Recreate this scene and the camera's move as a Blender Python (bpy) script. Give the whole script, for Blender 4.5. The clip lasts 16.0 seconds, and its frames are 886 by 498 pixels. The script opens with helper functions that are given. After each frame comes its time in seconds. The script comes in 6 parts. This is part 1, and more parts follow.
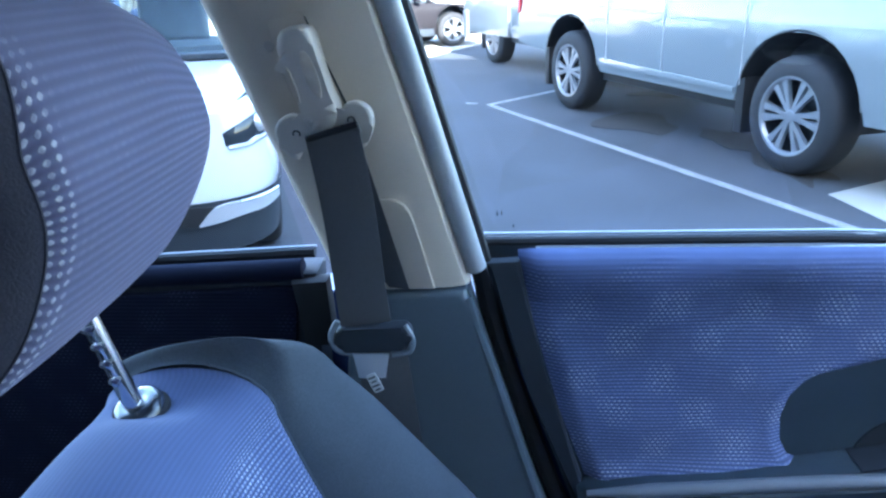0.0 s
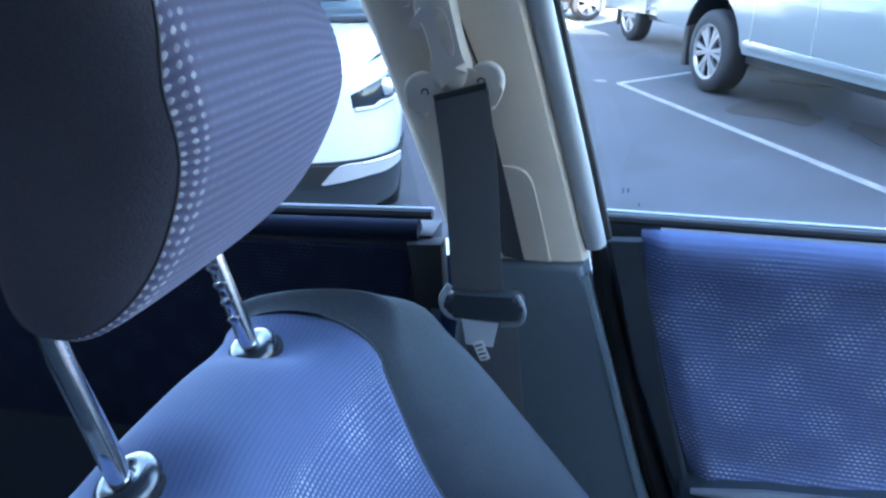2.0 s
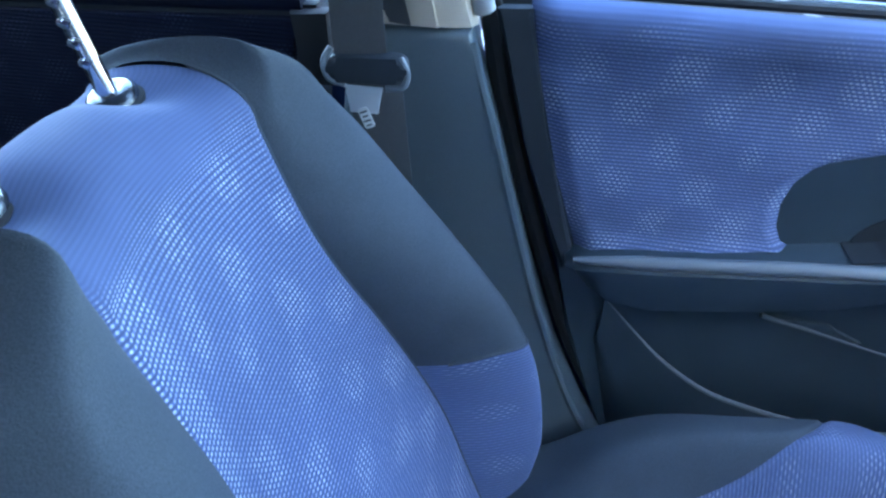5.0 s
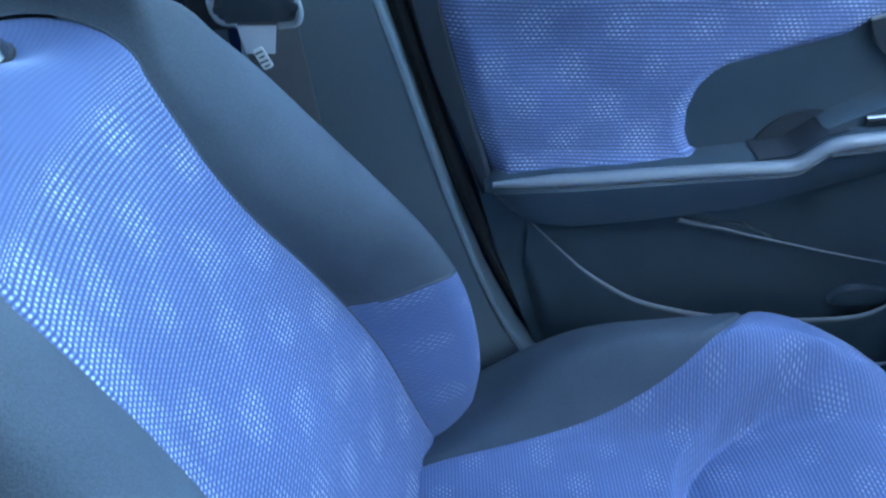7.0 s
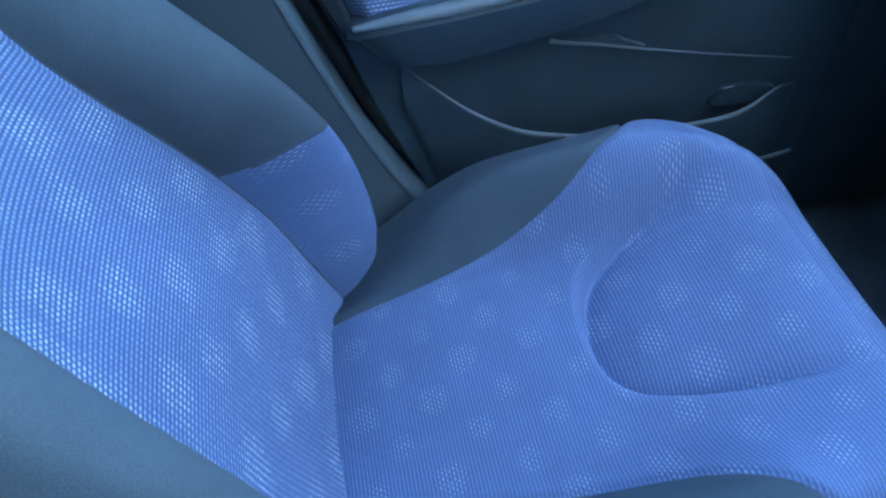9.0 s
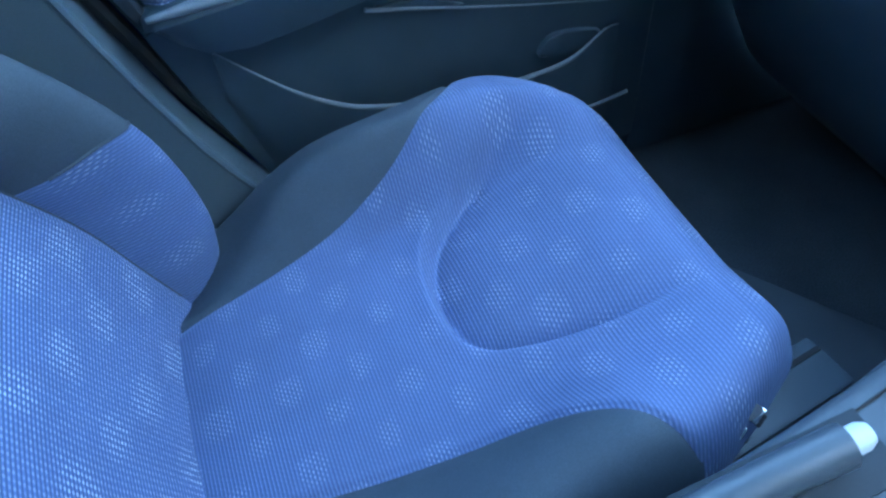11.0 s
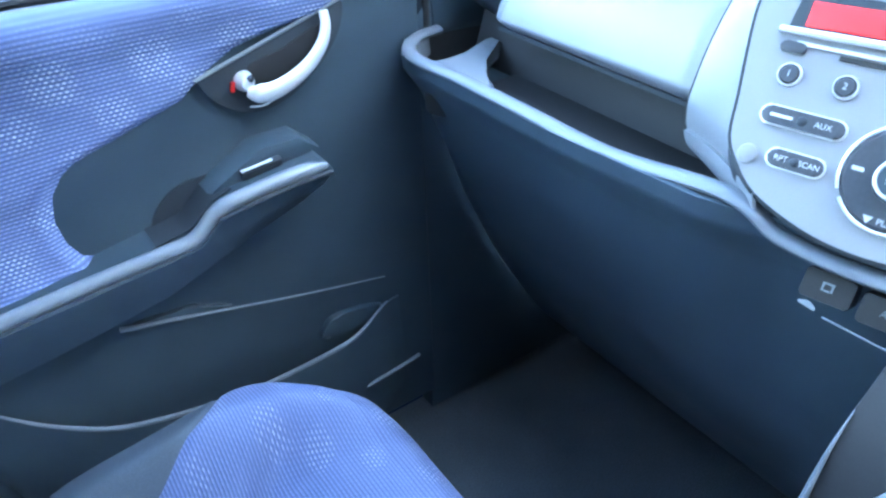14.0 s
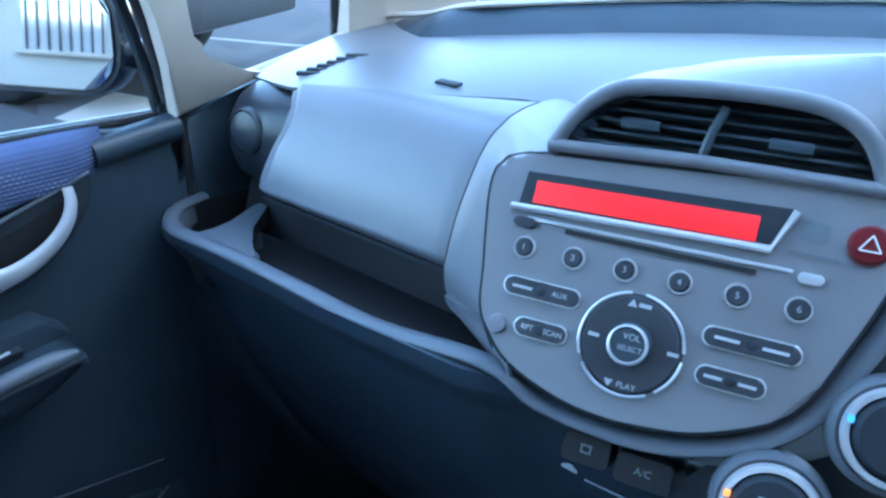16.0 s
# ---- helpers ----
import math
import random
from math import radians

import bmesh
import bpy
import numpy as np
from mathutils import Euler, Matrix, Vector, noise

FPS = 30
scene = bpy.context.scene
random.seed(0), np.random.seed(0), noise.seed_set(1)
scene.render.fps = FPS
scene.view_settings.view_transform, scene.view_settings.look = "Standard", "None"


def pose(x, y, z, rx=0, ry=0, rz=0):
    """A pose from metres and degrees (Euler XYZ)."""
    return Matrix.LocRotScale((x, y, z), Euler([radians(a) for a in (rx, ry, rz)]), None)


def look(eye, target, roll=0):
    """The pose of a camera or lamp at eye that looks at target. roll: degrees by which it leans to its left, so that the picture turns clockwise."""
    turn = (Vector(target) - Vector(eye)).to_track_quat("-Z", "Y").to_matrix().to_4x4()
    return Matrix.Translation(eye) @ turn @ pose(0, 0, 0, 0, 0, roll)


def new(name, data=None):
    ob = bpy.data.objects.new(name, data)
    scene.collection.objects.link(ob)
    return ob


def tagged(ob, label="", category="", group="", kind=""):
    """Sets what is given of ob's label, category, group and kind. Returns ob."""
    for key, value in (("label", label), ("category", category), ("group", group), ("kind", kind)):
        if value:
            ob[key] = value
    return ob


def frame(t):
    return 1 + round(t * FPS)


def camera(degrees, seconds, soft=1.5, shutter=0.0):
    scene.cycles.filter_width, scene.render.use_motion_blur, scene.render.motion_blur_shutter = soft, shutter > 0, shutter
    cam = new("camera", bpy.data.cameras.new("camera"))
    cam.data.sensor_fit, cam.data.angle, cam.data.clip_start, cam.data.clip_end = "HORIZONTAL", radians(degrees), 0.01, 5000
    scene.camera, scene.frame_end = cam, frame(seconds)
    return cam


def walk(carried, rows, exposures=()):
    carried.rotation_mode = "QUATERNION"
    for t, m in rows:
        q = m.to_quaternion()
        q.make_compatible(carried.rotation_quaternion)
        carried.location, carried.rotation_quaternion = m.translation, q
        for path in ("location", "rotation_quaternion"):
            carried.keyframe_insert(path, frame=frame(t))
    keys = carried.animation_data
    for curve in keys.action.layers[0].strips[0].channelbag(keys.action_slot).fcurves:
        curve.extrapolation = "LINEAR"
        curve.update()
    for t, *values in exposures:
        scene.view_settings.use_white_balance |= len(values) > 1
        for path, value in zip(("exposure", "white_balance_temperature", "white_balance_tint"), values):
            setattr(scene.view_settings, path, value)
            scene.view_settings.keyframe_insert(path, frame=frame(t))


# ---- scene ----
cam = camera(62.4, 16.0, soft=2.5)
PATH = [
    (0, (0.042, 0.052, 1.288), (-0.056, 1.926, 0.599), -1.3),
    (0.5, (0.023, 0.053, 1.3), (-0.243, 1.927, 0.653), -0.7),
    (1, (0.025, 0.059, 1.298), (-0.318, 1.932, 0.685), -0.3),
    (1.5, (0.028, 0.059, 1.289), (-0.383, 1.899, 0.621), -0.7),
    (2, (0.036, 0.062, 1.278), (-0.361, 1.872, 0.525), 0.4),
    (2.5, (0.043, 0.06, 1.27), (-0.318, 1.818, 0.386), 0.6),
    (3, (0.045, 0.063, 1.259), (-0.252, 1.786, 0.289), 1.1),
    (3.5, (0.049, 0.062, 1.252), (-0.225, 1.762, 0.234), 0.9),
    (4, (0.052, 0.057, 1.242), (-0.202, 1.743, 0.197), 0.3),
    (4.5, (0.06, 0.052, 1.235), (-0.137, 1.717, 0.145), 1.5),
    (4.7, (0.065, 0.049, 1.232), (-0.107, 1.698, 0.114), 2.5),
    (7, (0.088, 0.042, 1.22), (0.123, 1.588, -0.048), 0.7),
    (7.5, (0.117, 0.032, 1.222), (0.163, 1.521, -0.113), -0.7),
    (8, (0.124, 0.017, 1.194), (0.222, 1.427, -0.221), -2.7),
    (8.5, (0.132, 0.019, 1.185), (0.275, 1.368, -0.285), -3.8),
    (10.8, (0.196, 0.007, 1.169), (0.564, 1.23, -0.37), -4.8),
    (11, (0.215, 0.0, 1.163), (0.606, 1.214, -0.378), -5.3),
    (11.5, (0.246, 0.005, 1.165), (0.706, 1.202, -0.37), -5.3),
    (12, (0.274, 0.002, 1.163), (0.851, 1.232, -0.305), -3.8),
    (12.5, (0.292, 0.001, 1.162), (0.952, 1.289, -0.218), -3.4),
    (13, (0.294, 0.011, 1.173), (1.08, 1.329, -0.109), -2.3),
    (13.5, (0.327, 0.032, 1.21), (1.156, 1.358, -0.038), -1.8),
    (14, (0.332, 0.045, 1.217), (1.262, 1.384, 0.057), -1.5),
    (14.5, (0.344, 0.058, 1.222), (1.355, 1.378, 0.11), -0.5),
    (15, (0.364, 0.056, 1.224), (1.487, 1.334, 0.172), 1.2),
    (15.5, (0.379, 0.055, 1.233), (1.643, 1.264, 0.262), 1.8),
    (16, (0.389, 0.042, 1.244), (1.789, 1.178, 0.377), 1.8),
]
EXPOSURE = [(0, 4.15, 5750, 14), (2.5, 4.28, 5850, 14), (4.7, 4.50, 5850, 12), (7.0, 4.82, 5650, 7), (8.5, 4.74, 5600, 4), (11.0, 4.88, 5420, 1), (12.5, 5.68, 5920, 3),
            (13.5, 5.72, 6200, 7), (14.0, 5.62, 6250, 9), (14.5, 5.45, 6150, 9), (15.0, 5.08, 5600, 3), (15.5, 4.50, 5620, 5), (16.0, 3.88, 5600, 7)]
walk(cam, [(t, look(eye, target, roll)) for t, eye, target, roll in PATH], EXPOSURE)

# world and sun: the sun stands behind an unseen building on the driver's side, added to shade the bays
SUN_DIR = Vector((0.25, -0.85, 0.46)).normalized()
world = bpy.data.worlds.new("sky")
scene.world = world
world.use_nodes = True
wn = world.node_tree.nodes
sky = wn.new("ShaderNodeTexSky")
sky.sky_type = "NISHITA"
sky.sun_disc = False
sky.sun_elevation = math.asin(SUN_DIR.z)
sky.sun_rotation = math.atan2(SUN_DIR.x, SUN_DIR.y)
sky.air_density, sky.dust_density = 1.0, 1.5
wn["Background"].inputs["Strength"].default_value = 0.15
world.node_tree.links.new(sky.outputs["Color"], wn["Background"].inputs["Color"])
sun = bpy.data.lights.new("sun", "SUN")
sun.energy, sun.angle, sun.color = 3.0, radians(0.6), (1.0, 0.95, 0.88)
sun_ob = new("sun", sun)
sun_ob.matrix_basis = SUN_DIR.to_track_quat("Z", "Y").to_matrix().to_4x4()
sun_ob.location = SUN_DIR * 30


# ---- materials ----
def material(name, color, rough=0.5, metal=0.0, grain=0.0, grain_scale=400.0, stain=0.0, stain_scale=6.0, coat=0.0, spec=0.5, bump=0.0):
    m = bpy.data.materials.new(name)
    m.use_nodes = True
    nt = m.node_tree
    b = nt.nodes["Principled BSDF"]
    b.inputs["Base Color"].default_value = (*color, 1)
    b.inputs["Roughness"].default_value = rough
    b.inputs["Metallic"].default_value = metal
    b.inputs["Coat Weight"].default_value = coat
    b.inputs["Specular IOR Level"].default_value = spec
    tc = nt.nodes.new("ShaderNodeTexCoord")
    if stain > 0 or grain > 0:
        n1 = nt.nodes.new("ShaderNodeTexNoise")
        n1.inputs["Scale"].default_value, n1.inputs["Detail"].default_value = stain_scale, 6
        n2 = nt.nodes.new("ShaderNodeTexNoise")
        n2.inputs["Scale"].default_value, n2.inputs["Detail"].default_value = grain_scale, 3
        for n in (n1, n2):
            nt.links.new(tc.outputs["Object"], n.inputs["Vector"])
        r1 = nt.nodes.new("ShaderNodeMapRange")
        r1.inputs["From Min"].default_value, r1.inputs["From Max"].default_value = 0.3, 0.7
        r1.inputs["To Min"].default_value, r1.inputs["To Max"].default_value = 1 - stain, 1 + stain * 0.5
        nt.links.new(n1.outputs["Fac"], r1.inputs["Value"])
        r2 = nt.nodes.new("ShaderNodeMapRange")
        r2.inputs["From Min"].default_value, r2.inputs["From Max"].default_value = 0.3, 0.7
        r2.inputs["To Min"].default_value, r2.inputs["To Max"].default_value = 1 - grain, 1 + grain * 0.5
        nt.links.new(n2.outputs["Fac"], r2.inputs["Value"])
        mul = nt.nodes.new("ShaderNodeMath")
        mul.operation = "MULTIPLY"
        nt.links.new(r1.outputs["Result"], mul.inputs[0])
        nt.links.new(r2.outputs["Result"], mul.inputs[1])
        vm = nt.nodes.new("ShaderNodeVectorMath")
        vm.operation = "SCALE"
        vm.inputs[0].default_value = color
        nt.links.new(mul.outputs[0], vm.inputs["Scale"])
        nt.links.new(vm.outputs["Vector"], b.inputs["Base Color"])
        rr = nt.nodes.new("ShaderNodeMapRange")
        rr.inputs["To Min"].default_value, rr.inputs["To Max"].default_value = max(0.02, rough - 0.08), min(1, rough + 0.08)
        nt.links.new(n1.outputs["Fac"], rr.inputs["Value"])
        nt.links.new(rr.outputs["Result"], b.inputs["Roughness"])
        if bump > 0:
            bp = nt.nodes.new("ShaderNodeBump")
            bp.inputs["Strength"].default_value, bp.inputs["Distance"].default_value = bump, 0.0006
            nt.links.new(n2.outputs["Fac"], bp.inputs["Height"])
            nt.links.new(bp.outputs["Normal"], b.inputs["Normal"])
    return m


def node_math(nt, op, a, b=None, c=None):
    n = nt.nodes.new("ShaderNodeMath")
    n.operation = op
    for i, v in enumerate((a, b, c)):
        if v is None:
            continue
        if isinstance(v, (int, float)):
            n.inputs[i].default_value = v
        else:
            nt.links.new(v, n.inputs[i])
    return n.outputs[0]


def woven(name, base, light, rib=0.0042, dot=0.0055, cluster=0.05, amount=0.75, rough=0.85, strip=None, low=0.76, wear=0.13, plain=None, stagger=True, floor_amount=0.10, spread=(-0.2, 1.9), jitter=5.5):
    """Ribbed mesh cloth with clusters of pale dots; the map is in metres. strip: (x, width) of a band of open mesh along a seam; plain: (y, y) between which ribs and dots fade out."""
    m = bpy.data.materials.new(name)
    m.use_nodes = True
    nt = m.node_tree
    b = nt.nodes["Principled BSDF"]
    b.inputs["Roughness"].default_value = rough
    b.inputs["Sheen Weight"].default_value = 0.22
    b.inputs["Sheen Roughness"].default_value = 0.4
    b.inputs["Sheen Tint"].default_value = (*light, 1)
    b.inputs["Specular IOR Level"].default_value = 0.25
    uv = nt.nodes.new("ShaderNodeUVMap")
    wob = nt.nodes.new("ShaderNodeTexNoise")
    wob.inputs["Scale"].default_value, wob.inputs["Detail"].default_value = 13, 3
    nt.links.new(uv.outputs["UV"], wob.inputs["Vector"])
    sep = nt.nodes.new("ShaderNodeSeparateXYZ")
    nt.links.new(uv.outputs["UV"], sep.inputs["Vector"])
    x, y = sep.outputs["X"], sep.outputs["Y"]
    k = 2 * math.pi
    ribs = node_math(nt, "MULTIPLY_ADD", node_math(nt, "SINE", node_math(nt, "MULTIPLY", y, k / rib)), 0.5, 0.5)
    turn = node_math(nt, "MULTIPLY", x, k / dot)
    if stagger:
        turn = node_math(nt, "MULTIPLY_ADD", node_math(nt, "FLOOR", node_math(nt, "DIVIDE", y, rib)), math.pi, turn)
    dx = node_math(nt, "SINE", turn)
    dy = node_math(nt, "SINE", node_math(nt, "MULTIPLY", y, k / rib))
    hole = nt.nodes.new("ShaderNodeMapRange")
    hole.interpolation_type = "SMOOTHSTEP"
    hole.inputs["From Min"].default_value, hole.inputs["From Max"].default_value = 0.50, 1.20
    nt.links.new(node_math(nt, "ADD", dx, dy), hole.inputs["Value"])
    dots = hole.outputs["Result"]
    u = node_math(nt, "MULTIPLY", node_math(nt, "ADD", x, y), k / cluster / 1.414)
    v = node_math(nt, "MULTIPLY", node_math(nt, "SUBTRACT", x, y), k / cluster / 1.414)
    cl = node_math(nt, "ADD", node_math(nt, "SINE", u), node_math(nt, "SINE", v))
    cl = node_math(nt, "ADD", cl, node_math(nt, "MULTIPLY", node_math(nt, "SUBTRACT", wob.outputs["Fac"], 0.5), jitter))
    mask = nt.nodes.new("ShaderNodeMapRange")
    mask.interpolation_type = "SMOOTHSTEP"
    mask.inputs["From Min"].default_value, mask.inputs["From Max"].default_value = spread
    nt.links.new(cl, mask.inputs["Value"])
    spots = node_math(nt, "MAXIMUM", node_math(nt, "MULTIPLY", mask.outputs["Result"], amount), floor_amount)
    if strip:
        band = nt.nodes.new("ShaderNodeMapRange")
        band.interpolation_type = "SMOOTHSTEP"
        band.inputs["From Min"].default_value, band.inputs["From Max"].default_value = strip[1], strip[1] * 0.4
        wide = node_math(nt, "ADD", node_math(nt, "ABSOLUTE", node_math(nt, "SUBTRACT", x, strip[0])), node_math(nt, "MULTIPLY", node_math(nt, "SUBTRACT", wob.outputs["Fac"], 0.5), strip[1] * 1.4))
        nt.links.new(wide, band.inputs["Value"])
        spots = node_math(nt, "MAXIMUM", spots, node_math(nt, "MULTIPLY", band.outputs["Result"], 0.80))
    if plain:
        fade = nt.nodes.new("ShaderNodeMapRange")
        fade.interpolation_type = "SMOOTHSTEP"
        fade.inputs["From Min"].default_value, fade.inputs["From Max"].default_value = plain[1], plain[0]
        nt.links.new(node_math(nt, "ADD", y, node_math(nt, "MULTIPLY", node_math(nt, "SUBTRACT", wob.outputs["Fac"], 0.5), 0.05)), fade.inputs["Value"])
        spots = node_math(nt, "MULTIPLY", spots, fade.outputs["Result"])
        ribs = node_math(nt, "ADD", node_math(nt, "MULTIPLY", node_math(nt, "SUBTRACT", ribs, 0.5), node_math(nt, "MULTIPLY_ADD", fade.outputs["Result"], 0.8, 0.2)), 0.5)
        dots = node_math(nt, "MULTIPLY", dots, fade.outputs["Result"])
    fleck = nt.nodes.new("ShaderNodeTexNoise")
    fleck.inputs["Scale"].default_value, fleck.inputs["Detail"].default_value = 170, 2
    nt.links.new(uv.outputs["UV"], fleck.inputs["Vector"])
    some = nt.nodes.new("ShaderNodeMapRange")
    some.inputs["From Min"].default_value, some.inputs["From Max"].default_value = 0.35, 0.62
    some.inputs["To Min"].default_value, some.inputs["To Max"].default_value = 0.35, 1.15
    nt.links.new(fleck.outputs["Fac"], some.inputs["Value"])
    fac = node_math(nt, "MULTIPLY", node_math(nt, "MULTIPLY", dots, spots), some.outputs["Result"])
    mix = nt.nodes.new("ShaderNodeMix")
    mix.data_type = "RGBA"
    mix.inputs["A"].default_value, mix.inputs["B"].default_value = (*base, 1), (*light, 1)
    nt.links.new(fac, mix.inputs["Factor"])
    shade = nt.nodes.new("ShaderNodeMapRange")
    shade.inputs["To Min"].default_value, shade.inputs["To Max"].default_value = low, 1.10
    nt.links.new(ribs, shade.inputs["Value"])
    n2 = nt.nodes.new("ShaderNodeTexNoise")
    n2.inputs["Scale"].default_value, n2.inputs["Detail"].default_value = 5, 5
    nt.links.new(uv.outputs["UV"], n2.inputs["Vector"])
    patch = nt.nodes.new("ShaderNodeMapRange")
    patch.inputs["From Min"].default_value, patch.inputs["From Max"].default_value = 0.3, 0.7
    patch.inputs["To Min"].default_value, patch.inputs["To Max"].default_value = 1 - wear, 1 + wear
    nt.links.new(n2.outputs["Fac"], patch.inputs["Value"])
    sc = nt.nodes.new("ShaderNodeVectorMath")
    sc.operation = "SCALE"
    nt.links.new(mix.outputs["Result"], sc.inputs[0])
    nt.links.new(node_math(nt, "MULTIPLY", shade.outputs["Result"], patch.outputs["Result"]), sc.inputs["Scale"])
    nt.links.new(sc.outputs["Vector"], b.inputs["Base Color"])
    bp = nt.nodes.new("ShaderNodeBump")
    bp.inputs["Strength"].default_value, bp.inputs["Distance"].default_value = 0.5, 0.0008
    nt.links.new(node_math(nt, "ADD", ribs, node_math(nt, "MULTIPLY", dots, spots)), bp.inputs["Height"])
    nt.links.new(bp.outputs["Normal"], b.inputs["Normal"])
    return m


def glow(name, color, strength):
    m = bpy.data.materials.new(name)
    m.use_nodes = True
    b = m.node_tree.nodes["Principled BSDF"]
    b.inputs["Base Color"].default_value = (*[c * 0.3 for c in color], 1)
    b.inputs["Emission Color"].default_value = (*color, 1)
    b.inputs["Emission Strength"].default_value = strength
    return m


def pane_material(name, tint, gloss):
    m = bpy.data.materials.new(name)
    m.use_nodes = True
    nt = m.node_tree
    nt.nodes.clear()
    out = nt.nodes.new("ShaderNodeOutputMaterial")
    tr = nt.nodes.new("ShaderNodeBsdfTransparent")
    tr.inputs["Color"].default_value = (*tint, 1)
    gl = nt.nodes.new("ShaderNodeBsdfGlossy")
    gl.inputs["Roughness"].default_value = 0.0
    mx = nt.nodes.new("ShaderNodeMixShader")
    mx.inputs["Fac"].default_value = gloss
    nt.links.new(tr.outputs[0], mx.inputs[1])
    nt.links.new(gl.outputs[0], mx.inputs[2])
    nt.links.new(mx.outputs[0], out.inputs["Surface"])
    return m


CLOTH_DOT = (0.56, 0.61, 0.74)
BLUE = woven("blue_cushion_cloth", (0.118, 0.154, 0.282), CLOTH_DOT, cluster=0.060, amount=0.32, low=0.74, jitter=3.8, spread=(0.1, 1.7), floor_amount=0.06)
BLUE_BACK = woven("blue_backrest_cloth", (0.124, 0.160, 0.304), (0.66, 0.70, 0.80), cluster=0.072, amount=0.78, strip=(-0.152, 0.062), low=0.54, plain=(0.570, 0.612), stagger=False, floor_amount=0.26, spread=(-1.1, 2.2))
BLUE_HEAD = woven("blue_headrest_cloth", (0.126, 0.124, 0.200), (0.52, 0.51, 0.57), rib=0.0052, dot=0.0068, amount=0.05, strip=(0.004, 0.019), low=0.86, plain=(0.270, 0.325), stagger=False, floor_amount=0.02)
BLUE_DOOR = woven("blue_door_cloth", (0.132, 0.172, 0.322), (0.50, 0.56, 0.70), cluster=0.060, amount=0.85, wear=0.30, low=0.62, plain=(0.995, 1.030), floor_amount=0.20, spread=(-0.9, 2.1))
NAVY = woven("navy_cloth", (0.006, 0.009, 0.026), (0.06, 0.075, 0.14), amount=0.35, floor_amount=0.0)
GREY_CLOTH = material("charcoal_cloth", (0.076, 0.090, 0.106), 0.9, grain=0.2, grain_scale=900, stain=0.15, stain_scale=14, spec=0.2, bump=0.5)
# charcoal cloth again, darkened for the weak light on the cushion's sides
CUSHION_SIDE = material("shaded_cushion_side_cloth", (0.068, 0.085, 0.104), 0.9, grain=0.2, grain_scale=900, stain=0.15, stain_scale=14, spec=0.2, bump=0.5)
# charcoal toned down where the headrest side turns from the light
HEAD_SIDE = material("shaded_side_cloth", (0.078, 0.076, 0.096), 0.92, grain=0.15, grain_scale=900, stain=0.15, stain_scale=14, spec=0.2, bump=0.4)
PLASTIC = material("charcoal_plastic", (0.042, 0.063, 0.081), 0.38, grain=0.2, grain_scale=1400, stain=0.2, stain_scale=11, bump=0.3)
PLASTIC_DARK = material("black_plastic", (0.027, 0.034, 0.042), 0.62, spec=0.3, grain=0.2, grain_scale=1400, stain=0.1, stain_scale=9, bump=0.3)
TRIM_GREY = material("grey_pillar_plastic", (0.095, 0.121, 0.137), 0.36, grain=0.15, grain_scale=1400, stain=0.04, stain_scale=9, bump=0.25)
SATIN = material("satin_grey_plastic", (0.17, 0.19, 0.21), 0.35, grain=0.1, grain_scale=1200, stain=0.06)
BEIGE = material("warm_grey_trim", (0.62, 0.525, 0.41), 0.6, grain=0.06, grain_scale=1200, stain=0.06, stain_scale=8, bump=0.2)
BEIGE_LIGHT = material("pale_grey_plastic", (0.58, 0.515, 0.43), 0.45, grain=0.05, grain_scale=1200, stain=0.05)
SEAL = material("grey_rubber_seal", (0.46, 0.475, 0.47), 0.45, grain=0.1, grain_scale=900, stain=0.1)
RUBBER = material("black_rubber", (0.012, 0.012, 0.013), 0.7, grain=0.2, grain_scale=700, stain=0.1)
BELT = material("grey_webbing", (0.066, 0.067, 0.070), 0.70, grain=0.35, grain_scale=1800, stain=0.08, bump=0.6)
CHROME = material("chrome", (0.75, 0.76, 0.78), 0.12, metal=1.0, grain=0.03, stain=0.05)
SILVER = material("satin_silver", (0.66, 0.67, 0.69), 0.35, metal=0.45, grain=0.04, grain_scale=1500, stain=0.05)
DASH = material("grey_dash_plastic", (0.132, 0.147, 0.167), 0.38, grain=0.1, grain_scale=1500, stain=0.06, stain_scale=7, bump=0.3)
DASH_LIGHT = material("light_grey_lid_plastic", (0.180, 0.192, 0.212), 0.36, grain=0.08, grain_scale=1500, stain=0.06, stain_scale=7, bump=0.3)
RADIO = material("grey_radio_face", (0.25, 0.25, 0.27), 0.42, metal=0.25, grain=0.06, grain_scale=1500, stain=0.05)
CONSOLE = material("dark_grey_console_plastic", (0.066, 0.079, 0.094), 0.36, grain=0.1, grain_scale=1500, stain=0.08, stain_scale=9, bump=0.3)
COLLAR = material("glossy_grey_collar_plastic", (0.030, 0.035, 0.045), 0.25, grain=0.05, stain=0.1, coat=0.5)
END_CAP = material("black_end_cap_plastic", (0.020, 0.026, 0.034), 0.36, grain=0.1, stain=0.05)
BUTTON = material("dark_button", (0.05, 0.055, 0.065), 0.35, grain=0.1, stain=0.05)
WHITE_MARK = material("white_print", (0.52, 0.54, 0.57), 0.5)
ORANGE = glow("orange_pointer", (1.0, 0.35, 0.08), 0.12)
BLUE_MARK = glow("blue_pointer", (0.1, 0.45, 1.0), 0.10)
RED_MARK = material("red_paint_mark", (0.6, 0.02, 0.02), 0.45)
RED_BUTTON = material("dark_red_button", (0.16, 0.012, 0.016), 0.3, grain=0.05, stain=0.05)
DISPLAY = glow("red_display", (1.0, 0.02, 0.03), 0.065)
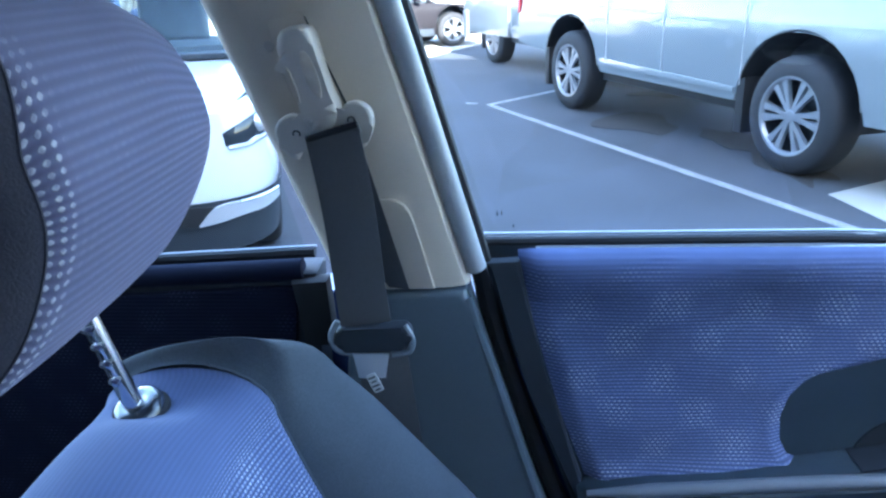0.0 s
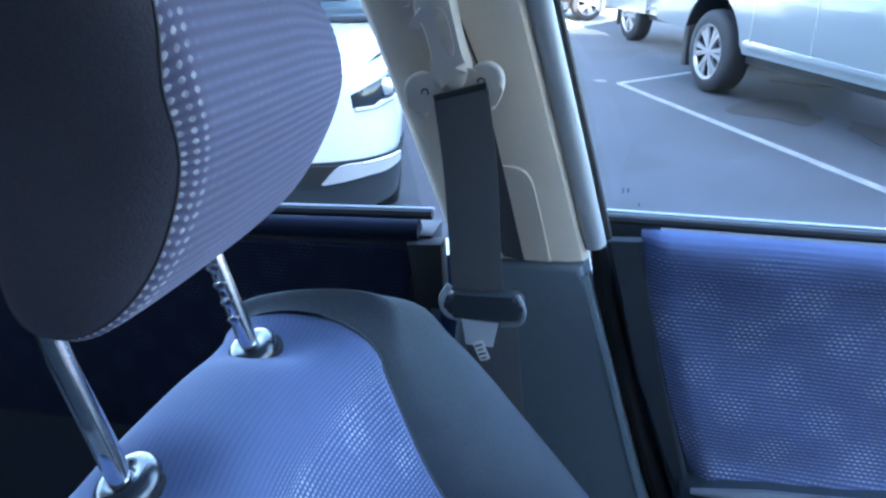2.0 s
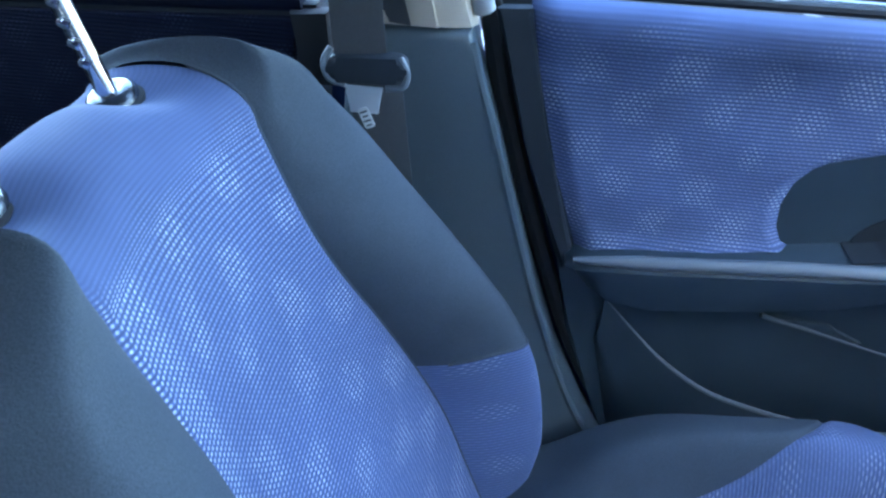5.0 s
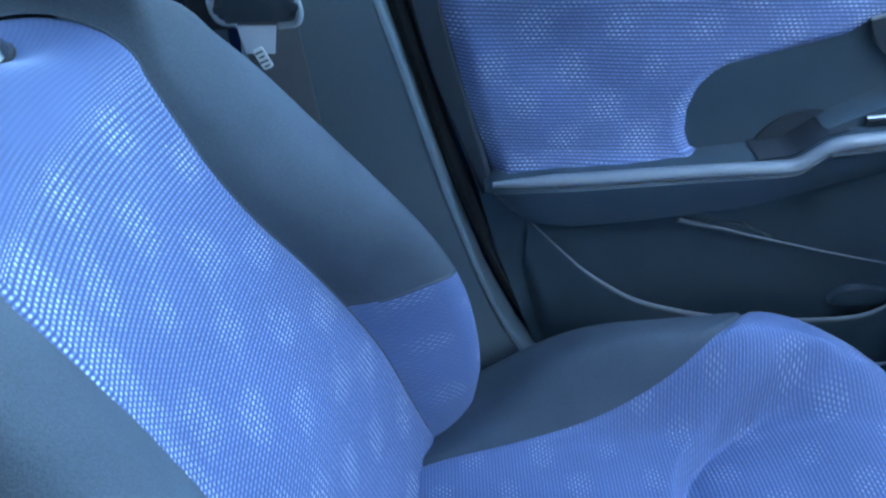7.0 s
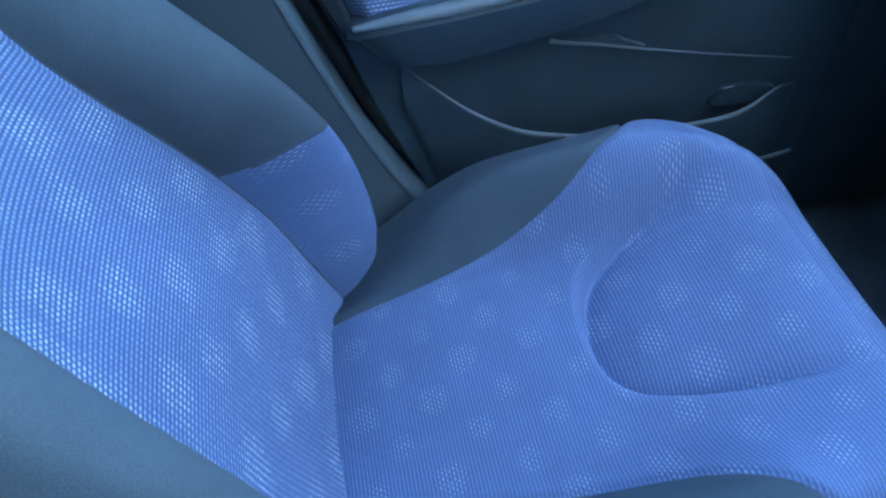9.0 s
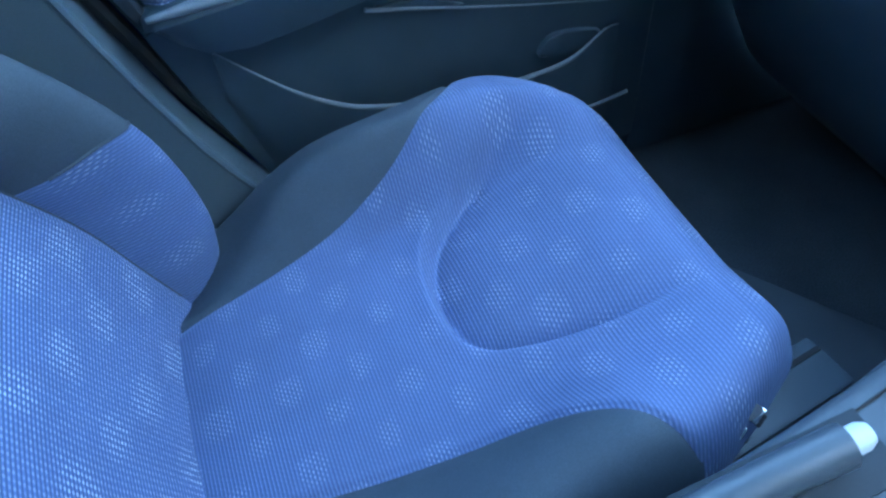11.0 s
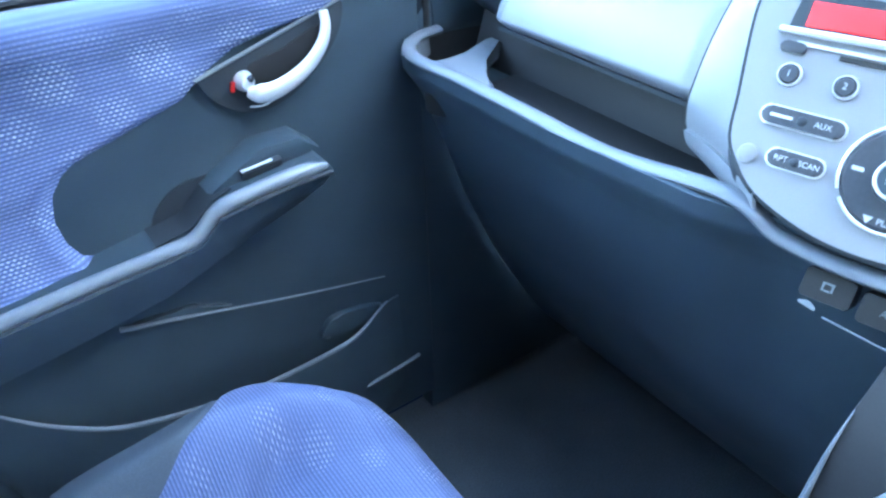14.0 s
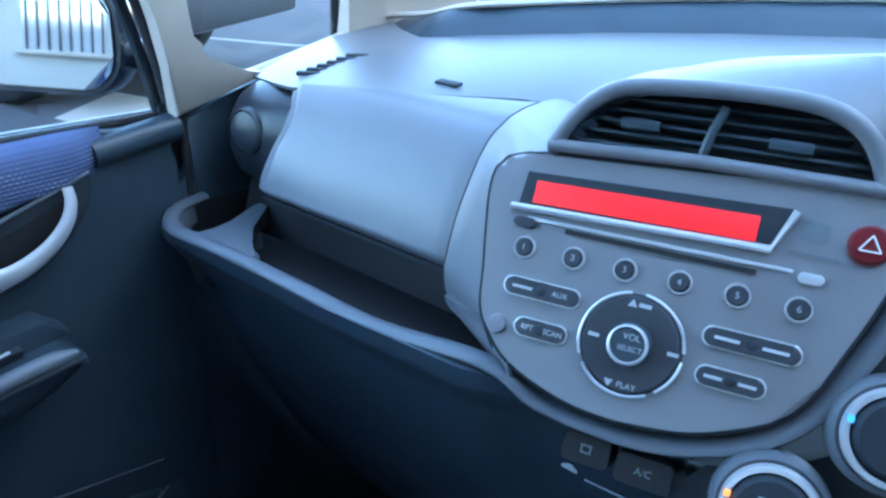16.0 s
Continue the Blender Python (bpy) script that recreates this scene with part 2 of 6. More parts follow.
DASH_TOP = material("grey_upper_dash_plastic", (0.150, 0.157, 0.166), 0.35, spec=0.9, grain=0.1, grain_scale=1500, stain=0.06, stain_scale=7, bump=0.3)
CARPET = material("grey_carpet", (0.110, 0.128, 0.145), 0.95, grain=0.5, grain_scale=500, stain=0.2, stain_scale=10, bump=0.8)
HEADLINER = material("grey_headliner", (0.66, 0.65, 0.62), 0.9, grain=0.1, grain_scale=500, stain=0.05)
GLASS = pane_material("window_glass", (0.93, 0.97, 0.96), 0.035)
MIRROR = material("mirror_glass", (0.85, 0.87, 0.88), 0.02, metal=1.0)
TAG = material("white_cloth_label", (0.75, 0.75, 0.73), 0.8, grain=0.1, grain_scale=900)
# light is in the two whites: greyed on trucks, brighter on the nose-in car
WHITE_DIMMED = material("white_paint_dimmed", (0.215, 0.234, 0.236), 0.18, grain=0.02, stain=0.04, stain_scale=2, coat=0.6)
RED_PAINT = material("red_car_paint", (0.30, 0.012, 0.022), 0.18, grain=0.03, stain=0.06, stain_scale=2, coat=0.6)
BLACK_PAINT = material("black_car_paint", (0.012, 0.013, 0.018), 0.2, grain=0.03, stain=0.06, stain_scale=2, coat=0.6)
DULL_PAINT = material("dusty_dark_car_paint", (0.014, 0.012, 0.014), 0.55, grain=0.05, stain=0.2, stain_scale=2, spec=0.15)
WHITE_LIT = material("white_paint_lit", (0.58, 0.60, 0.60), 0.18, grain=0.02, stain=0.04, stain_scale=2, coat=0.6)
NAVY_PAINT = material("navy_car_paint", (0.02, 0.035, 0.10), 0.2, stain=0.06, stain_scale=2, coat=0.6)
TINT = material("dark_window", (0.02, 0.025, 0.03), 0.06, stain=0.1, stain_scale=2)
LAMP = material("lamp_lens", (0.62, 0.64, 0.66), 0.1, metal=0.4, stain=0.2, stain_scale=20)
TAIL = material("red_tail_lens", (0.5, 0.02, 0.03), 0.15)
ALLOY = material("alloy_wheel", (0.30, 0.31, 0.33), 0.36, metal=0.6, stain=0.1, stain_scale=8)
TYRE = material("tyre_rubber", (0.022, 0.022, 0.024), 0.8, grain=0.2, grain_scale=90, stain=0.2, stain_scale=9)
ASPHALT = material("asphalt", (0.050, 0.056, 0.066), 0.9, grain=0.45, grain_scale=120, stain=0.32, stain_scale=1.1, bump=0.6)
LINE = material("worn_line_paint", (0.25, 0.25, 0.25), 0.8, grain=0.35, grain_scale=45, stain=0.3, stain_scale=4)
BROWN_PATCH = material("brown_asphalt", (0.030, 0.026, 0.024), 0.9, grain=0.5, grain_scale=90, stain=0.4, stain_scale=2.5, bump=0.5)
CONCRETE = material("pale_concrete", (0.36, 0.34, 0.31), 0.9, grain=0.15, grain_scale=60, stain=0.2, stain_scale=1.2)
# kept pale so the unseen building bounces light into the cabin
TOWER_WALL = material("pale_grey_render", (0.50, 0.485, 0.46), 0.9, grain=0.2, grain_scale=30, stain=0.25, stain_scale=0.7)
ANNEX_WALL = material("white_wall_render", (0.34, 0.345, 0.34), 0.85, grain=0.06, grain_scale=40, stain=0.1, stain_scale=0.8)
WALL_PAINT = material("cream_render", (0.50, 0.47, 0.42), 0.9, grain=0.08, grain_scale=40, stain=0.15, stain_scale=0.8)


# ---- mesh helpers ----
def part(name, bm, mat, parent=None, label="", smooth=True, flat_angle=40):
    me = bpy.data.meshes.new(name)
    bmesh.ops.recalc_face_normals(bm, faces=bm.faces[:])
    bm.to_mesh(me)
    bm.free()
    me.materials.append(mat)
    if smooth:
        me.shade_smooth()
        me.set_sharp_from_angle(angle=radians(flat_angle))
    ob = new(name, me)
    if parent is not None:
        ob.parent = parent
    if label:
        ob["label"] = label
    return ob


def thing(name, label, category, kind="", group="", at=(0, 0, 0)):
    e = new(name)
    e.empty_display_size = 0.05
    e.location = at
    return tagged(e, label, category, group, kind)


def set_uv(bm, fn):
    layer = bm.loops.layers.uv.verify()
    for f in bm.faces:
        for lp in f.loops:
            lp[layer].uv = fn(lp.vert.co)


def grid_bm(fn, nu, nv, uvfn=None, closed_v=False):
    """A sheet of points fn(a, b), a and b in 0..1."""
    bm = bmesh.new()
    mv = nv if closed_v else nv + 1
    vs = [[bm.verts.new(fn(i / nu, j / nv)) for j in range(mv)] for i in range(nu + 1)]
    layer = bm.loops.layers.uv.verify()
    for i in range(nu):
        for j in range(nv):
            q = [(i, j), (i + 1, j), (i + 1, j + 1), (i, j + 1)]
            f = bm.faces.new([vs[a][b % mv] for a, b in q])
            if uvfn:
                for lp, (a, b) in zip(f.loops, q):
                    lp[layer].uv = uvfn(a / nu, b / nv)
    return bm


def sheet_with_thickness(bm, t):
    bmesh.ops.recalc_face_normals(bm, faces=bm.faces[:])
    bmesh.ops.solidify(bm, geom=bm.faces[:], thickness=t)
    return bm


def loft_bm(rings, caps=True, closed=True):
    bm = bmesh.new()
    vs = [[bm.verts.new(p) for p in r] for r in rings]
    n = len(rings[0])
    for a, b in zip(vs, vs[1:]):
        for j in range(n if closed else n - 1):
            bm.faces.new((a[j], a[(j + 1) % n], b[(j + 1) % n], b[j]))
    if caps and closed:
        bm.faces.new(vs[0])
        bm.faces.new(vs[-1][::-1])
    return bm


def smooth_path(pts, n=8):
    """Catmull-Rom points through pts."""
    p = [Vector(q) for q in pts]
    p = [p[0] * 2 - p[1]] + p + [p[-1] * 2 - p[-2]]
    out = []
    for i in range(1, len(p) - 2):
        for k in range(n):
            t = k / n
            a, b, c, d = p[i - 1], p[i], p[i + 1], p[i + 2]
            out.append(0.5 * ((2 * b) + (c - a) * t + (2 * a - 5 * b + 4 * c - d) * t * t + (3 * b - a - 3 * c + d) * t ** 3))
    out.append(p[-2])
    return out


def tube_bm(pts, r, sides=8, flat=1.0, up=(0, 1, 0), taper=None):
    pts = [Vector(p) for p in pts]
    rings = []
    for i, p in enumerate(pts):
        d = (pts[min(i + 1, len(pts) - 1)] - pts[max(i - 1, 0)]).normalized()
        a = d.cross(Vector(up))
        if a.length < 1e-4:
            a = d.cross(Vector((1, 0, 0)))
        a.normalize()
        b = d.cross(a)
        rr = r * (taper(i / (len(pts) - 1)) if taper else 1)
        rings.append([p + a * (rr * math.cos(w)) + b * (rr * flat * math.sin(w)) for w in (2 * math.pi * k / sides for k in range(sides))])
    return loft_bm(rings)


def prism_bm(outline, to_world, depth, bevel=0.0, segs=2, uv=True):
    """A plate: outline of (a, b) pairs, to_world(a, b, h) -> point; h runs from 0 to depth."""
    bm = bmesh.new()
    lo = [bm.verts.new((a, b, 0)) for a, b in outline]
    hi = [bm.verts.new((a, b, depth)) for a, b in outline]
    n = len(outline)
    bm.faces.new(lo[::-1])
    top = bm.faces.new(hi)
    for i in range(n):
        bm.faces.new((lo[i], lo[(i + 1) % n], hi[(i + 1) % n], hi[i]))
    if bevel > 0:
        bmesh.ops.bevel(bm, geom=list(top.edges), offset=bevel, segments=segs, profile=0.6, affect="EDGES")
    big = [f for f in bm.faces if len(f.verts) > 4]
    bmesh.ops.triangulate(bm, faces=big)
    if uv:
        set_uv(bm, lambda c: (c.x, c.y))
    for v in bm.verts:
        v.co = to_world(*v.co)
    return bm


def box_bm(size, m, bevel=0.0, segs=2):
    bm = bmesh.new()
    bmesh.ops.create_cube(bm, size=1)
    bmesh.ops.scale(bm, vec=size, verts=bm.verts[:])
    if bevel > 0:
        bmesh.ops.bevel(bm, geom=bm.edges[:], offset=bevel, segments=segs, profile=0.6, affect="EDGES")
    bmesh.ops.transform(bm, matrix=m, verts=bm.verts[:])
    return bm


def lathe_bm(profile, m, sides=32):
    """Profile of (radius, height) pairs round the local z axis."""
    bm = bmesh.new()
    rings = []
    for r, h in profile:
        if r < 1e-5:
            rings.append([bm.verts.new((0, 0, h))])
        else:
            rings.append([bm.verts.new((r * math.cos(2 * math.pi * k / sides), r * math.sin(2 * math.pi * k / sides), h)) for k in range(sides)])
    for a, b in zip(rings, rings[1:]):
        for k in range(sides):
            q = [a[k % len(a)], a[(k + 1) % len(a)], b[(k + 1) % len(b)], b[k % len(b)]]
            q = [v for i, v in enumerate(q) if v not in q[:i]]
            if len(q) > 2:
                bm.faces.new(q)
    bmesh.ops.transform(bm, matrix=m, verts=bm.verts[:])
    return bm


def rounded(w, h, r, n=5):
    """Outline of a rounded rectangle about the origin."""
    out = []
    for cx, cy, a0 in ((w / 2 - r, h / 2 - r, 0), (-w / 2 + r, h / 2 - r, 90), (-w / 2 + r, -h / 2 + r, 180), (w / 2 - r, -h / 2 + r, 270)):
        for k in range(n + 1):
            a = radians(a0 + 90 * k / n)
            out.append((cx + r * math.cos(a), cy + r * math.sin(a)))
    return out


def curve2(pts, n=6, closed=False):
    q = [(a, b, 0) for a, b in pts]
    if closed:
        k = len(q)
        full = smooth_path(q[-2:] + q + q[:2], n)
        return [(p.x, p.y) for p in full[2 * n:(2 + k) * n]]
    return [(p.x, p.y) for p in smooth_path(q, n)]


def interp(x, table):
    """Straight-line lookup in rows of (x, value)."""
    if x <= table[0][0]:
        return table[0][1]
    for (a, va), (b, vb) in zip(table, table[1:]):
        if x <= b:
            t = (x - a) / (b - a)
            return va + (vb - va) * t
    return table[-1][1]


def glide(x, table):
    """Smooth lookup in rows of (x, value), with no kinks at the rows."""
    n = len(table)
    if x <= table[0][0]:
        return table[0][1]
    if x >= table[-1][0]:
        return table[-1][1]
    i = next(k for k in range(n - 1) if x <= table[k + 1][0])

    def slope(k):
        lo, hi = max(0, k - 1), min(n - 1, k + 1)
        return (table[hi][1] - table[lo][1]) / (table[hi][0] - table[lo][0])
    (x0, v0), (x1, v1) = table[i], table[i + 1]
    w = x1 - x0
    t = (x - x0) / w
    return v0 * (2 * t ** 3 - 3 * t * t + 1) + v1 * (3 * t * t - 2 * t ** 3) + w * (slope(i) * (t ** 3 - 2 * t * t + t) + slope(i + 1) * (t ** 3 - t * t))


def step(a, b, x):
    t = min(1, max(0, (x - a) / (b - a)))
    return t * t * (3 - 2 * t)

# ---- the car's shell ----
YC = 0.04          # middle of the car


def slab(name, outline, axis, at, depth, mat, label, category="car body"):
    """A wall of the cabin, in the plane across the given axis."""
    to = {"y": lambda a, b, h: (a, at + h, b), "x": lambda a, b, h: (at + h, a, b), "z": lambda a, b, h: (a, b, at + h)}[axis]
    return tagged(part(name, prism_bm(outline, to, depth, 0), mat), label, category, kind="structure")


slab("floor", [(-1.6, -0.70), (1.55, -0.70), (1.55, 0.80), (-1.6, 0.80)], "z", 0.24, 0.03, CARPET, "charcoal carpet on the car's cabin floor", "floor")
slab("ceiling", [(-1.6, -0.54), (0.50, -0.54), (0.50, 0.62), (-1.6, 0.62)], "z", 1.44, 0.03, HEADLINER, "pale grey cloth headliner under the roof", "ceiling")
# unseen wall, raised to the roof at the rear to block light
slab("wall_right", [(-1.6, 0.24), (1.5, 0.24), (1.5, 1.06), (0.80, 1.10), (0.30, 1.13), (-0.02, 1.38), (-1.6, 1.36)], "y", -0.74, 0.04, PLASTIC_DARK, "unseen black wall blocking light from the driver's side", "door trim")
slab("pillar_right", [(-0.16, 1.03), (0.0, 1.03), (-0.08, 1.47), (-0.22, 1.47)], "y", -0.70, 0.06, BEIGE, "warm grey centre pillar by the driver", "pillar")
slab("wall_rear", [(-0.70, 0.24), (0.80, 0.24), (0.80, 1.10), (-0.70, 1.10)], "x", -1.62, 0.04, PLASTIC_DARK, "black trim of the tailgate", "tailgate")
slab("bulkhead", [(-0.70, 0.24), (0.80, 0.24), (0.80, 1.02), (-0.70, 1.02)], "x", 1.42, 0.03, PLASTIC_DARK, "black firewall behind the dashboard", "firewall")
slab("left_body_side", [(-1.6, 0.24), (1.5, 0.24), (1.5, 0.93), (0.80, 0.95), (-0.15, 0.965), (-1.6, 0.935)], "y", 0.80, 0.05, NAVY_PAINT, "dark blue outer skin of the car's doors", "car body")
tagged(part("roof_skin", box_bm((2.2, 1.2, 0.02), pose(-0.52, YC, 1.50), 0.008), NAVY_PAINT), "dark blue outer skin of the car's roof", "roof", kind="structure")
# side rail of the roof over the passenger's windows
tagged(part("roof_rail", tube_bm([(-1.6, 0.63, 1.40), (0.35, 0.63, 1.43), (0.70, 0.67, 1.33), (0.95, 0.705, 1.24), (1.12, 0.725, 1.17)], 0.030, 10), BEIGE), "warm grey roof rail above the side windows", "roof rail", kind="structure")
tagged(part("roof_rail", tube_bm([(-1.6, -0.55, 1.40), (0.35, -0.55, 1.43), (0.75, -0.60, 1.28), (1.0, -0.67, 1.08)], 0.035, 10), BEIGE), "warm grey roof rail above the driver's windows", "roof rail", kind="structure")


def pane(name, pts, label):
    bm = bmesh.new()
    bm.faces.new([bm.verts.new(p) for p in pts])
    sheet_with_thickness(bm, 0.004)
    ob = tagged(part(name, bm, GLASS, smooth=False), label, "window", kind="structure")
    ob.visible_shadow = False
    return ob


pane("window_1", [(0.02, 0.772, 1.02), (0.80, 0.772, 1.01), (0.70, 0.70, 1.26), (0.35, 0.645, 1.41), (-0.07, 0.645, 1.42)], "clear passenger door window with a few specks")
pane("window_2", [(-1.35, 0.772, 0.98), (-0.14, 0.772, 1.02), (-0.20, 0.645, 1.42), (-1.2, 0.645, 1.41)], "clear rear door window")
pane("windscreen", [(1.50, -0.62, 1.03), (1.50, 0.70, 1.03), (0.50, 0.60, 1.45), (0.50, -0.52, 1.45)], "clear sloping windscreen")
pane("window_3", [(0.84, 0.775, 1.02), (1.20, 0.80, 1.02), (0.84, 0.715, 1.20)], "small clear quarter window ahead of the door")

# ---- passenger door ----
def on_door(y0):
    return lambda a, b, h: (a, y0 - h, b)


door = thing("door_1", "closed passenger door with blue cloth insert and charcoal plastic", "car door", "structure", at=(0.4, 0.75, 0.4))
door.matrix_world = pose(0, 0, 0)
panel = [(0.086, 1.008), (0.074, 0.98), (0.076, 0.93), (0.112, 0.82), (0.150, 0.735), (0.165, 0.64), (0.215, 0.52), (0.25, 0.42), (0.30, 0.34), (0.80, 0.34), (0.79, 0.98), (0.785, 1.016), (0.70, 1.028)]
part("inner_panel", prism_bm(panel, on_door(0.790), 0.045, 0.006), PLASTIC, door, "charcoal grained plastic inner panel")
# rear edge strip
part("edge_strip", prism_bm([(0.048, 1.022), (0.083, 1.024), (0.110, 0.90), (0.164, 0.739), (0.148, 0.730), (0.092, 0.88)], on_door(0.747), 0.012, 0.005), PLASTIC_DARK, door, "black plastic strip at the rear edge")
# cloth insert: a padded sheet, hollow in the middle, rolling out towards the glass and the armrest
CLOTH_REAR = [(0.743, 0.168), (0.85, 0.128), (0.95, 0.100), (1.022, 0.083), (1.04, 0.080)]
CLOTH_FRONT = [(0.743, 0.398), (0.770, 0.398), (0.790, 0.378), (0.812, 0.367), (0.840, 0.364), (0.866, 0.370), (0.884, 0.384), (0.893, 0.398), (0.905, 0.440), (0.926, 0.509), (0.946, 0.535), (0.966, 0.573), (0.978, 0.635), (0.985, 0.697), (1.000, 0.712), (1.04, 0.712)]


def door_cloth(a, b):
    z = 0.743 + 0.289 * b
    x = interp(z, CLOTH_REAR) * (1 - a) + interp(z, CLOTH_FRONT) * a
    foot = z - 0.743
    z += 0.027 * a * max(0.0, 1 - foot / 0.05)
    out = 0.007 + 0.016 * math.exp(-(foot / 0.030) ** 2) + 0.010 * math.exp(-((b - 0.93) / 0.10) ** 2)
    out += 0.010 * math.exp(-((x - 0.405) / 0.035) ** 2) * (1 - step(0.78, 0.90, z))
    out += 0.0025 * math.sin(x * 31 + 1.1) * math.sin(z * 47)
    edge = min(a * (interp(z, CLOTH_FRONT) - interp(z, CLOTH_REAR)), b * 0.289 + 0.004, (1 - a) * 0.3)
    out *= step(-0.004, 0.022, edge)
    if b > 0.95:
        out *= math.sqrt(max(0.0, 1 - ((b - 0.95) / 0.05) ** 2))
    return (x, 0.746 - out, z)


part("cloth_insert", sheet_with_thickness(grid_bm(door_cloth, 70, 60, lambda a, b: (door_cloth(a, b)[0], door_cloth(a, b)[2])), 0.002), BLUE_DOOR, door, "padded blue mesh cloth insert with pale dots", flat_angle=70)
part("edge_filler", prism_bm([(0.036, 1.033), (0.100, 1.034), (0.120, 0.90), (0.070, 0.90)], on_door(0.772), 0.012, 0.003), PLASTIC_DARK, door, "black corner below the window seal")
part("window_seal", tube_bm([(0.035, 0.764, 1.034), (0.40, 0.764, 1.036), (0.795, 0.764, 1.024)], 0.005, 8), RUBBER, door)
# silver tube drawn for the reflection at the foot of the glass
part("bright_strip", tube_bm([(0.035, 0.772, 1.040), (0.40, 0.772, 1.042), (0.795, 0.772, 1.029)], 0.0018, 6), SILVER, door, "silver line for the reflection along the glass edge")
part("top_cap", tube_bm([(0.700, 0.747, 1.006), (0.745, 0.748, 1.010), (0.798, 0.750, 1.014)], 0.0155, 14), PLASTIC, door, "charcoal cap ahead of the cloth")

# armrest: lofted along the door
def arm_ring(x, zt, zb, y_in):
    return [(x, 0.75, zt + 0.001), (x, y_in + 0.014, zt), (x, y_in + 0.005, zt - 0.002), (x, y_in, zt - 0.010),
            (x, y_in + 0.004, (zt + zb) / 2), (x, y_in + 0.012, zb + 0.006), (x, y_in + 0.022, zb), (x, 0.75, zb)]


arm_rows = [(0.150, 0.755, 0.745, 0.722), (0.163, 0.763, 0.737, 0.706), (0.180, 0.766, 0.720, 0.702), (0.205, 0.769, 0.703, 0.700), (0.25, 0.773, 0.698, 0.698), (0.32, 0.780, 0.708, 0.696), (0.39, 0.789, 0.722, 0.692),
            (0.440, 0.797, 0.735, 0.686), (0.478, 0.803, 0.751, 0.683), (0.502, 0.826, 0.762, 0.680), (0.53, 0.835, 0.775, 0.677), (0.59, 0.842, 0.797, 0.674), (0.622, 0.843, 0.812, 0.672), (0.632, 0.836, 0.818, 0.676)]
part("armrest", loft_bm([arm_ring(*r) for r in arm_rows]), PLASTIC, door, "charcoal armrest rising towards the front")
# lighter tube puts the light on the upturned edge into its colour
part("armrest_edge", tube_bm(smooth_path([(0.157, 0.708, 0.765), (0.27, 0.703, 0.776), (0.37, 0.699, 0.787), (0.440, 0.691, 0.797), (0.475, 0.688, 0.803), (0.502, 0.685, 0.827), (0.53, 0.682, 0.836), (0.59, 0.679, 0.843), (0.624, 0.677, 0.843)], 5), 0.0080, 12, 1.0, (0, 1, 0), lambda t: min(1.0, 0.4 + 8 * t, 0.4 + 8 * (1 - t))), SATIN, door, "lighter satin edge for light on the armrest's top")
part("armrest_shadow_gap", tube_bm(smooth_path([(0.50, 0.6755, 0.822), (0.56, 0.6735, 0.831), (0.628, 0.6725, 0.836)], 4), 0.0022, 6), PLASTIC_DARK, door)
part("switch_pod", prism_bm([(0.505, 0.832), (0.566, 0.866), (0.612, 0.866), (0.636, 0.845), (0.52, 0.826)], on_door(0.747), 0.036, 0.006), PLASTIC, door, "charcoal pod for the window switch")
switch = part("window_switch", box_bm((0.046, 0.010, 0.010), pose(0.564, 0.7105, 0.846, 20, -5, 0), 0.002), PLASTIC_DARK, door)
part("switch_edge", box_bm((0.036, 0.003, 0.002), pose(0.558, 0.7055, 0.8515, 20, -5, 0), 0.0008), SILVER, switch, "bright edge of the switch")
# flat dark plate and sheet stand for the pull cup's shaded hollow
part("pull_recess", prism_bm([(0.444, 0.755)] + curve2([(0.442, 0.781), (0.453, 0.811), (0.472, 0.830), (0.494, 0.838), (0.516, 0.838)], 4) + [(0.526, 0.830), (0.526, 0.760)], on_door(0.7465), 0.004, 0.0015), PLASTIC_DARK, door, "dark plate for the shaded pull cup behind the armrest")

part("pull_cavity", sheet_with_thickness(grid_bm(lambda a, b: (0.440 + 0.086 * a, 0.704 + 0.041 * b, 0.0015 + interp(0.440 + 0.086 * a, [(0.440, 0.798), (0.478, 0.8045), (0.502, 0.8275), (0.530, 0.836)])), 12, 4), 0.001), PLASTIC_DARK, door, "black sheet for the shade in the pull cup")

# inner handle
bezel = [(0.535, 0.944), (0.60, 0.963), (0.702, 0.993)] + curve2([(0.704, 0.985), (0.694, 0.958), (0.672, 0.932), (0.640, 0.908), (0.607, 0.897), (0.576, 0.900), (0.553, 0.916), (0.538, 0.936)], 4)
handle = part("handle_bezel", prism_bm(bezel, on_door(0.748), 0.010, 0.003), PLASTIC_DARK, door, "black handle bezel")
part("bezel_edge", tube_bm([(0.533, 0.7365, 0.9455), (0.60, 0.7365, 0.965), (0.702, 0.7365, 0.995)], 0.0022, 8), SATIN, handle, "pale edge above the handle")
part("handle_hollow", prism_bm(curve2([(0.590, 0.947), (0.63, 0.957), (0.672, 0.972), (0.662, 0.948), (0.63, 0.928), (0.600, 0.927)], 4, True), on_door(0.7385), 0.002, 0.001), RUBBER, handle, "dark hollow behind the lever")
part("lever", tube_bm(smooth_path([(0.682, 0.730, 0.984), (0.681, 0.726, 0.970), (0.673, 0.722, 0.954), (0.656, 0.719, 0.938), (0.634, 0.718, 0.926), (0.612, 0.719, 0.919), (0.596, 0.721, 0.919), (0.586, 0.725, 0.922)], 6), 0.0092, 14, 0.5, (0, 1, 0), lambda t: 0.55 + 0.55 * min(1, t * 1.3) - 0.55 * max(0, t - 0.85) / 0.15), SILVER, handle, "silver curved door lever")
handle.children[-1].data.transform(Matrix.Translation((-0.006, 0, 0.004)))
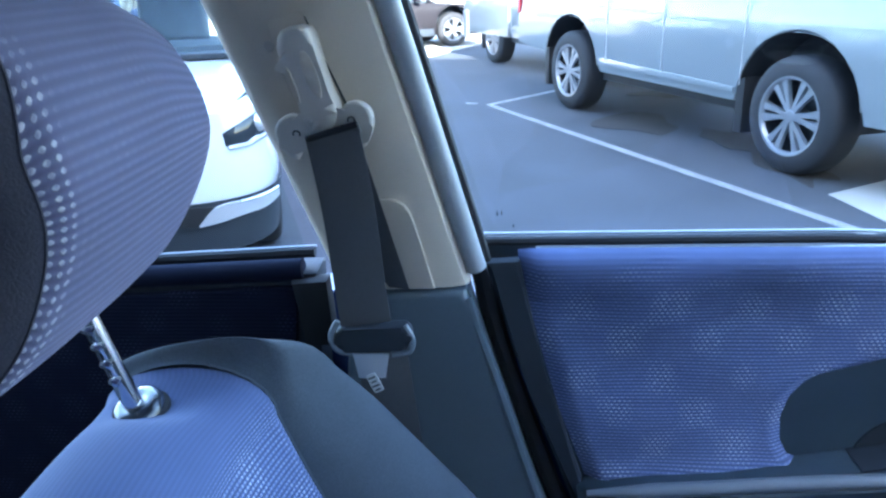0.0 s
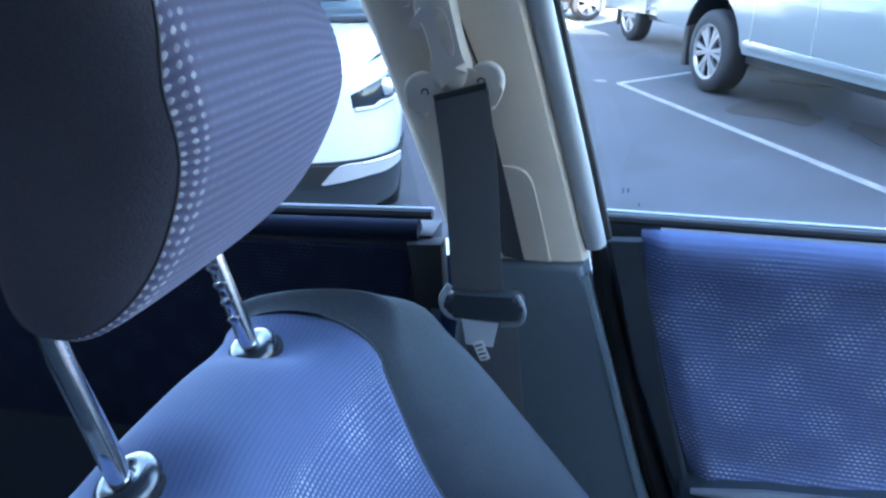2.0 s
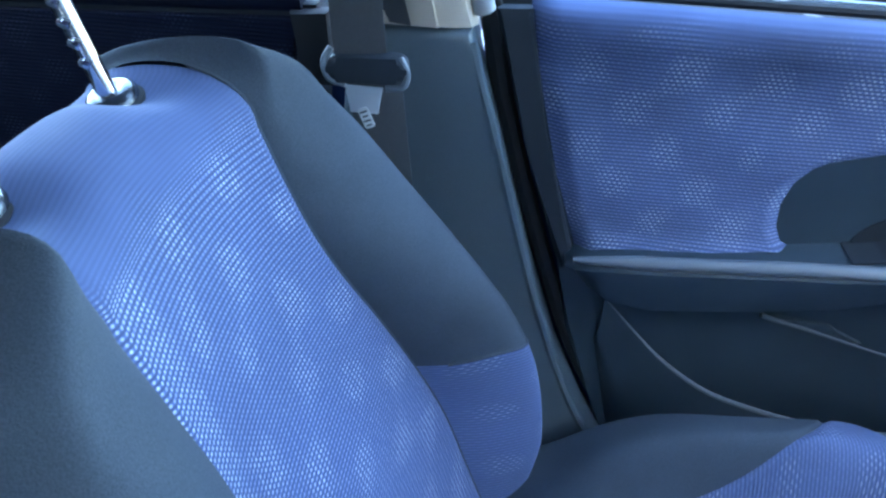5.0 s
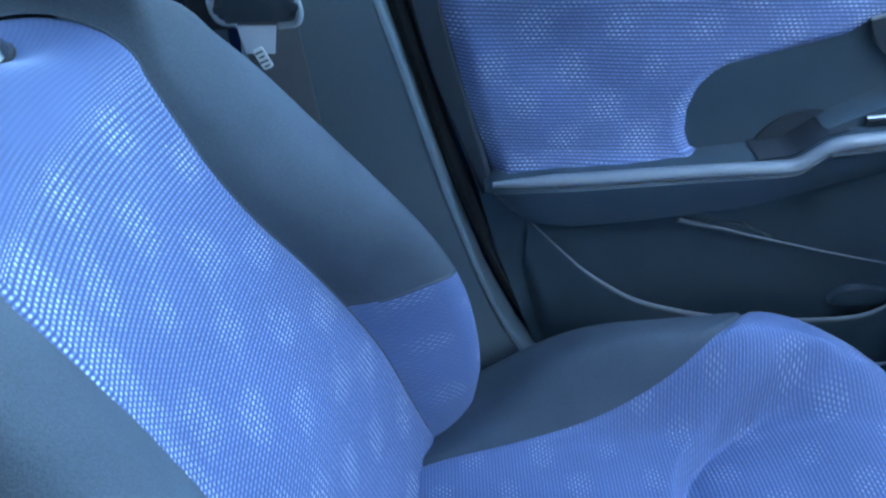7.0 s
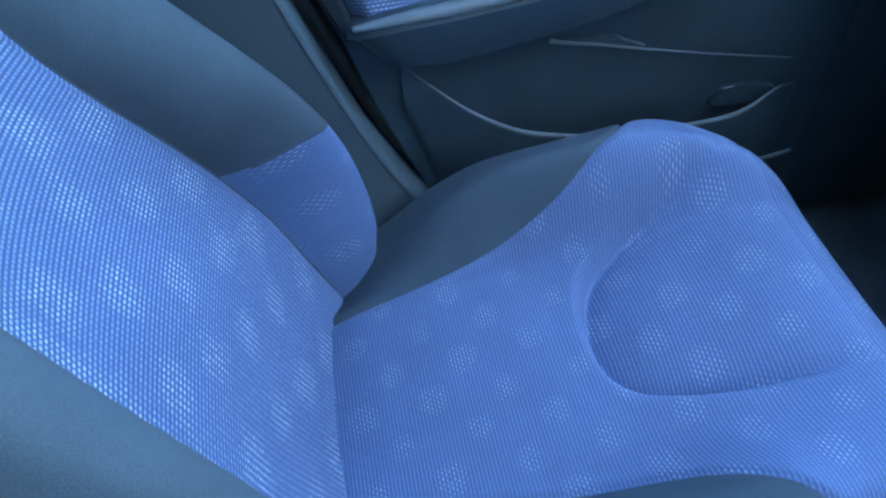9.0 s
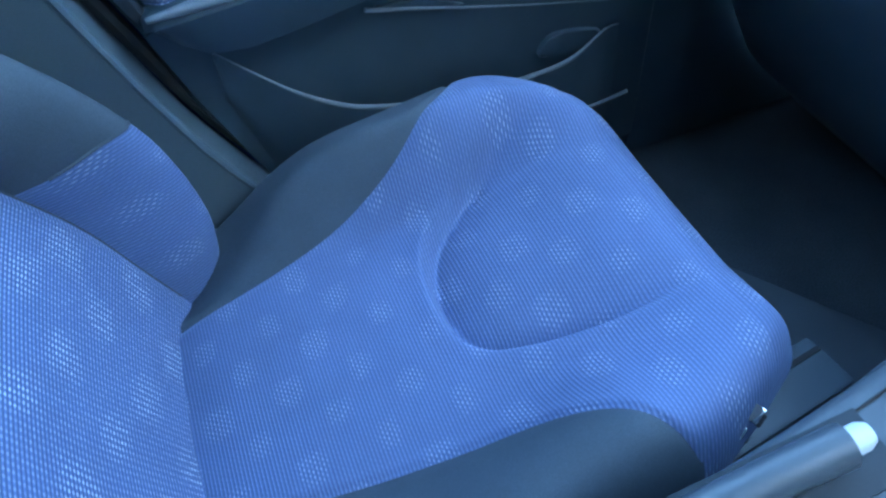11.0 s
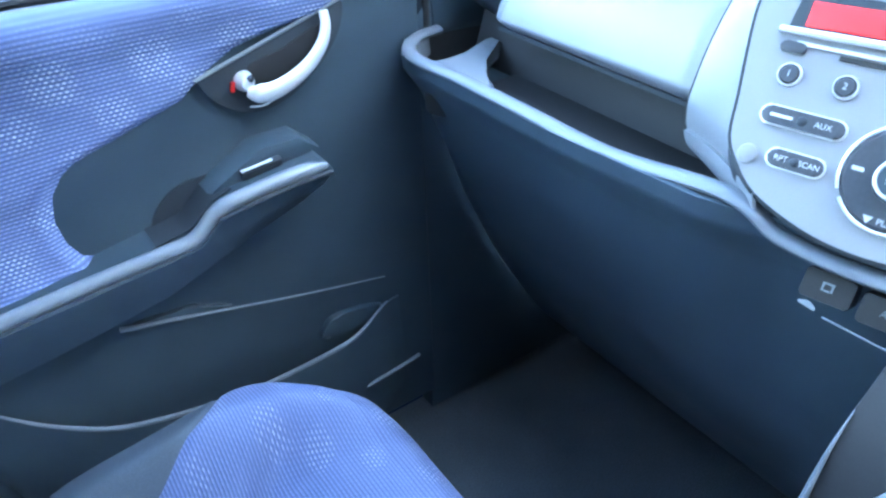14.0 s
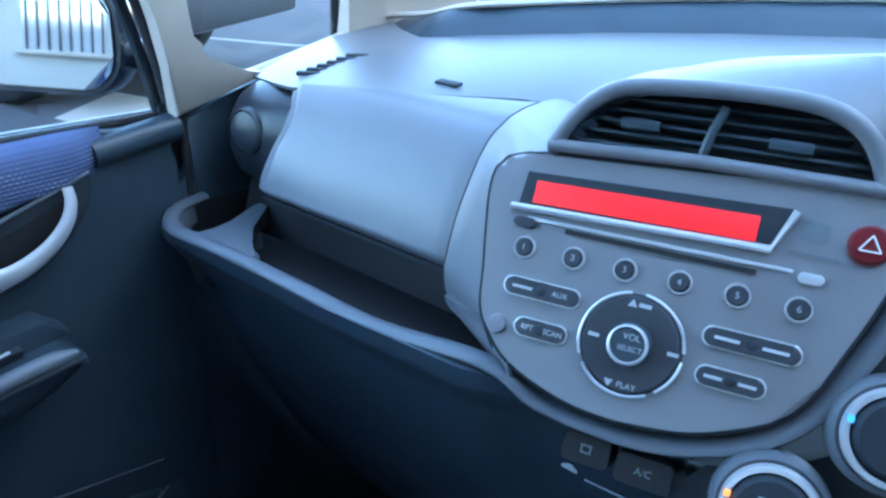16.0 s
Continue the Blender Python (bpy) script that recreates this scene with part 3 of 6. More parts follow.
part("lever_seam", tube_bm(smooth_path([(0.583, 0.734, 0.906), (0.597, 0.733, 0.904), (0.612, 0.733, 0.908)], 4), 0.0010, 6), SILVER, handle)
part("lock_button", lathe_bm([(0, 0.014), (0.006, 0.0125), (0.0095, 0.007), (0.0105, 0)], pose(0.582, 0.737, 0.934, 90, 0, 0), 20), SILVER, handle, "round silver lock knob")
part("lock_mark", box_bm((0.005, 0.004, 0.011), pose(0.569, 0.7345, 0.931, 0, 12, 0), 0.0015), RED_MARK, handle, "red lock marker")
# small chrome dome gives the knob its highlight
part("lock_glint", lathe_bm([(0, 0.004), (0.003, 0.003), (0.004, 0)], pose(0.585, 0.7245, 0.939, 90, 0, 0), 12), CHROME, handle, "chrome glint added on the lock knob")

for ob in [handle] + list(handle.children):
    ob.data.transform(Matrix.Translation((-0.010, 0, -0.003)))

# map pocket with its satin lips
lip = [(0.205, 0.690), (0.245, 0.650), (0.293, 0.611), (0.371, 0.573), (0.487, 0.547), (0.60, 0.546), (0.66, 0.554), (0.716, 0.570)]
lip_c = curve2(lip, 5)


def pocket_y(x):
    return 0.7455 - 0.028 * step(0.205, 0.36, x) * (1 - 0.85 * step(0.64, 0.735, x))


def pocket(a, b):
    x = 0.206 + 0.53 * a
    top = interp(x, lip_c)
    low = interp(x, [(0.206, 0.60), (0.24, 0.46), (0.30, 0.36), (0.74, 0.36)])
    z = top + (low - top) * b
    return (x, pocket_y(x) + 0.010 * step(0.5, 1.0, b) - 0.004 * math.sin(math.pi * b), z)


part("map_pocket", sheet_with_thickness(grid_bm(pocket, 40, 16), 0.003), PLASTIC, door, "charcoal map pocket bulging from the door", flat_angle=70)
part("pocket_lip", tube_bm([(a, pocket_y(a) - 0.001, b) for a, b in lip_c], 0.0030, 8, 1.0, (0, 1, 0), lambda t: 0.4 + 0.6 * min(1, t * 2.5) - 0.5 * max(0, t - 0.85) / 0.15), SATIN, door, "satin lip of the map pocket")
ridge = curve2([(0.385, 0.694), (0.405, 0.688), (0.44, 0.680), (0.50, 0.664), (0.60, 0.639), (0.716, 0.613)], 5)
part("door_ridge", tube_bm([(a, 0.738, b) for a, b in ridge], 0.0028, 8, 1.0, (0, 1, 0), lambda t: 1.1 - 0.85 * t), SATIN, door, "satin crease under the armrest")
part("ridge_fold", prism_bm(curve2([(0.400, 0.6915), (0.440, 0.6885), (0.466, 0.6865), (0.478, 0.679), (0.510, 0.664), (0.45, 0.680)], 3, True), on_door(0.747), 0.0085, 0.004, 3), PLASTIC, door, "broad fold at the start of the crease")
part("pocket_flap", prism_bm(curve2([(0.618, 0.552), (0.628, 0.580), (0.665, 0.581), (0.706, 0.569), (0.700, 0.556)], 4, True), on_door(0.748), 0.012, 0.004), PLASTIC, door, "small charcoal flap in the pocket")
part("lower_ridge", tube_bm(smooth_path([(0.66, 0.715, 0.456), (0.70, 0.714, 0.460), (0.75, 0.714, 0.467)], 5), 0.0030, 8), SATIN, door)

# two specks on the glass
speck = thing("glass_specks", "small dark specks stuck on the passenger window", "dirt", at=(0.06, 0.768, 1.07))
speck.matrix_world = pose(0, 0, 0)
for sx, sz, sl in ((0.0605, 1.0675, 0.0050), (0.0650, 1.0680, 0.0048), (0.077, 1.053, 0.0030)):
    part("speck", box_bm((0.0012, 0.0008, sl), pose(sx, 0.7655 - (sz - 1.03) * 0.31, sz), 0.0003), RUBBER, speck)

# ---- centre pillar with the belt ----
pillar = thing("pillar_left", "warm grey upper trim and charcoal lower trim of the centre pillar", "car pillar", "structure", at=(0, 0.72, 0.4))
pillar.matrix_world = pose(0, 0, 0)


def pillar_ring(z):
    t = (z - 1.012) / 0.27
    xf, xr, y0 = 0.033 - 0.076 * t, -0.100 - 0.086 * t, 0.697 - 0.055 * t
    return [(xf - 0.002, y0 + 0.075, z), (xf + 0.002, y0 + 0.018, z), (xf - 0.004, y0 + 0.005, z), (xf - 0.018, y0, z), (xf - 0.05, y0 - 0.003, z),
            (xr + 0.035, y0 - 0.002, z), (xr + 0.014, y0 + 0.006, z), (xr, y0 + 0.030, z), (xr - 0.012, y0 + 0.075, z)]


part("upper_trim", loft_bm([pillar_ring(z) for z in np.linspace(1.012, 1.43, 15)]), BEIGE, pillar, "warm grey plastic upper trim")
low = [(-0.085, 0.985), (-0.07, 1.008), (0.030, 1.012), (0.040, 0.97), (0.058, 0.915), (0.108, 0.753), (0.157, 0.616), (0.206, 0.515), (0.27, 0.42), (0.30, 0.30), (-0.15, 0.30)]
part("lower_trim", prism_bm(low, on_door(0.76), 0.066, 0.010, 3), TRIM_GREY, pillar, "charcoal plastic lower trim")
part("bead", tube_bm(smooth_path([(0.030, 0.700, 1.000), (0.040, 0.699, 0.965), (0.060, 0.698, 0.905), (0.108, 0.698, 0.750), (0.157, 0.698, 0.614), (0.206, 0.698, 0.513), (0.27, 0.698, 0.418)], 5), 0.0055, 8), TRIM_GREY, pillar, "charcoal bead along the door opening")
part("door_seal", tube_bm(smooth_path([(0.30, 0.757, 0.42), (0.20, 0.757, 0.56), (0.125, 0.757, 0.74), (0.062, 0.757, 0.93), (0.040, 0.757, 1.02)], 5), 0.010, 8), RUBBER, pillar, "black rubber door seal")
part("frame_seal", tube_bm([(0.039, 0.714, 1.025), (0.010, 0.693, 1.13), (-0.032, 0.663, 1.28), (-0.070, 0.635, 1.42)], 0.0105, 12), SEAL, pillar, "pale grey rubber seal beside the window")
part("frame_edge", tube_bm([(0.050, 0.735, 1.025), (0.021, 0.714, 1.13), (-0.021, 0.684, 1.28), (-0.059, 0.656, 1.42)], 0.0045, 8), RUBBER, pillar)
part("frame_channel", tube_bm([(0.049, 0.756, 1.025), (0.020, 0.735, 1.13), (-0.022, 0.705, 1.28), (-0.060, 0.677, 1.42)], 0.0042, 8), RUBBER, pillar, "black window channel")


def on_pillar(a, b, h):
    """a, b: x and z on the inner face of the upper trim; h towards the cabin."""
    t = (b - 1.012) / 0.27
    return (a, 0.6955 - 0.055 * t - h, b)


part("trim_ridge", prism_bm([(-0.092, 1.0125), (-0.084, 1.07), (-0.072, 1.106)] + curve2([(-0.046, 1.1065), (-0.033, 1.106), (-0.022, 1.098), (-0.016, 1.080), (-0.011, 1.060), (0.000, 1.0125)], 3), on_pillar, 0.0050, 0.0018, 3), BEIGE, pillar, "raised field of the trim below the guide")
part("adjuster_slot", prism_bm([(-0.124, 1.262), (-0.120, 1.236), (-0.119, 1.227), (-0.109, 1.194), (-0.066, 1.186), (-0.069, 1.198), (-0.086, 1.243), (-0.094, 1.268)], on_pillar, 0.0022, 0.001), BEIGE, pillar, "warm grey slot of the belt height adjuster")
part("slot_gap", tube_bm(smooth_path([on_pillar(a, b, 0.0022) for a, b in ((-0.064, 1.187), (-0.069, 1.199), (-0.0855, 1.243), (-0.0925, 1.264))], 4), 0.0012, 6, 1.0, (0, 1, 0), lambda t: 1.1 - 0.7 * t), PLASTIC_DARK, pillar, "dark gap along the adjuster slot")
# dark tube drawn for the shadow along the slider's left edge
part("slot_gap", tube_bm(smooth_path([on_pillar(a, b, 0.0035) for a, b in ((-0.1125, 1.250), (-0.1135, 1.238), (-0.1085, 1.226), (-0.1045, 1.208), (-0.1015, 1.190))], 4), 0.0030, 6, 1.0, (0, 1, 0), lambda t: 0.5 + 0.5 * math.sin(math.pi * t)), PLASTIC_DARK, pillar)
part("screw_cap", lathe_bm([(0, 0.003), (0.004, 0.0025), (0.005, 0)], pose(-0.124, 0.648, 1.242, 90, 0, 0), 12), BEIGE_LIGHT, pillar)

belt = thing("seat_belt", "dark grey seat belt hanging from a pale pillar guide", "seat belt", at=(-0.06, 0.63, 1.18))
belt.matrix_world = pose(0, 0, 0)
slider = [(-0.107, 1.255), (-0.112, 1.238), (-0.106, 1.229), (-0.101, 1.205), (-0.099, 1.190), (-0.098, 1.181), (-0.089, 1.174), (-0.080, 1.174), (-0.072, 1.183), (-0.071, 1.196), (-0.075, 1.208), (-0.081, 1.235), (-0.087, 1.257)]
guide = part("guide", prism_bm(curve2(slider, 3, True), on_pillar, 0.030, 0.009, 4), BEIGE_LIGHT, belt, "pale grey plastic height slider")
for scoop in ([(-0.106, 1.228), (-0.102, 1.222), (-0.098, 1.205), (-0.0985, 1.200), (-0.103, 1.212)], [(-0.094, 1.238), (-0.086, 1.236), (-0.080, 1.212), (-0.082, 1.203), (-0.090, 1.214)]):
    part("guide_scoop", prism_bm(curve2(scoop, 3, True), lambda a, b, h: Vector(on_pillar(a, b, h)) + Vector((0, -0.0290, 0)), 0.0025, 0.001), BEIGE, guide, "thumb scoop in the slider")
horns = [(-0.108, 1.150), (-0.119, 1.157), (-0.1245, 1.172), (-0.120, 1.184), (-0.109, 1.189), (-0.100, 1.186), (-0.094, 1.190), (-0.078, 1.191), (-0.071, 1.190), (-0.064, 1.197), (-0.054, 1.199), (-0.045, 1.193), (-0.0425, 1.182), (-0.046, 1.169), (-0.052, 1.160), (-0.058, 1.166), (-0.060, 1.177), (-0.077, 1.173), (-0.091, 1.169), (-0.103, 1.164)]
loop = part("guide_loop", prism_bm(curve2(horns, 3, True), lambda a, b, h: Vector(on_pillar(a, b, h)) + Vector((0, -0.014, 0)), 0.011, 0.0042, 3), BEIGE_LIGHT, belt, "pale plastic loop for the webbing")
for ha, hb in ((-0.106, 1.173), (-0.060, 1.184)):
    part("loop_notch", tube_bm(smooth_path([Vector(on_pillar(ha + 0.0028 * math.cos(w), hb + 0.0028 * math.sin(w), 0.0252)) for w in np.linspace(-0.6, 3.6, 8)], 2), 0.0007, 6), PLASTIC_DARK, loop)


def strap_bm(path, width, thick=0.0014):
    """Webbing: path rows of (x, y, z) centre and a side vector."""
    rings = []
    for p, side in path:
        p, d = Vector(p), Vector(side).normalized() * (width / 2)
        n = Vector((0, -1, 0)) * thick
        rings.append([p - d + n * 0.3, p - d * 0.6 + n, p + d * 0.6 + n, p + d + n * 0.3, p + d - n * 0.3, p + d * 0.6 - n, p - d * 0.6 - n, p - d - n * 0.3])
    return loft_bm(rings)


front = [((-0.0735 + 0.019 * t + 0.0015 * math.sin(5 * t), 0.622 + 0.004 * math.sin(2.5 * t), 1.175 - 0.173 * t), (1, 0.12, 0.28 * (1 - t) ** 1.5)) for t in np.linspace(0, 1, 16)]
part("webbing", strap_bm(front, 0.0435), BELT, belt, "dark grey woven webbing")
back = [((-0.075 + 0.032 * t, 0.648 + 0.043 * t, 1.168 - 0.153 * t), (1, -0.3, 0)) for t in np.linspace(0, 1, 8)]
part("webbing_behind", strap_bm(back, 0.040), BELT, belt)
part("webbing_fold", tube_bm([(-0.094, 0.625, 1.168), (-0.053, 0.628, 1.180)], 0.005, 10), BELT, belt)
part("loop_slot", tube_bm([(-0.0945, 0.6215, 1.1715), (-0.0535, 0.6235, 1.1830)], 0.0030, 8), RUBBER, loop, "black slot for the webbing")
lowr = [((-0.047 + 0.030 * t, 0.634 + 0.02 * t, 0.985 - 0.30 * t), (1, 0.2, 0.1)) for t in np.linspace(0, 1, 8)]
part("webbing_low", strap_bm(lowr, 0.046), BELT, belt)
tongue = part("tongue", prism_bm(rounded(0.068, 0.022, 0.009), lambda a, b, h: (-0.050 + a, 0.628 - h, 0.998 + b + a * 0.05), 0.015, 0.006, 3), PLASTIC_DARK, belt, "black plastic belt tongue")
part("tongue_ear", tube_bm(smooth_path([(-0.080, 0.618, 1.014), (-0.086, 0.616, 1.002), (-0.082, 0.616, 0.988), (-0.068, 0.616, 0.984)], 4), 0.003, 8), SATIN, tongue)
part("tongue_ear", tube_bm(smooth_path([(-0.022, 0.618, 1.010), (-0.016, 0.616, 0.998), (-0.019, 0.616, 0.986), (-0.034, 0.616, 0.983)], 4), 0.003, 8), SATIN, tongue)
part("steel_plate", prism_bm([(-0.016, 0.0), (0.016, 0.0), (0.012, -0.024), (-0.012, -0.024)], lambda a, b, h: (-0.053 + a, 0.620 - h, 0.982 + b), 0.002, 0.0005), SILVER, tongue, "steel latch plate")
label_tag = part("sewn_label", prism_bm(rounded(0.0095, 0.019, 0.002), lambda a, b, h: (-0.050 + a * 0.9 - b * 0.4, 0.614 - h, 0.956 + b * 0.9 + a * 0.4), 0.001, 0.0004), TAG, belt, "white label with tiny printed bars")
for k in range(4):
    part("print_bar", box_bm((0.007 - 0.002 * (k % 2), 0.0006, 0.0013), Matrix.Translation((-0.050 - (0.0064 - 0.0043 * k) * 0.4, 0.6122, 0.956 + (0.0064 - 0.0043 * k) * 0.9)) @ pose(0, 0, 0, 0, -24, 0)), PLASTIC_DARK, label_tag)

# ---- rear door ----
rear = thing("door_2", "closed rear door with dark navy cloth and black plastic", "car door", "structure", at=(-0.6, 0.76, 0.4))
rear.matrix_world = pose(0, 0, 0)
part("inner_panel", prism_bm([(-1.4, 0.30), (-0.13, 0.30), (-0.125, 1.008), (-0.60, 0.985), (-1.4, 0.96)], on_door(0.79), 0.045, 0.006), PLASTIC_DARK, rear)
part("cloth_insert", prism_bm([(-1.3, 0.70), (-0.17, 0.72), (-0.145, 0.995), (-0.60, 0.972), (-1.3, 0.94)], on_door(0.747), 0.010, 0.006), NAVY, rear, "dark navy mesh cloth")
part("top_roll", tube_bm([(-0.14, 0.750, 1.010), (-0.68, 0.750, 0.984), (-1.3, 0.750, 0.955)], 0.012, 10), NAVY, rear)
part("window_seal", tube_bm([(-0.13, 0.766, 1.023), (-0.68, 0.766, 0.995), (-1.3, 0.766, 0.963)], 0.006, 8), RUBBER, rear)
# same drawn reflection along the rear glass
part("bright_strip", tube_bm([(-0.13, 0.774, 1.027), (-0.68, 0.774, 0.999), (-1.3, 0.774, 0.969)], 0.0013, 6), SILVER, rear, "silver line for the reflection along the glass edge")
part("corner_pad", prism_bm([(-0.150, 1.002), (-0.112, 1.005), (-0.108, 0.93), (-0.140, 0.93)], on_door(0.750), 0.02, 0.006), RUBBER, rear)
# ---- passenger seat ----
SY = 0.385         # middle of the backrest
seat = thing("passenger_seat", "blue and charcoal cloth passenger seat with adjustable headrest", "car seat", at=(0.3, 0.40, 0.27))
seat.matrix_world = pose(0, 0, 0)
SEAM_Y = [(0.50, 0.19), (0.56, 0.192), (0.64, 0.195), (0.725, 0.176), (0.806, 0.148), (0.85, 0.130), (0.895, 0.115), (0.94, 0.108), (1.05, 0.109)]
HALF_W = [(0.48, 0.242), (0.54, 0.254), (0.62, 0.263), (0.72, 0.266), (0.82, 0.255), (0.89, 0.252), (0.96, 0.232), (1.0, 0.210), (1.02, 0.192), (1.04, 0.165), (1.06, 0.13)]
BUMP = [(0.48, 0.03), (0.53, 0.060), (0.58, 0.084), (0.66, 0.102), (0.72, 0.106), (0.80, 0.096), (0.90, 0.062), (0.97, 0.040), (1.03, 0.018), (1.06, 0.01)]


def seam_x(z):
    return 0.008 - 0.379 * (z - 0.723)


def back_point(side, f, s):
    """side 0: middle panel, f in -1..1; side 1 or -1: bolster, f in 0..1. s runs up the front, over the top and down the rear."""
    thick, dome, top = 0.125, 0.040, 1.041
    if side:
        top += 0.022 * step(0, 0.32, f) - 0.046 * f * f
    zf = top - dome
    if s < 0.6:
        z, th = 0.48 + (zf - 0.48) * (s / 0.6), 0.0
    elif s < 0.8:
        a = math.pi * (s - 0.6) / 0.2
        crown = 1 - 0.4 * step(0, 0.3, f) if side else 1.0
        z, th = zf + dome * math.sin(math.pi * (a / math.pi) ** crown), (1 - math.cos(a)) / 2
    else:
        z, th = zf - (zf - 0.48) * ((s - 0.8) / 0.2), 1.0
    c, w, b = glide(z, SEAM_Y), glide(z, HALF_W), glide(z, BUMP)
    xs = seam_x(min(z, zf))
    if side == 0:
        y = f * c
        x = xs - 0.016 * (1 - f * f) + 0.010 * math.exp(-((z - 0.74) / 0.09) ** 2) * (1 - f * f) - 0.004 * step(0.93, 1.0, abs(f))
        dip = 0.015 * math.exp(-((abs(y) - 0.074) / 0.027) ** 2) * math.exp(-((th - 0.55) / 0.3) ** 2) if 0 < th < 1 else 0
        return (x - th * (thick - 0.016 * (1 - f * f)), SY + y, z - dip)
    y = c + f * (w - c)
    g = math.sin(math.pi * min(1, f / 1.15)) ** 0.8 if f > 0 else 0
    rim = (max(0, f - 0.62) / 0.38) ** 2.2
    x = xs - 0.004 * (1 - step(0, 0.08, f)) + b * g * (1 - rim) - rim * thick * 0.5
    xb = xs - thick + rim * thick * 0.5
    return (x + th * (xb - x), SY + side * y, z)


def seat_sheet(name, side, f0, f1, s0, s1, nu, nv, mat, label=""):
    bm = grid_bm(lambda a, b: back_point(side, f0 + (f1 - f0) * a, s0 + (s1 - s0) * b), nu, nv,
                 lambda a, b: ((f0 + (f1 - f0) * a) * (0.16 if side == 0 else 0.12), (s0 + (s1 - s0) * b) * 0.95))
    return part(name, bm, mat, seat, label, flat_angle=80)


SPLIT = 0.6 * (0.722 - 0.48) / (1.041 + 0.004 - 0.040 - 0.48)
seat_sheet("back_panel", 0, -1, 1, 0, 1, 28, 80, BLUE_BACK, "blue mesh cloth middle of the backrest")
for sd in (1, -1):
    seat_sheet("back_bolster", sd, 0, 1, SPLIT, 1, 18, 70, GREY_CLOTH, "charcoal cloth side bolster")
    seat_sheet("bolster_foot", sd, 0, 1, 0, SPLIT, 18, 24, BLUE, "blue cloth foot of the side bolster")
    part("bolster_seam", tube_bm([back_point(sd, f / 14, SPLIT) for f in range(1, 13)], 0.0018, 6), GREY_CLOTH, seat)
    part("panel_seam", tube_bm([back_point(sd, 0.0, s / 60) for s in range(2, 42)], 0.0016, 6), GREY_CLOTH, seat)

# cushion
CY = 0.405
C_SEAM = [(0.06, 0.110), (0.10, 0.118), (0.20, 0.134), (0.30, 0.150), (0.37, 0.168), (0.42, 0.200), (0.455, 0.245), (0.47, 0.27), (0.7, 0.3)]
C_TOP = [(0.06, 0.520), (0.12, 0.535), (0.25, 0.548), (0.35, 0.568), (0.45, 0.604), (0.52, 0.630), (0.56, 0.630), (0.585, 0.593), (0.602, 0.568), (0.610, 0.52), (0.605, 0.46)]
RISE_DOOR = [(0.06, -0.05), (0.12, -0.025), (0.17, 0.010), (0.22, 0.052), (0.28, 0.080), (0.36, 0.086), (0.42, 0.076), (0.46, 0.062), (0.50, 0.044), (0.55, 0.021), (0.60, 0.002)]
RISE_CONSOLE = [(0.06, -0.04), (0.14, 0.005), (0.20, 0.038), (0.27, 0.061), (0.36, 0.066), (0.42, 0.055), (0.46, 0.036), (0.52, 0.018), (0.60, 0.010)]
DENT = [(0.560, 0.153), (0.503, 0.144), (0.458, 0.133), (0.410, 0.111), (0.371, 0.085), (0.353, 0.054), (0.347, 0.011), (0.352, -0.032), (0.369, -0.056), (0.391, -0.068), (0.424, -0.081), (0.472, -0.094), (0.518, -0.103), (0.575, -0.107)]
DENT_C = curve2(DENT, 4)


def dent_depth(x, y):
    """Shallow horseshoe hollow, sharp at its crest and easing off inside."""
    inside, dist = False, 9.0
    n = len(DENT_C)
    for i in range(n):
        (x0, y0), (x1, y1) = DENT_C[i], DENT_C[(i + 1) % n]
        if (y0 > y) != (y1 > y) and x < (x1 - x0) * (y - y0) / (y1 - y0) + x0:
            inside = not inside
        if i < n - 1:
            ex, ey = x1 - x0, y1 - y0
            t = max(0, min(1, ((x - x0) * ex + (y - y0) * ey) / (ex * ex + ey * ey + 1e-9)))
            dist = min(dist, math.hypot(x - x0 - t * ex, y - y0 - t * ey))
    fade = 1 - step(0.43, 0.555, x)
    d = (dist if inside else -dist) + 0.011
    crest = 0.0015 * math.exp(-((d + 0.012) / 0.012) ** 2)
    soft = step(0.02, 0.10, y)
    hollow = step(-0.005 - 0.006 * soft, 0.009 + 0.008 * soft, d) * (0.004 + 0.025 * math.exp(-max(0, d - 0.009) / 0.035))
    return (crest - hollow) * fade


def cushion_point(a, side, f):
    """a along the seat; side 0: middle, f in -1..1; side 1 or -1: bolster, f in 0..1."""
    if a < 0.86:
        x, drop = 0.06 + 0.495 * a / 0.86, 0.0
    else:
        w = (a - 0.86) / 0.14 * math.pi / 2 * 1.15
        x, drop = 0.555 + 0.056 * math.sin(w), 0.085 * (1 - math.cos(w))
    half = 0.268 + 0.028 * math.exp(-((x - 0.26) / 0.12) ** 2) - 0.065 * step(0.455, 0.615, x)
    if side > 0 or (side == 0 and f > 0):
        half -= 0.030 * step(0.45, 0.57, x)
    c = min(glide(x, C_SEAM), half * 0.93)
    y = abs(f) * c if side == 0 else c + f * (half - c)
    sgn = side if side else (1 if f > 0 else -1)
    q = y / half
    z = glide(min(x, 0.555), C_TOP) - 0.006 * math.cos(q * math.pi / 2)
    if sgn > 0:
        z += step(0.40, 0.68, q) * (1 - 0.55 * step(0.62, 1.0, q)) * glide(x, RISE_DOOR)
    else:
        z += step(0.42, 0.80, q) * glide(x, RISE_CONSOLE)
    rim = max(0, q - 0.80) / 0.20
    z -= (0.14 if x < 0.5 else 0.09 + 0.05 * (1 - step(0.5, 0.56, x))) * (1 - math.sqrt(max(0, 1 - rim * rim)))
    z -= drop
    if side == 0:
        z += dent_depth(x, sgn * y) if drop < 0.05 else 0
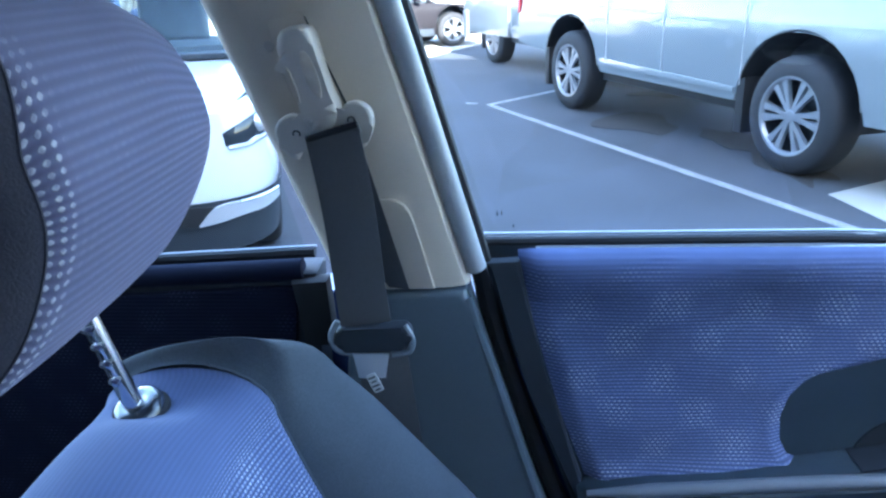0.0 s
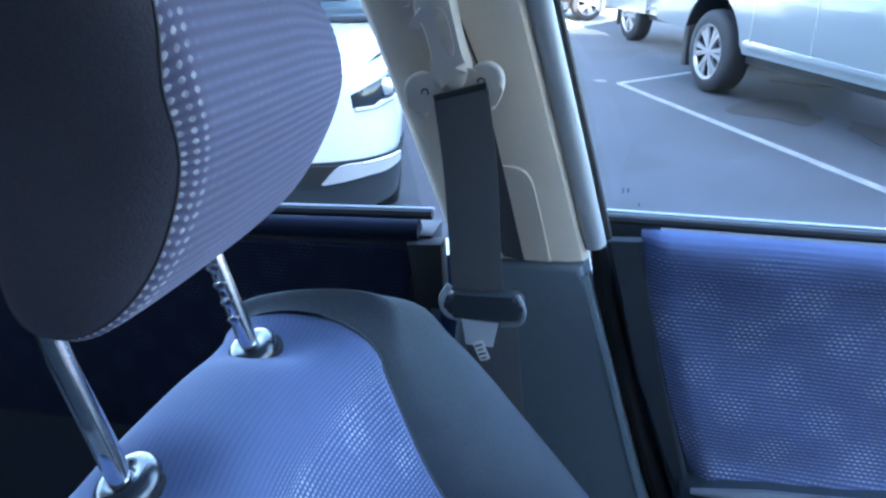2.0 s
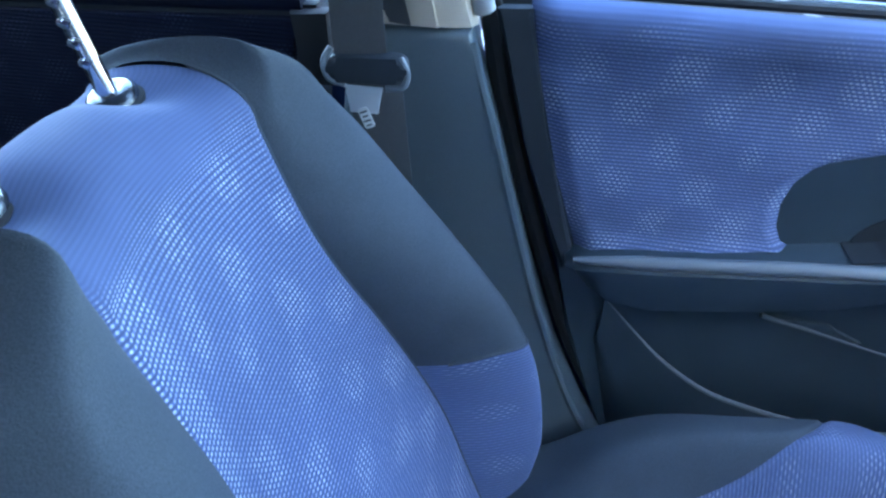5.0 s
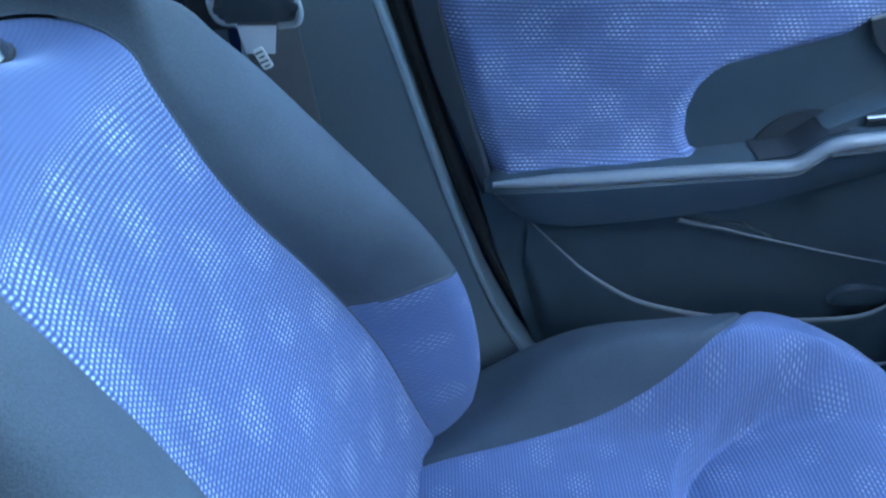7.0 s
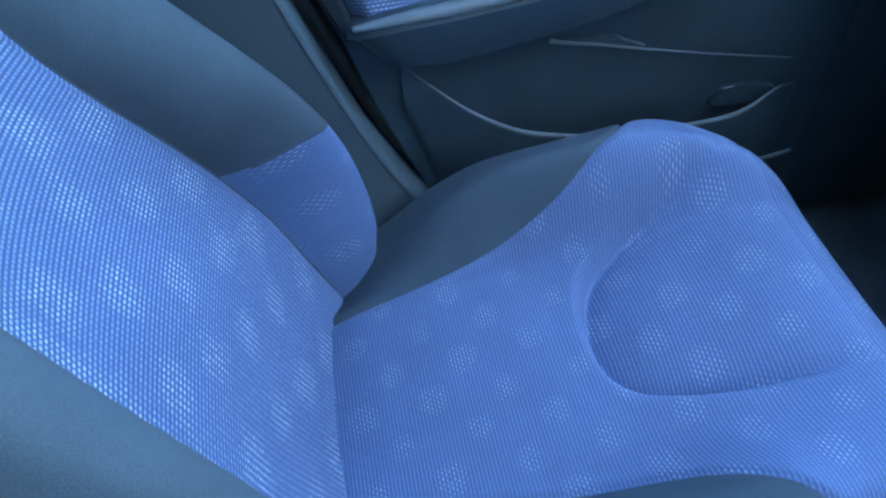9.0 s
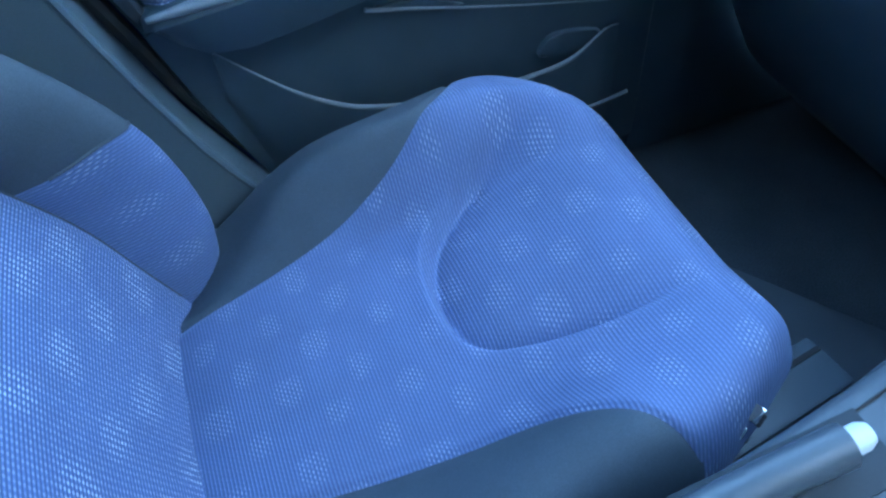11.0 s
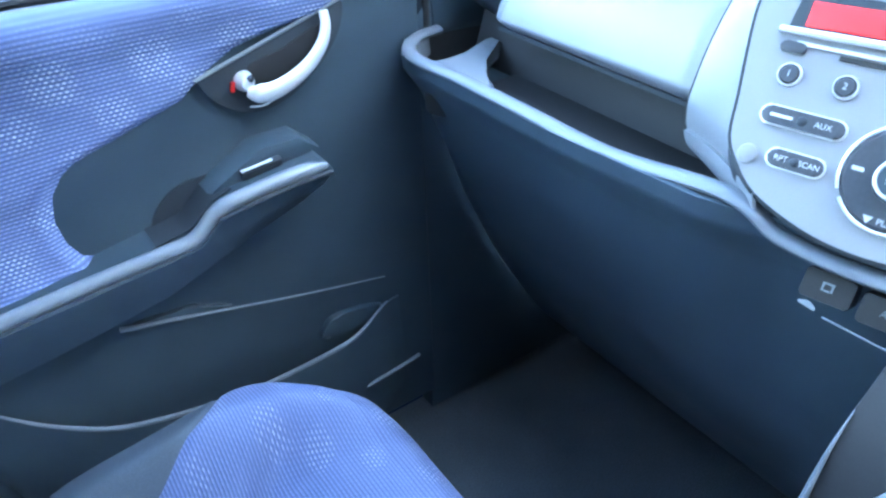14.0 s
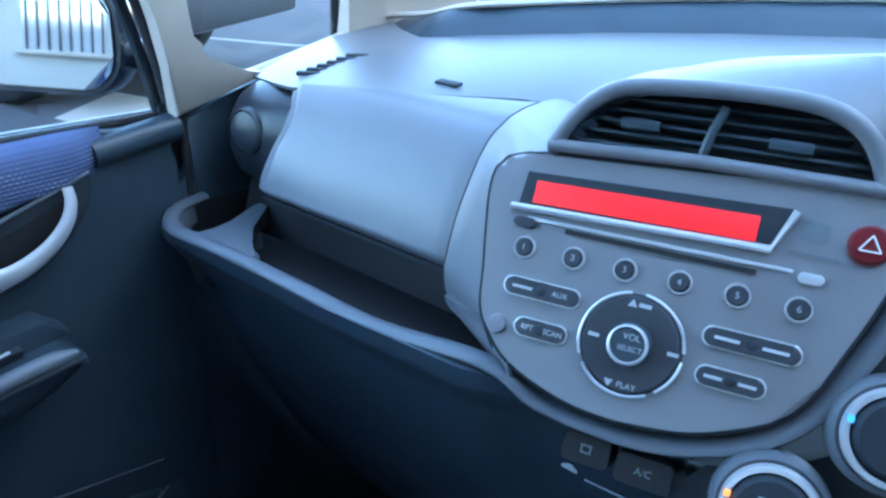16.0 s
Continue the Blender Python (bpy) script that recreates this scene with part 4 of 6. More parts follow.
    if x < 0.47:
        z -= 0.005 * math.exp(-((y - c) / 0.006) ** 2)
    if sgn > 0:
        x -= 0.009 * step(0.45, 1.0, q) * step(0.48, 0.58, x)
    return (x, CY + sgn * y, z)


def cushion_sheet(name, side, f0, f1, a0, a1, nu, nv, mat, label):
    def at(a, b):
        return cushion_point(a0 + (a1 - a0) * a, side, f0 + (f1 - f0) * b)

    def uv(a, b):
        return (at(a, b)[1] + 0.013, (a0 + (a1 - a0) * a) * 0.66)
    return part(name, grid_bm(at, nu, nv, uv), mat, seat, label, flat_angle=80)


A_CUT = 0.86 * (0.462 - 0.06) / 0.495
cushion_sheet("cushion_middle", 0, -1, 1, 0, 1, 200, 150, BLUE, "blue mesh cloth cushion with a horseshoe hollow")
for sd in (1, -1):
    cushion_sheet("cushion_bolster", sd, 0, 1, 0, A_CUT, 60, 24, CUSHION_SIDE, "charcoal cloth cushion side, darkened for shade")
    cushion_sheet("cushion_corner", sd, 0, 1, A_CUT, 1, 40, 20, BLUE, "blue cloth front corner of the cushion")
part("seat_base", box_bm((0.46, 0.40, 0.14), pose(0.32, CY, 0.40), 0.03), PLASTIC_DARK, seat)
for yy in (0.235, 0.57):
    part("seat_rail", box_bm((0.52, 0.035, 0.05), pose(0.36, yy, 0.295), 0.006), PLASTIC_DARK, seat)


# headrest
def headrest_point(u, v):
    """u: round the side profile, v: across, -1..1; ends drawn in to a dome."""
    a = 2 * math.pi * u
    c, s = math.cos(a), math.sin(a)
    px, pz = math.copysign(abs(c) ** 1.05, c), math.copysign(abs(s) ** 1.05, s)
    end = min(1.0, max(0.0, (abs(v) - 0.62) / 0.38))
    k = 1 - 0.09 * abs(v) ** 3
    shrink = max(0.0, 1 - end ** 1.6) ** 0.5
    rx = 0.030 + (0.033 * k if px > 0 else 0.0)
    dx = rx * px * k - 0.012 * (1 - pz)
    dz = 0.0874 * pz * k + px * (0.012 - 0.016 * step(-0.55, 0.55, pz))
    y = 0.1162 * min(abs(v), 0.62) + 0.0161 * math.sin(end * math.pi / 2)
    dz -= 0.022 * step(0.1, 1.0, v) * max(0, pz)
    dx -= 0.020 * max(0, -px) ** 0.5 * max(0, -pz)
    return (-0.1537 + dx * shrink, 0.3713 + math.copysign(y, v), 1.2064 + dz * shrink)


def side_cut(u):
    up = math.sin(2 * math.pi * u)
    return 0.70 + 0.090 * step(-1.0, 0.75, up) - 0.20 * step(0.35, 1.0, up)


hr = part("headrest", grid_bm(lambda a, b: headrest_point(a - 0.5, side_cut(a - 0.5) * (2 * b - 1)), 56, 40, lambda a, b: (b * 0.17, a * 0.46)), BLUE_HEAD, seat, "blue mesh cloth headrest with dark sides", flat_angle=80)
for sd in (-1, 1):
    part("headrest_side", grid_bm(lambda a, b: headrest_point(a, sd * (side_cut(a) + (1 - side_cut(a)) * math.sin(b * math.pi / 2))), 56, 18), HEAD_SIDE, hr, "charcoal cloth side of the headrest, toned for its shade", flat_angle=80)
    part("side_seam", tube_bm([headrest_point(k / 56, sd * side_cut(k / 56)) for k in range(57)], 0.0007, 6), HEAD_SIDE, hr)
for yy, notched in ((SY - 0.070, False), (SY + 0.070, True)):
    post = part("headrest_post", tube_bm([(-0.182, yy, 1.030), (-0.203, yy, 1.100), (-0.208, yy, 1.122)], 0.0064, 16), CHROME, hr, "chrome headrest post")
    if notched:
        for k in range(4):
            zz = 1.054 + 0.012 * k
            part("notch", box_bm((0.007, 0.006, 0.005), pose(-0.1815 - (zz - 1.03) * 0.30, yy - 0.0065, zz, 28, 17, 0), 0.0015), CHROME, post)
    collar = part("post_collar", lathe_bm([(0.0066, 0.004), (0.010, 0.0055), (0.016, 0.0050), (0.0195, 0.003), (0.0215, -0.001), (0.0215, -0.012)], pose(-0.183, yy + 0.004, 1.0285, 3, -15, 20) @ Matrix.Diagonal((0.80, 1.02, 1.0, 1.0)), 32), COLLAR, seat, "glossy dark grey post collar")
    # black ring stands for the shadowed hollow round the collar
    part("collar_gap", lathe_bm([(0.020, 0.0), (0.0225, 0.0015), (0.0245, 0.0), (0.0255, -0.012)], pose(-0.183, yy + 0.004, 1.0245, 3, -15, 20) @ Matrix.Diagonal((0.84, 1.02, 1.0, 1.0)), 32), RUBBER, collar)

# belt buckle stalk beside the cushion
stalk = thing("belt_buckle", "small metal and black belt buckle beside the seat cushion", "buckle", at=(0.50, 0.17, 0.5))
stalk.matrix_world = pose(0, 0, 0)
part("stalk", tube_bm([(0.44, 0.172, 0.40), (0.49, 0.170, 0.52), (0.515, 0.168, 0.578)], 0.010, 10, 0.6), PLASTIC_DARK, stalk)
part("clip", box_bm((0.016, 0.011, 0.010), pose(0.524, 0.172, 0.604, 0, -30, 25), 0.003), CHROME, stalk, "bright metal clip")
part("clip_slot", box_bm((0.012, 0.004, 0.005), pose(0.524, 0.1655, 0.604, 0, -30, 25), 0.001), RUBBER, stalk)
part("clip_foot", box_bm((0.012, 0.009, 0.007), pose(0.508, 0.168, 0.593, 0, -30, 25), 0.002), CHROME, stalk, "second bright metal edge")

# ---- centre console ----
console = thing("centre_console", "grey plastic centre console with round gear gate", "console", at=(0.6, 0.05, 0.27))
console.matrix_world = pose(0, 0, 0)
con_rows = [(0.10, 0.62, 0.112), (0.30, 0.660, 0.116), (0.42, 0.692, 0.121), (0.49, 0.699, 0.128), (0.552, 0.700, 0.137), (0.602, 0.700, 0.147), (0.686, 0.702, 0.159)]


def con_ring(x, z, yl):
    yr = 2 * YC - yl
    return [(x, yl + 0.012, 0.27), (x, yl + 0.004, z - 0.06), (x, yl + 0.001, z - 0.012), (x, yl - 0.003, z - 0.003), (x, yl - 0.010, z), (x, yr + 0.010, z), (x, yr, z - 0.012), (x, yr - 0.004, z - 0.06), (x, yr - 0.012, 0.27)]


part("console_body", loft_bm([con_ring(*r) for r in con_rows]), CONSOLE, console, "grey grained console body", flat_angle=50)
part("edge_gap", tube_bm([(x, yl - 0.016, z + 0.0002) for x, z, yl in con_rows[3:]], 0.0012, 6), RUBBER, console)
# upright part of the stack between console and heater panel
stack = [(0.690, 0.700), (0.696, 0.76), (0.700, 0.80), (0.708, 0.835), (0.722, 0.862), (0.748, 0.890), (0.98, 0.890), (0.98, 0.27), (0.690, 0.27)]
part("stack_body", prism_bm(stack, lambda a, b, h: (a, -0.075 + h, b), 0.232, 0.004), RUBBER, console, "black lower centre stack")
part("stack_edge", tube_bm(smooth_path([(0.689, 0.1555, 0.700), (0.694, 0.1555, 0.76), (0.699, 0.1555, 0.80), (0.707, 0.1555, 0.835), (0.721, 0.1555, 0.862)], 5), 0.0042, 8, 1.0, (0, 1, 0), lambda t: 1.1 - 1.0 * t), DASH_LIGHT, console, "pale edge of the stack, thinning upwards")
gate_m = pose(0.625, 0.076, 0.692)
part("gate_well", lathe_bm([(0.060, 0.012), (0.066, 0.013), (0.070, 0.011), (0.074, 0.0085), (0.076, 0.0)], gate_m, 56), PLASTIC, console, "dark ring round the gear gate")
# ring coloured black for the shadow between gate and console
part("gate_collar", lathe_bm([(0.0615, 0.014), (0.064, 0.0155), (0.067, 0.014), (0.068, 0.008)], gate_m, 56), PLASTIC_DARK, console)
gate = part("gear_gate", lathe_bm([(0.0, 0.0125), (0.056, 0.0125), (0.060, 0.016), (0.062, 0.016), (0.0635, 0.012), (0.0635, 0.004)], gate_m, 64), SILVER, console, "round satin silver gear gate")


def gate_plate(name, x0, x1, y0, y1, h, mat, label=""):
    return part(name, prism_bm([(x0, y0), (x1, y0), (x1, y1), (x0, y1)], lambda a, b, d: gate_m @ Vector((a, b, h + d)), 0.0012, 0.0004), mat, gate, label)


gate_plate("gate_slot", -0.050, 0.053, 0.008, 0.021, 0.0126, RUBBER, "black shift slot")
gate_plate("gate_slot", -0.049, 0.052, -0.013, 0.003, 0.0126, PLASTIC_DARK, "black shift slot")
gate_plate("thin_slit", -0.025, 0.030, 0.0365, 0.0378, 0.0126, SATIN)
gate_plate("gate_slot", -0.046, 0.048, -0.030, -0.018, 0.0126, RUBBER, "black shift slot")
for k in range(3):
    part("position_mark", box_bm((0.004, 0.003, 0.0006), gate_m @ pose(-0.034 + 0.012 * k, -0.005 + 0.002 * k, 0.0142, 0, 0, 30 * k)), WHITE_MARK, gate)
shifter = thing("gear_lever", "smooth grey gear lever rising from the round gate", "gear lever", at=(0.645, 0.055, 0.70))
shifter.matrix_world = pose(0, 0, 0)
part("lever", tube_bm(smooth_path([(0.672, 0.060, 0.700), (0.664, 0.072, 0.78), (0.652, 0.084, 0.84)], 5), 0.021, 16, 1.0, (0, 1, 0), lambda t: 1.1 - 0.12 * t), SATIN, shifter, "grey lever shroud")
part("knob", lathe_bm([(0, 0.034), (0.010, 0.033), (0.018, 0.027), (0.0215, 0.016), (0.0215, 0.0), (0.020, -0.02), (0.018, -0.03)], pose(0.648, 0.090, 0.862, 0, -10, 0), 28), SATIN, shifter, "rounded grey knob")
brake = thing("handbrake", "grey handbrake lever with a bright push button", "handbrake", at=(0.42, 0.10, 0.69))
brake.matrix_world = pose(0, 0, 0)
part("lever", tube_bm([(0.24, 0.096, 0.672), (0.36, 0.100, 0.698), (0.45, 0.098, 0.716), (0.494, 0.0965, 0.724)], 0.0155, 14, 0.9, (0, 1, 0), lambda t: 0.9 + 0.15 * t), CONSOLE, brake, "grey grip")
part("button", lathe_bm([(0, 0.018), (0.007, 0.017), (0.0095, 0.012), (0.0095, 0)], pose(0.494, 0.0965, 0.724, 0, 78, 0), 18), WHITE_MARK, brake, "pale push button")
part("slot_shadow", box_bm((0.26, 0.052, 0.003), pose(0.40, 0.094, 0.6915, 0, -5, 0), 0.001), PLASTIC_DARK, brake)
tray = thing("seat_side_tray", "grey plastic tray beside the seat with a dark groove", "tray", at=(0.60, 0.20, 0.5))
tray.matrix_world = pose(0, 0, 0)
part("tray_body", box_bm((0.155, 0.056, 0.30), pose(0.560, 0.190, 0.424, 0, 0, 8), 0.006), CONSOLE, tray)
part("groove", box_bm((0.13, 0.0055, 0.004), pose(0.568, 0.204, 0.5735, 0, 0, 8), 0.001), RUBBER, tray)
part("tray_lip", box_bm((0.03, 0.09, 0.01), pose(0.655, 0.215, 0.50, 0, 20, 8), 0.004), PLASTIC_DARK, tray)
tagged(part("floor_mat", prism_bm([(0.60, 0.68), (0.66, 0.62), (0.792, 0.443), (0.901, 0.287), (0.95, 0.17), (0.55, 0.17), (0.50, 0.68)], lambda a, b, h: (a, b, 0.270 + h), 0.060, 0.006), DASH), "charcoal carpet strip in front of the seat", "floor mat")
# ---- dashboard ----
dash = thing("dashboard", "grey plastic dashboard with upper glovebox lid and open shelf", "dashboard", "structure", at=(0.95, 0.1, 0.7))
dash.matrix_world = pose(0, 0, 0)
# front profile of the lid, from its foot up and over the roll, as (x, z)
PROFILE = [(0.818, 0.935), (0.802, 0.949), (0.797, 0.972), (0.800, 0.986), (0.806, 1.004), (0.814, 1.022), (0.826, 1.042), (0.839, 1.060), (0.853, 1.073), (0.868, 1.080), (0.879, 1.084), (0.900, 1.087), (0.924, 1.088)]
PROFILE_C = curve2(PROFILE, 6)


def profile(u):
    """u: the row of PROFILE, with fractions."""
    k = max(0.0, min(u * 6, len(PROFILE_C) - 1.001))
    i = int(k)
    (x0, z0), (x1, z1) = PROFILE_C[i], PROFILE_C[i + 1]
    return x0 + (x1 - x0) * (k - i), z0 + (z1 - z0) * (k - i)


# upper skin: from the seam behind the lid to a crest below the windscreen
SEAM = [(-0.66, (0.950, 1.090)), (0.28, (0.950, 1.090)), (0.345, (0.937, 1.086)), (0.388, (0.926, 1.0885)), (0.452, (0.898, 1.0855)), (0.524, (0.868, 1.0795)), (0.575, (0.858, 1.0755)), (0.621, (0.852, 1.0715)), (0.66, (0.862, 1.068)), (0.742, (0.893, 1.058))]
CREST = [(-0.66, (1.225, 1.128)), (0.176, (1.205, 1.135)), (0.30, (1.163, 1.128)), (0.411, (1.137, 1.118)), (0.567, (1.092, 1.100)), (0.632, (1.062, 1.092)), (0.69, (1.09, 1.092)), (0.742, (1.13, 1.092))]


def lookup(y, table):
    return interp(y, [(k, v[0]) for k, v in table]), interp(y, [(k, v[1]) for k, v in table])


def dash_top(a, b):
    y = 0.742 - a * 1.40
    (x0, z0), (x1, z1) = lookup(y, SEAM), lookup(y, CREST)
    return (x0 + (x1 - x0) * b, y, z0 + (z1 - z0) * b + 0.007 * math.sin(math.pi * b) - 0.002 * (1 - b) ** 8)


def dash_ledge(a, b):
    y = 0.742 - a * 1.40
    x, z = lookup(y, CREST)
    k = 0.1 + 0.9 * step(0.742, 0.60, y)
    return (x + 0.040 * b, y, z - 0.004 * (1 - b) + 0.030 * k * b + 0.003 * math.sin(math.pi * b))


part("upper_skin", sheet_with_thickness(grid_bm(dash_top, 80, 24), 0.004), DASH_TOP, dash, "pale grey grained upper skin", flat_angle=60)
part("windscreen_ledge", sheet_with_thickness(grid_bm(dash_ledge, 80, 6), 0.006), PLASTIC, dash, "charcoal ledge under the windscreen", flat_angle=60)
strip_path = [(0.868, 0.744, 1.054), (0.93, 0.747, 1.063), (1.00, 0.750, 1.074), (1.07, 0.750, 1.088), (1.115, 0.742, 1.100)]
strip_path += [Vector(dash_ledge(k / 20, 1.0)) + Vector((0, 0, 0.002)) for k in range(1, 20)]
part("windscreen_strip", tube_bm(smooth_path(strip_path, 4), 0.0065, 10, 0.6, (0, 0, 1)), BEIGE_LIGHT, dash, "pale strip along the foot of the windscreen")
LID_EDGE = [(0.938, 0.612), (0.975, 0.6205), (0.990, 0.6195), (1.016, 0.6125), (1.035, 0.607), (1.055, 0.608), (1.072, 0.620), (1.09, 0.632)]
GAP_Y = 0.3735


def lid_point(a, b):
    """a: door end to radio end, b: foot to top seam."""
    x, z = profile(1.9 + (8.1 - 1.9 + 3.7 * a ** 1.3) * b)
    y = interp(z, LID_EDGE) * (1 - a) + GAP_Y * a
    tuck = max(0.0, 1 - b / 0.10) ** 2
    rim = 1 - step(0.0, 0.012, (1 - a) * 0.25)
    lead = 1 - step(0.0, 0.018, a * 0.25)
    return (x + 0.012 * tuck + 0.0015 * rim + 0.007 * lead, y, z - 0.002 * tuck - 0.002 * lead)


lid = part("glovebox_lid", sheet_with_thickness(grid_bm(lid_point, 70, 60), 0.006), DASH_LIGHT, dash, "pale grey upper glovebox lid", flat_angle=60)
# body behind the lid, closing the front; dark colours stand for the shade there
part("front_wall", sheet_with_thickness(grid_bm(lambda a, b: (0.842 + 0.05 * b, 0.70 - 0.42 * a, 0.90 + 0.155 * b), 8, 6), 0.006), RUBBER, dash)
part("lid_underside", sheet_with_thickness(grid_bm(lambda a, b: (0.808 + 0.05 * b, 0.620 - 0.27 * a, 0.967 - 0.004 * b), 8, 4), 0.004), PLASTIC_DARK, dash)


# shelf with cup holder
shelf_z = 0.928
outer = [(0.815, 0.738), (0.785, 0.733), (0.758, 0.713), (0.743, 0.684), (0.742, 0.650), (0.746, 0.60), (0.747, 0.50), (0.7475, 0.40)]

# shelf floor and cup well are black to stand for shade inside
part("shelf_floor", prism_bm([(0.760, 0.625), (0.757, 0.36), (0.790, 0.28), (0.85, 0.28), (0.86, 0.625)], lambda a, b, h: (a, b, 0.900 + h), 0.006, 0.002), RUBBER, dash, "shelf floor, blackened for the shade under the lid")
WELL = curve2([(0.800, 0.736), (0.775, 0.716), (0.758, 0.690), (0.761, 0.665), (0.779, 0.654), (0.81, 0.658), (0.845, 0.682), (0.868, 0.705), (0.868, 0.730)], 4, True)
WELL_NEAR = curve2([(0.815, 0.740), (0.797, 0.735), (0.775, 0.716), (0.758, 0.690), (0.761, 0.665), (0.779, 0.654), (0.81, 0.658), (0.845, 0.682), (0.866, 0.703)], 4)


def well_ring(k, z, rows=WELL):
    """Outline of the cup well, grown or shrunk round its middle."""
    return [(0.812 + (a - 0.812) * k, min(0.744, 0.697 + (b - 0.697) * k), z) for a, b in rows]


part("cup_well", loft_bm([well_ring(1.0, 0.926), well_ring(0.97, 0.90), well_ring(0.9, 0.86), well_ring(0.6, 0.85), well_ring(0.02, 0.85)], caps=False), RUBBER, dash, "teardrop cup well, blackened for the shade inside")
part("cup_surround", loft_bm([well_ring(1.28, 0.915, WELL_NEAR), well_ring(1.20, 0.926, WELL_NEAR), well_ring(1.06, 0.929, WELL_NEAR), well_ring(0.99, 0.925, WELL_NEAR), well_ring(0.96, 0.905, WELL_NEAR)], caps=False, closed=False), DASH, dash, "grey rim round the near side of the cup well")
part("shelf_bridge", prism_bm([(0.748, 0.662), (0.744, 0.62), (0.748, 0.57), (0.766, 0.575), (0.775, 0.604), (0.797, 0.632), (0.858, 0.668), (0.855, 0.684), (0.84, 0.674), (0.795, 0.655), (0.77, 0.652)], lambda a, b, h: (a, b, 0.914 + h), 0.017, 0.004, 3), DASH, dash, "grey bridge beside the cup well")
# face below the shelf, dropping into the footwell
LOW = [(0.742, 0.930), (0.744, 0.915), (0.765, 0.885), (0.80, 0.80), (0.84, 0.70), (0.90, 0.58), (0.98, 0.45), (1.10, 0.33), (1.35, 0.275)]


def low_face(a, b):
    y = 0.738 - a * 0.585
    k = b * (len(LOW) - 1)
    i = min(int(k), len(LOW) - 2)
    t = k - i
    x = LOW[i][0] + (LOW[i + 1][0] - LOW[i][0]) * t
    z = LOW[i][1] + (LOW[i + 1][1] - LOW[i][1]) * t
    x += (0.020 * step(0.31, 0.25, y) + 0.25 * max(0, 0.25 - y)) * (1 - step(0.3, 0.6, b))
    return (x + 0.03 * step(0.70, 0.738, y) * (1 - b), y, z - 0.012 * step(0.25, 0.1, y) * (1 - b) + 0.010 * step(0.5, 0.26, y) * (1 - b))


part("lower_face", sheet_with_thickness(grid_bm(low_face, 30, 40), 0.004), PLASTIC, dash, "charcoal knee panel and footwell", flat_angle=60)
part("kick_panel", prism_bm([(0.79, 0.95), (0.79, 0.30), (1.40, 0.30), (1.40, 1.0), (0.86, 1.03)], on_door(0.775), 0.03, 0.005), PLASTIC, dash, "charcoal kick panel by the door")
part("door_jamb", prism_bm([(0.786, 0.90), (0.786, 1.035), (0.80, 1.045), (0.92, 1.045), (0.92, 0.90)], on_door(0.770), 0.012, 0.003), PLASTIC_DARK, dash, "black jamb between door and dashboard")
# end cap with round side vent
def cap_ring(y):
    x0 = interp(y, [(0.60, 0.842), (0.64, 0.832), (0.68, 0.829), (0.71, 0.837), (0.728, 0.855), (0.738, 0.885)])
    dz = interp(y, [(0.60, 0.002), (0.66, 0.0), (0.70, -0.004), (0.728, -0.014), (0.738, -0.030)])
    return [(x0 + d, y, z + (dz if z > 1.03 else 0)) for d, z in ((0.09, 0.945), (0.030, 0.950), (0.008, 0.965), (0.0, 0.99), (0.0, 1.018), (0.006, 1.038), (0.018, 1.053), (0.036, 1.0625), (0.06, 1.066), (0.10, 1.064))]


part("end_cap", loft_bm([cap_ring(y) for y in np.linspace(0.604, 0.738, 24)]), END_CAP, dash, "glossy charcoal end cap by the pillar", flat_angle=70)
side_vent = part("side_vent", lathe_bm([(0.0, 0.004), (0.012, 0.0035), (0.0205, 0.001), (0.0215, -0.002), (0.0225, 0.0012), (0.024, 0.0008), (0.026, -0.01)], Matrix.Translation((0.829, 0.670, 1.018)) @ Vector((-0.98, -0.10, 0.14)).to_track_quat("Z", "Y").to_matrix().to_4x4(), 36), END_CAP, dash, "round charcoal side air vent")
part("dash_end_panel", prism_bm([(0.806, 1.020), (0.850, 1.036), (0.905, 1.048), (0.94, 0.93), (0.812, 0.925)], on_door(0.750), 0.008, 0.003), PLASTIC, dash, "charcoal panel between pillar and end cap")
# defroster slots
for k in range(6):
    part("defroster_slot", box_bm((0.007, 0.026, 0.004), pose(0.884 + 0.0125 * k, 0.628 - 0.0015 * k, 1.0770 + 0.0021 * k, 0, -6, 38), 0.001), PLASTIC_DARK, dash)
part("sensor_slot", box_bm((0.010, 0.026, 0.003), pose(0.915, 0.468, 1.0890, 0, -6, 0), 0.001), PLASTIC_DARK, dash)
# windscreen pillar trim
apil = thing("pillar_front", "pale grey windscreen pillar trim with dark rubber edge", "car pillar", "structure", at=(0.85, 0.75, 1.0))
apil.matrix_world = pose(0, 0, 0)
part("trim", prism_bm([(0.793, 1.026), (0.850, 1.043), (0.905, 1.055)] + curve2([(0.905, 1.060), (0.883, 1.064), (0.856, 1.075), (0.832, 1.086), (0.815, 1.098)], 3) + [(0.809, 1.112), (0.799, 1.150), (0.772, 1.230), (0.70, 1.35), (0.62, 1.42), (0.58, 1.42), (0.67, 1.32), (0.742, 1.20), (0.768, 1.13), (0.783, 1.08)], lambda a, b, h: (a, 0.752 - 0.26 * (b - 1.03) - h, b), 0.018, 0.006, 3), BEIGE_LIGHT, apil, "pale flared pillar trim")
part("door_gap", tube_bm([(0.808, 0.747, 1.022), (0.804, 0.747, 0.985), (0.803, 0.747, 0.935)], 0.0050, 8), RUBBER, apil, "dark gap between door and dashboard")
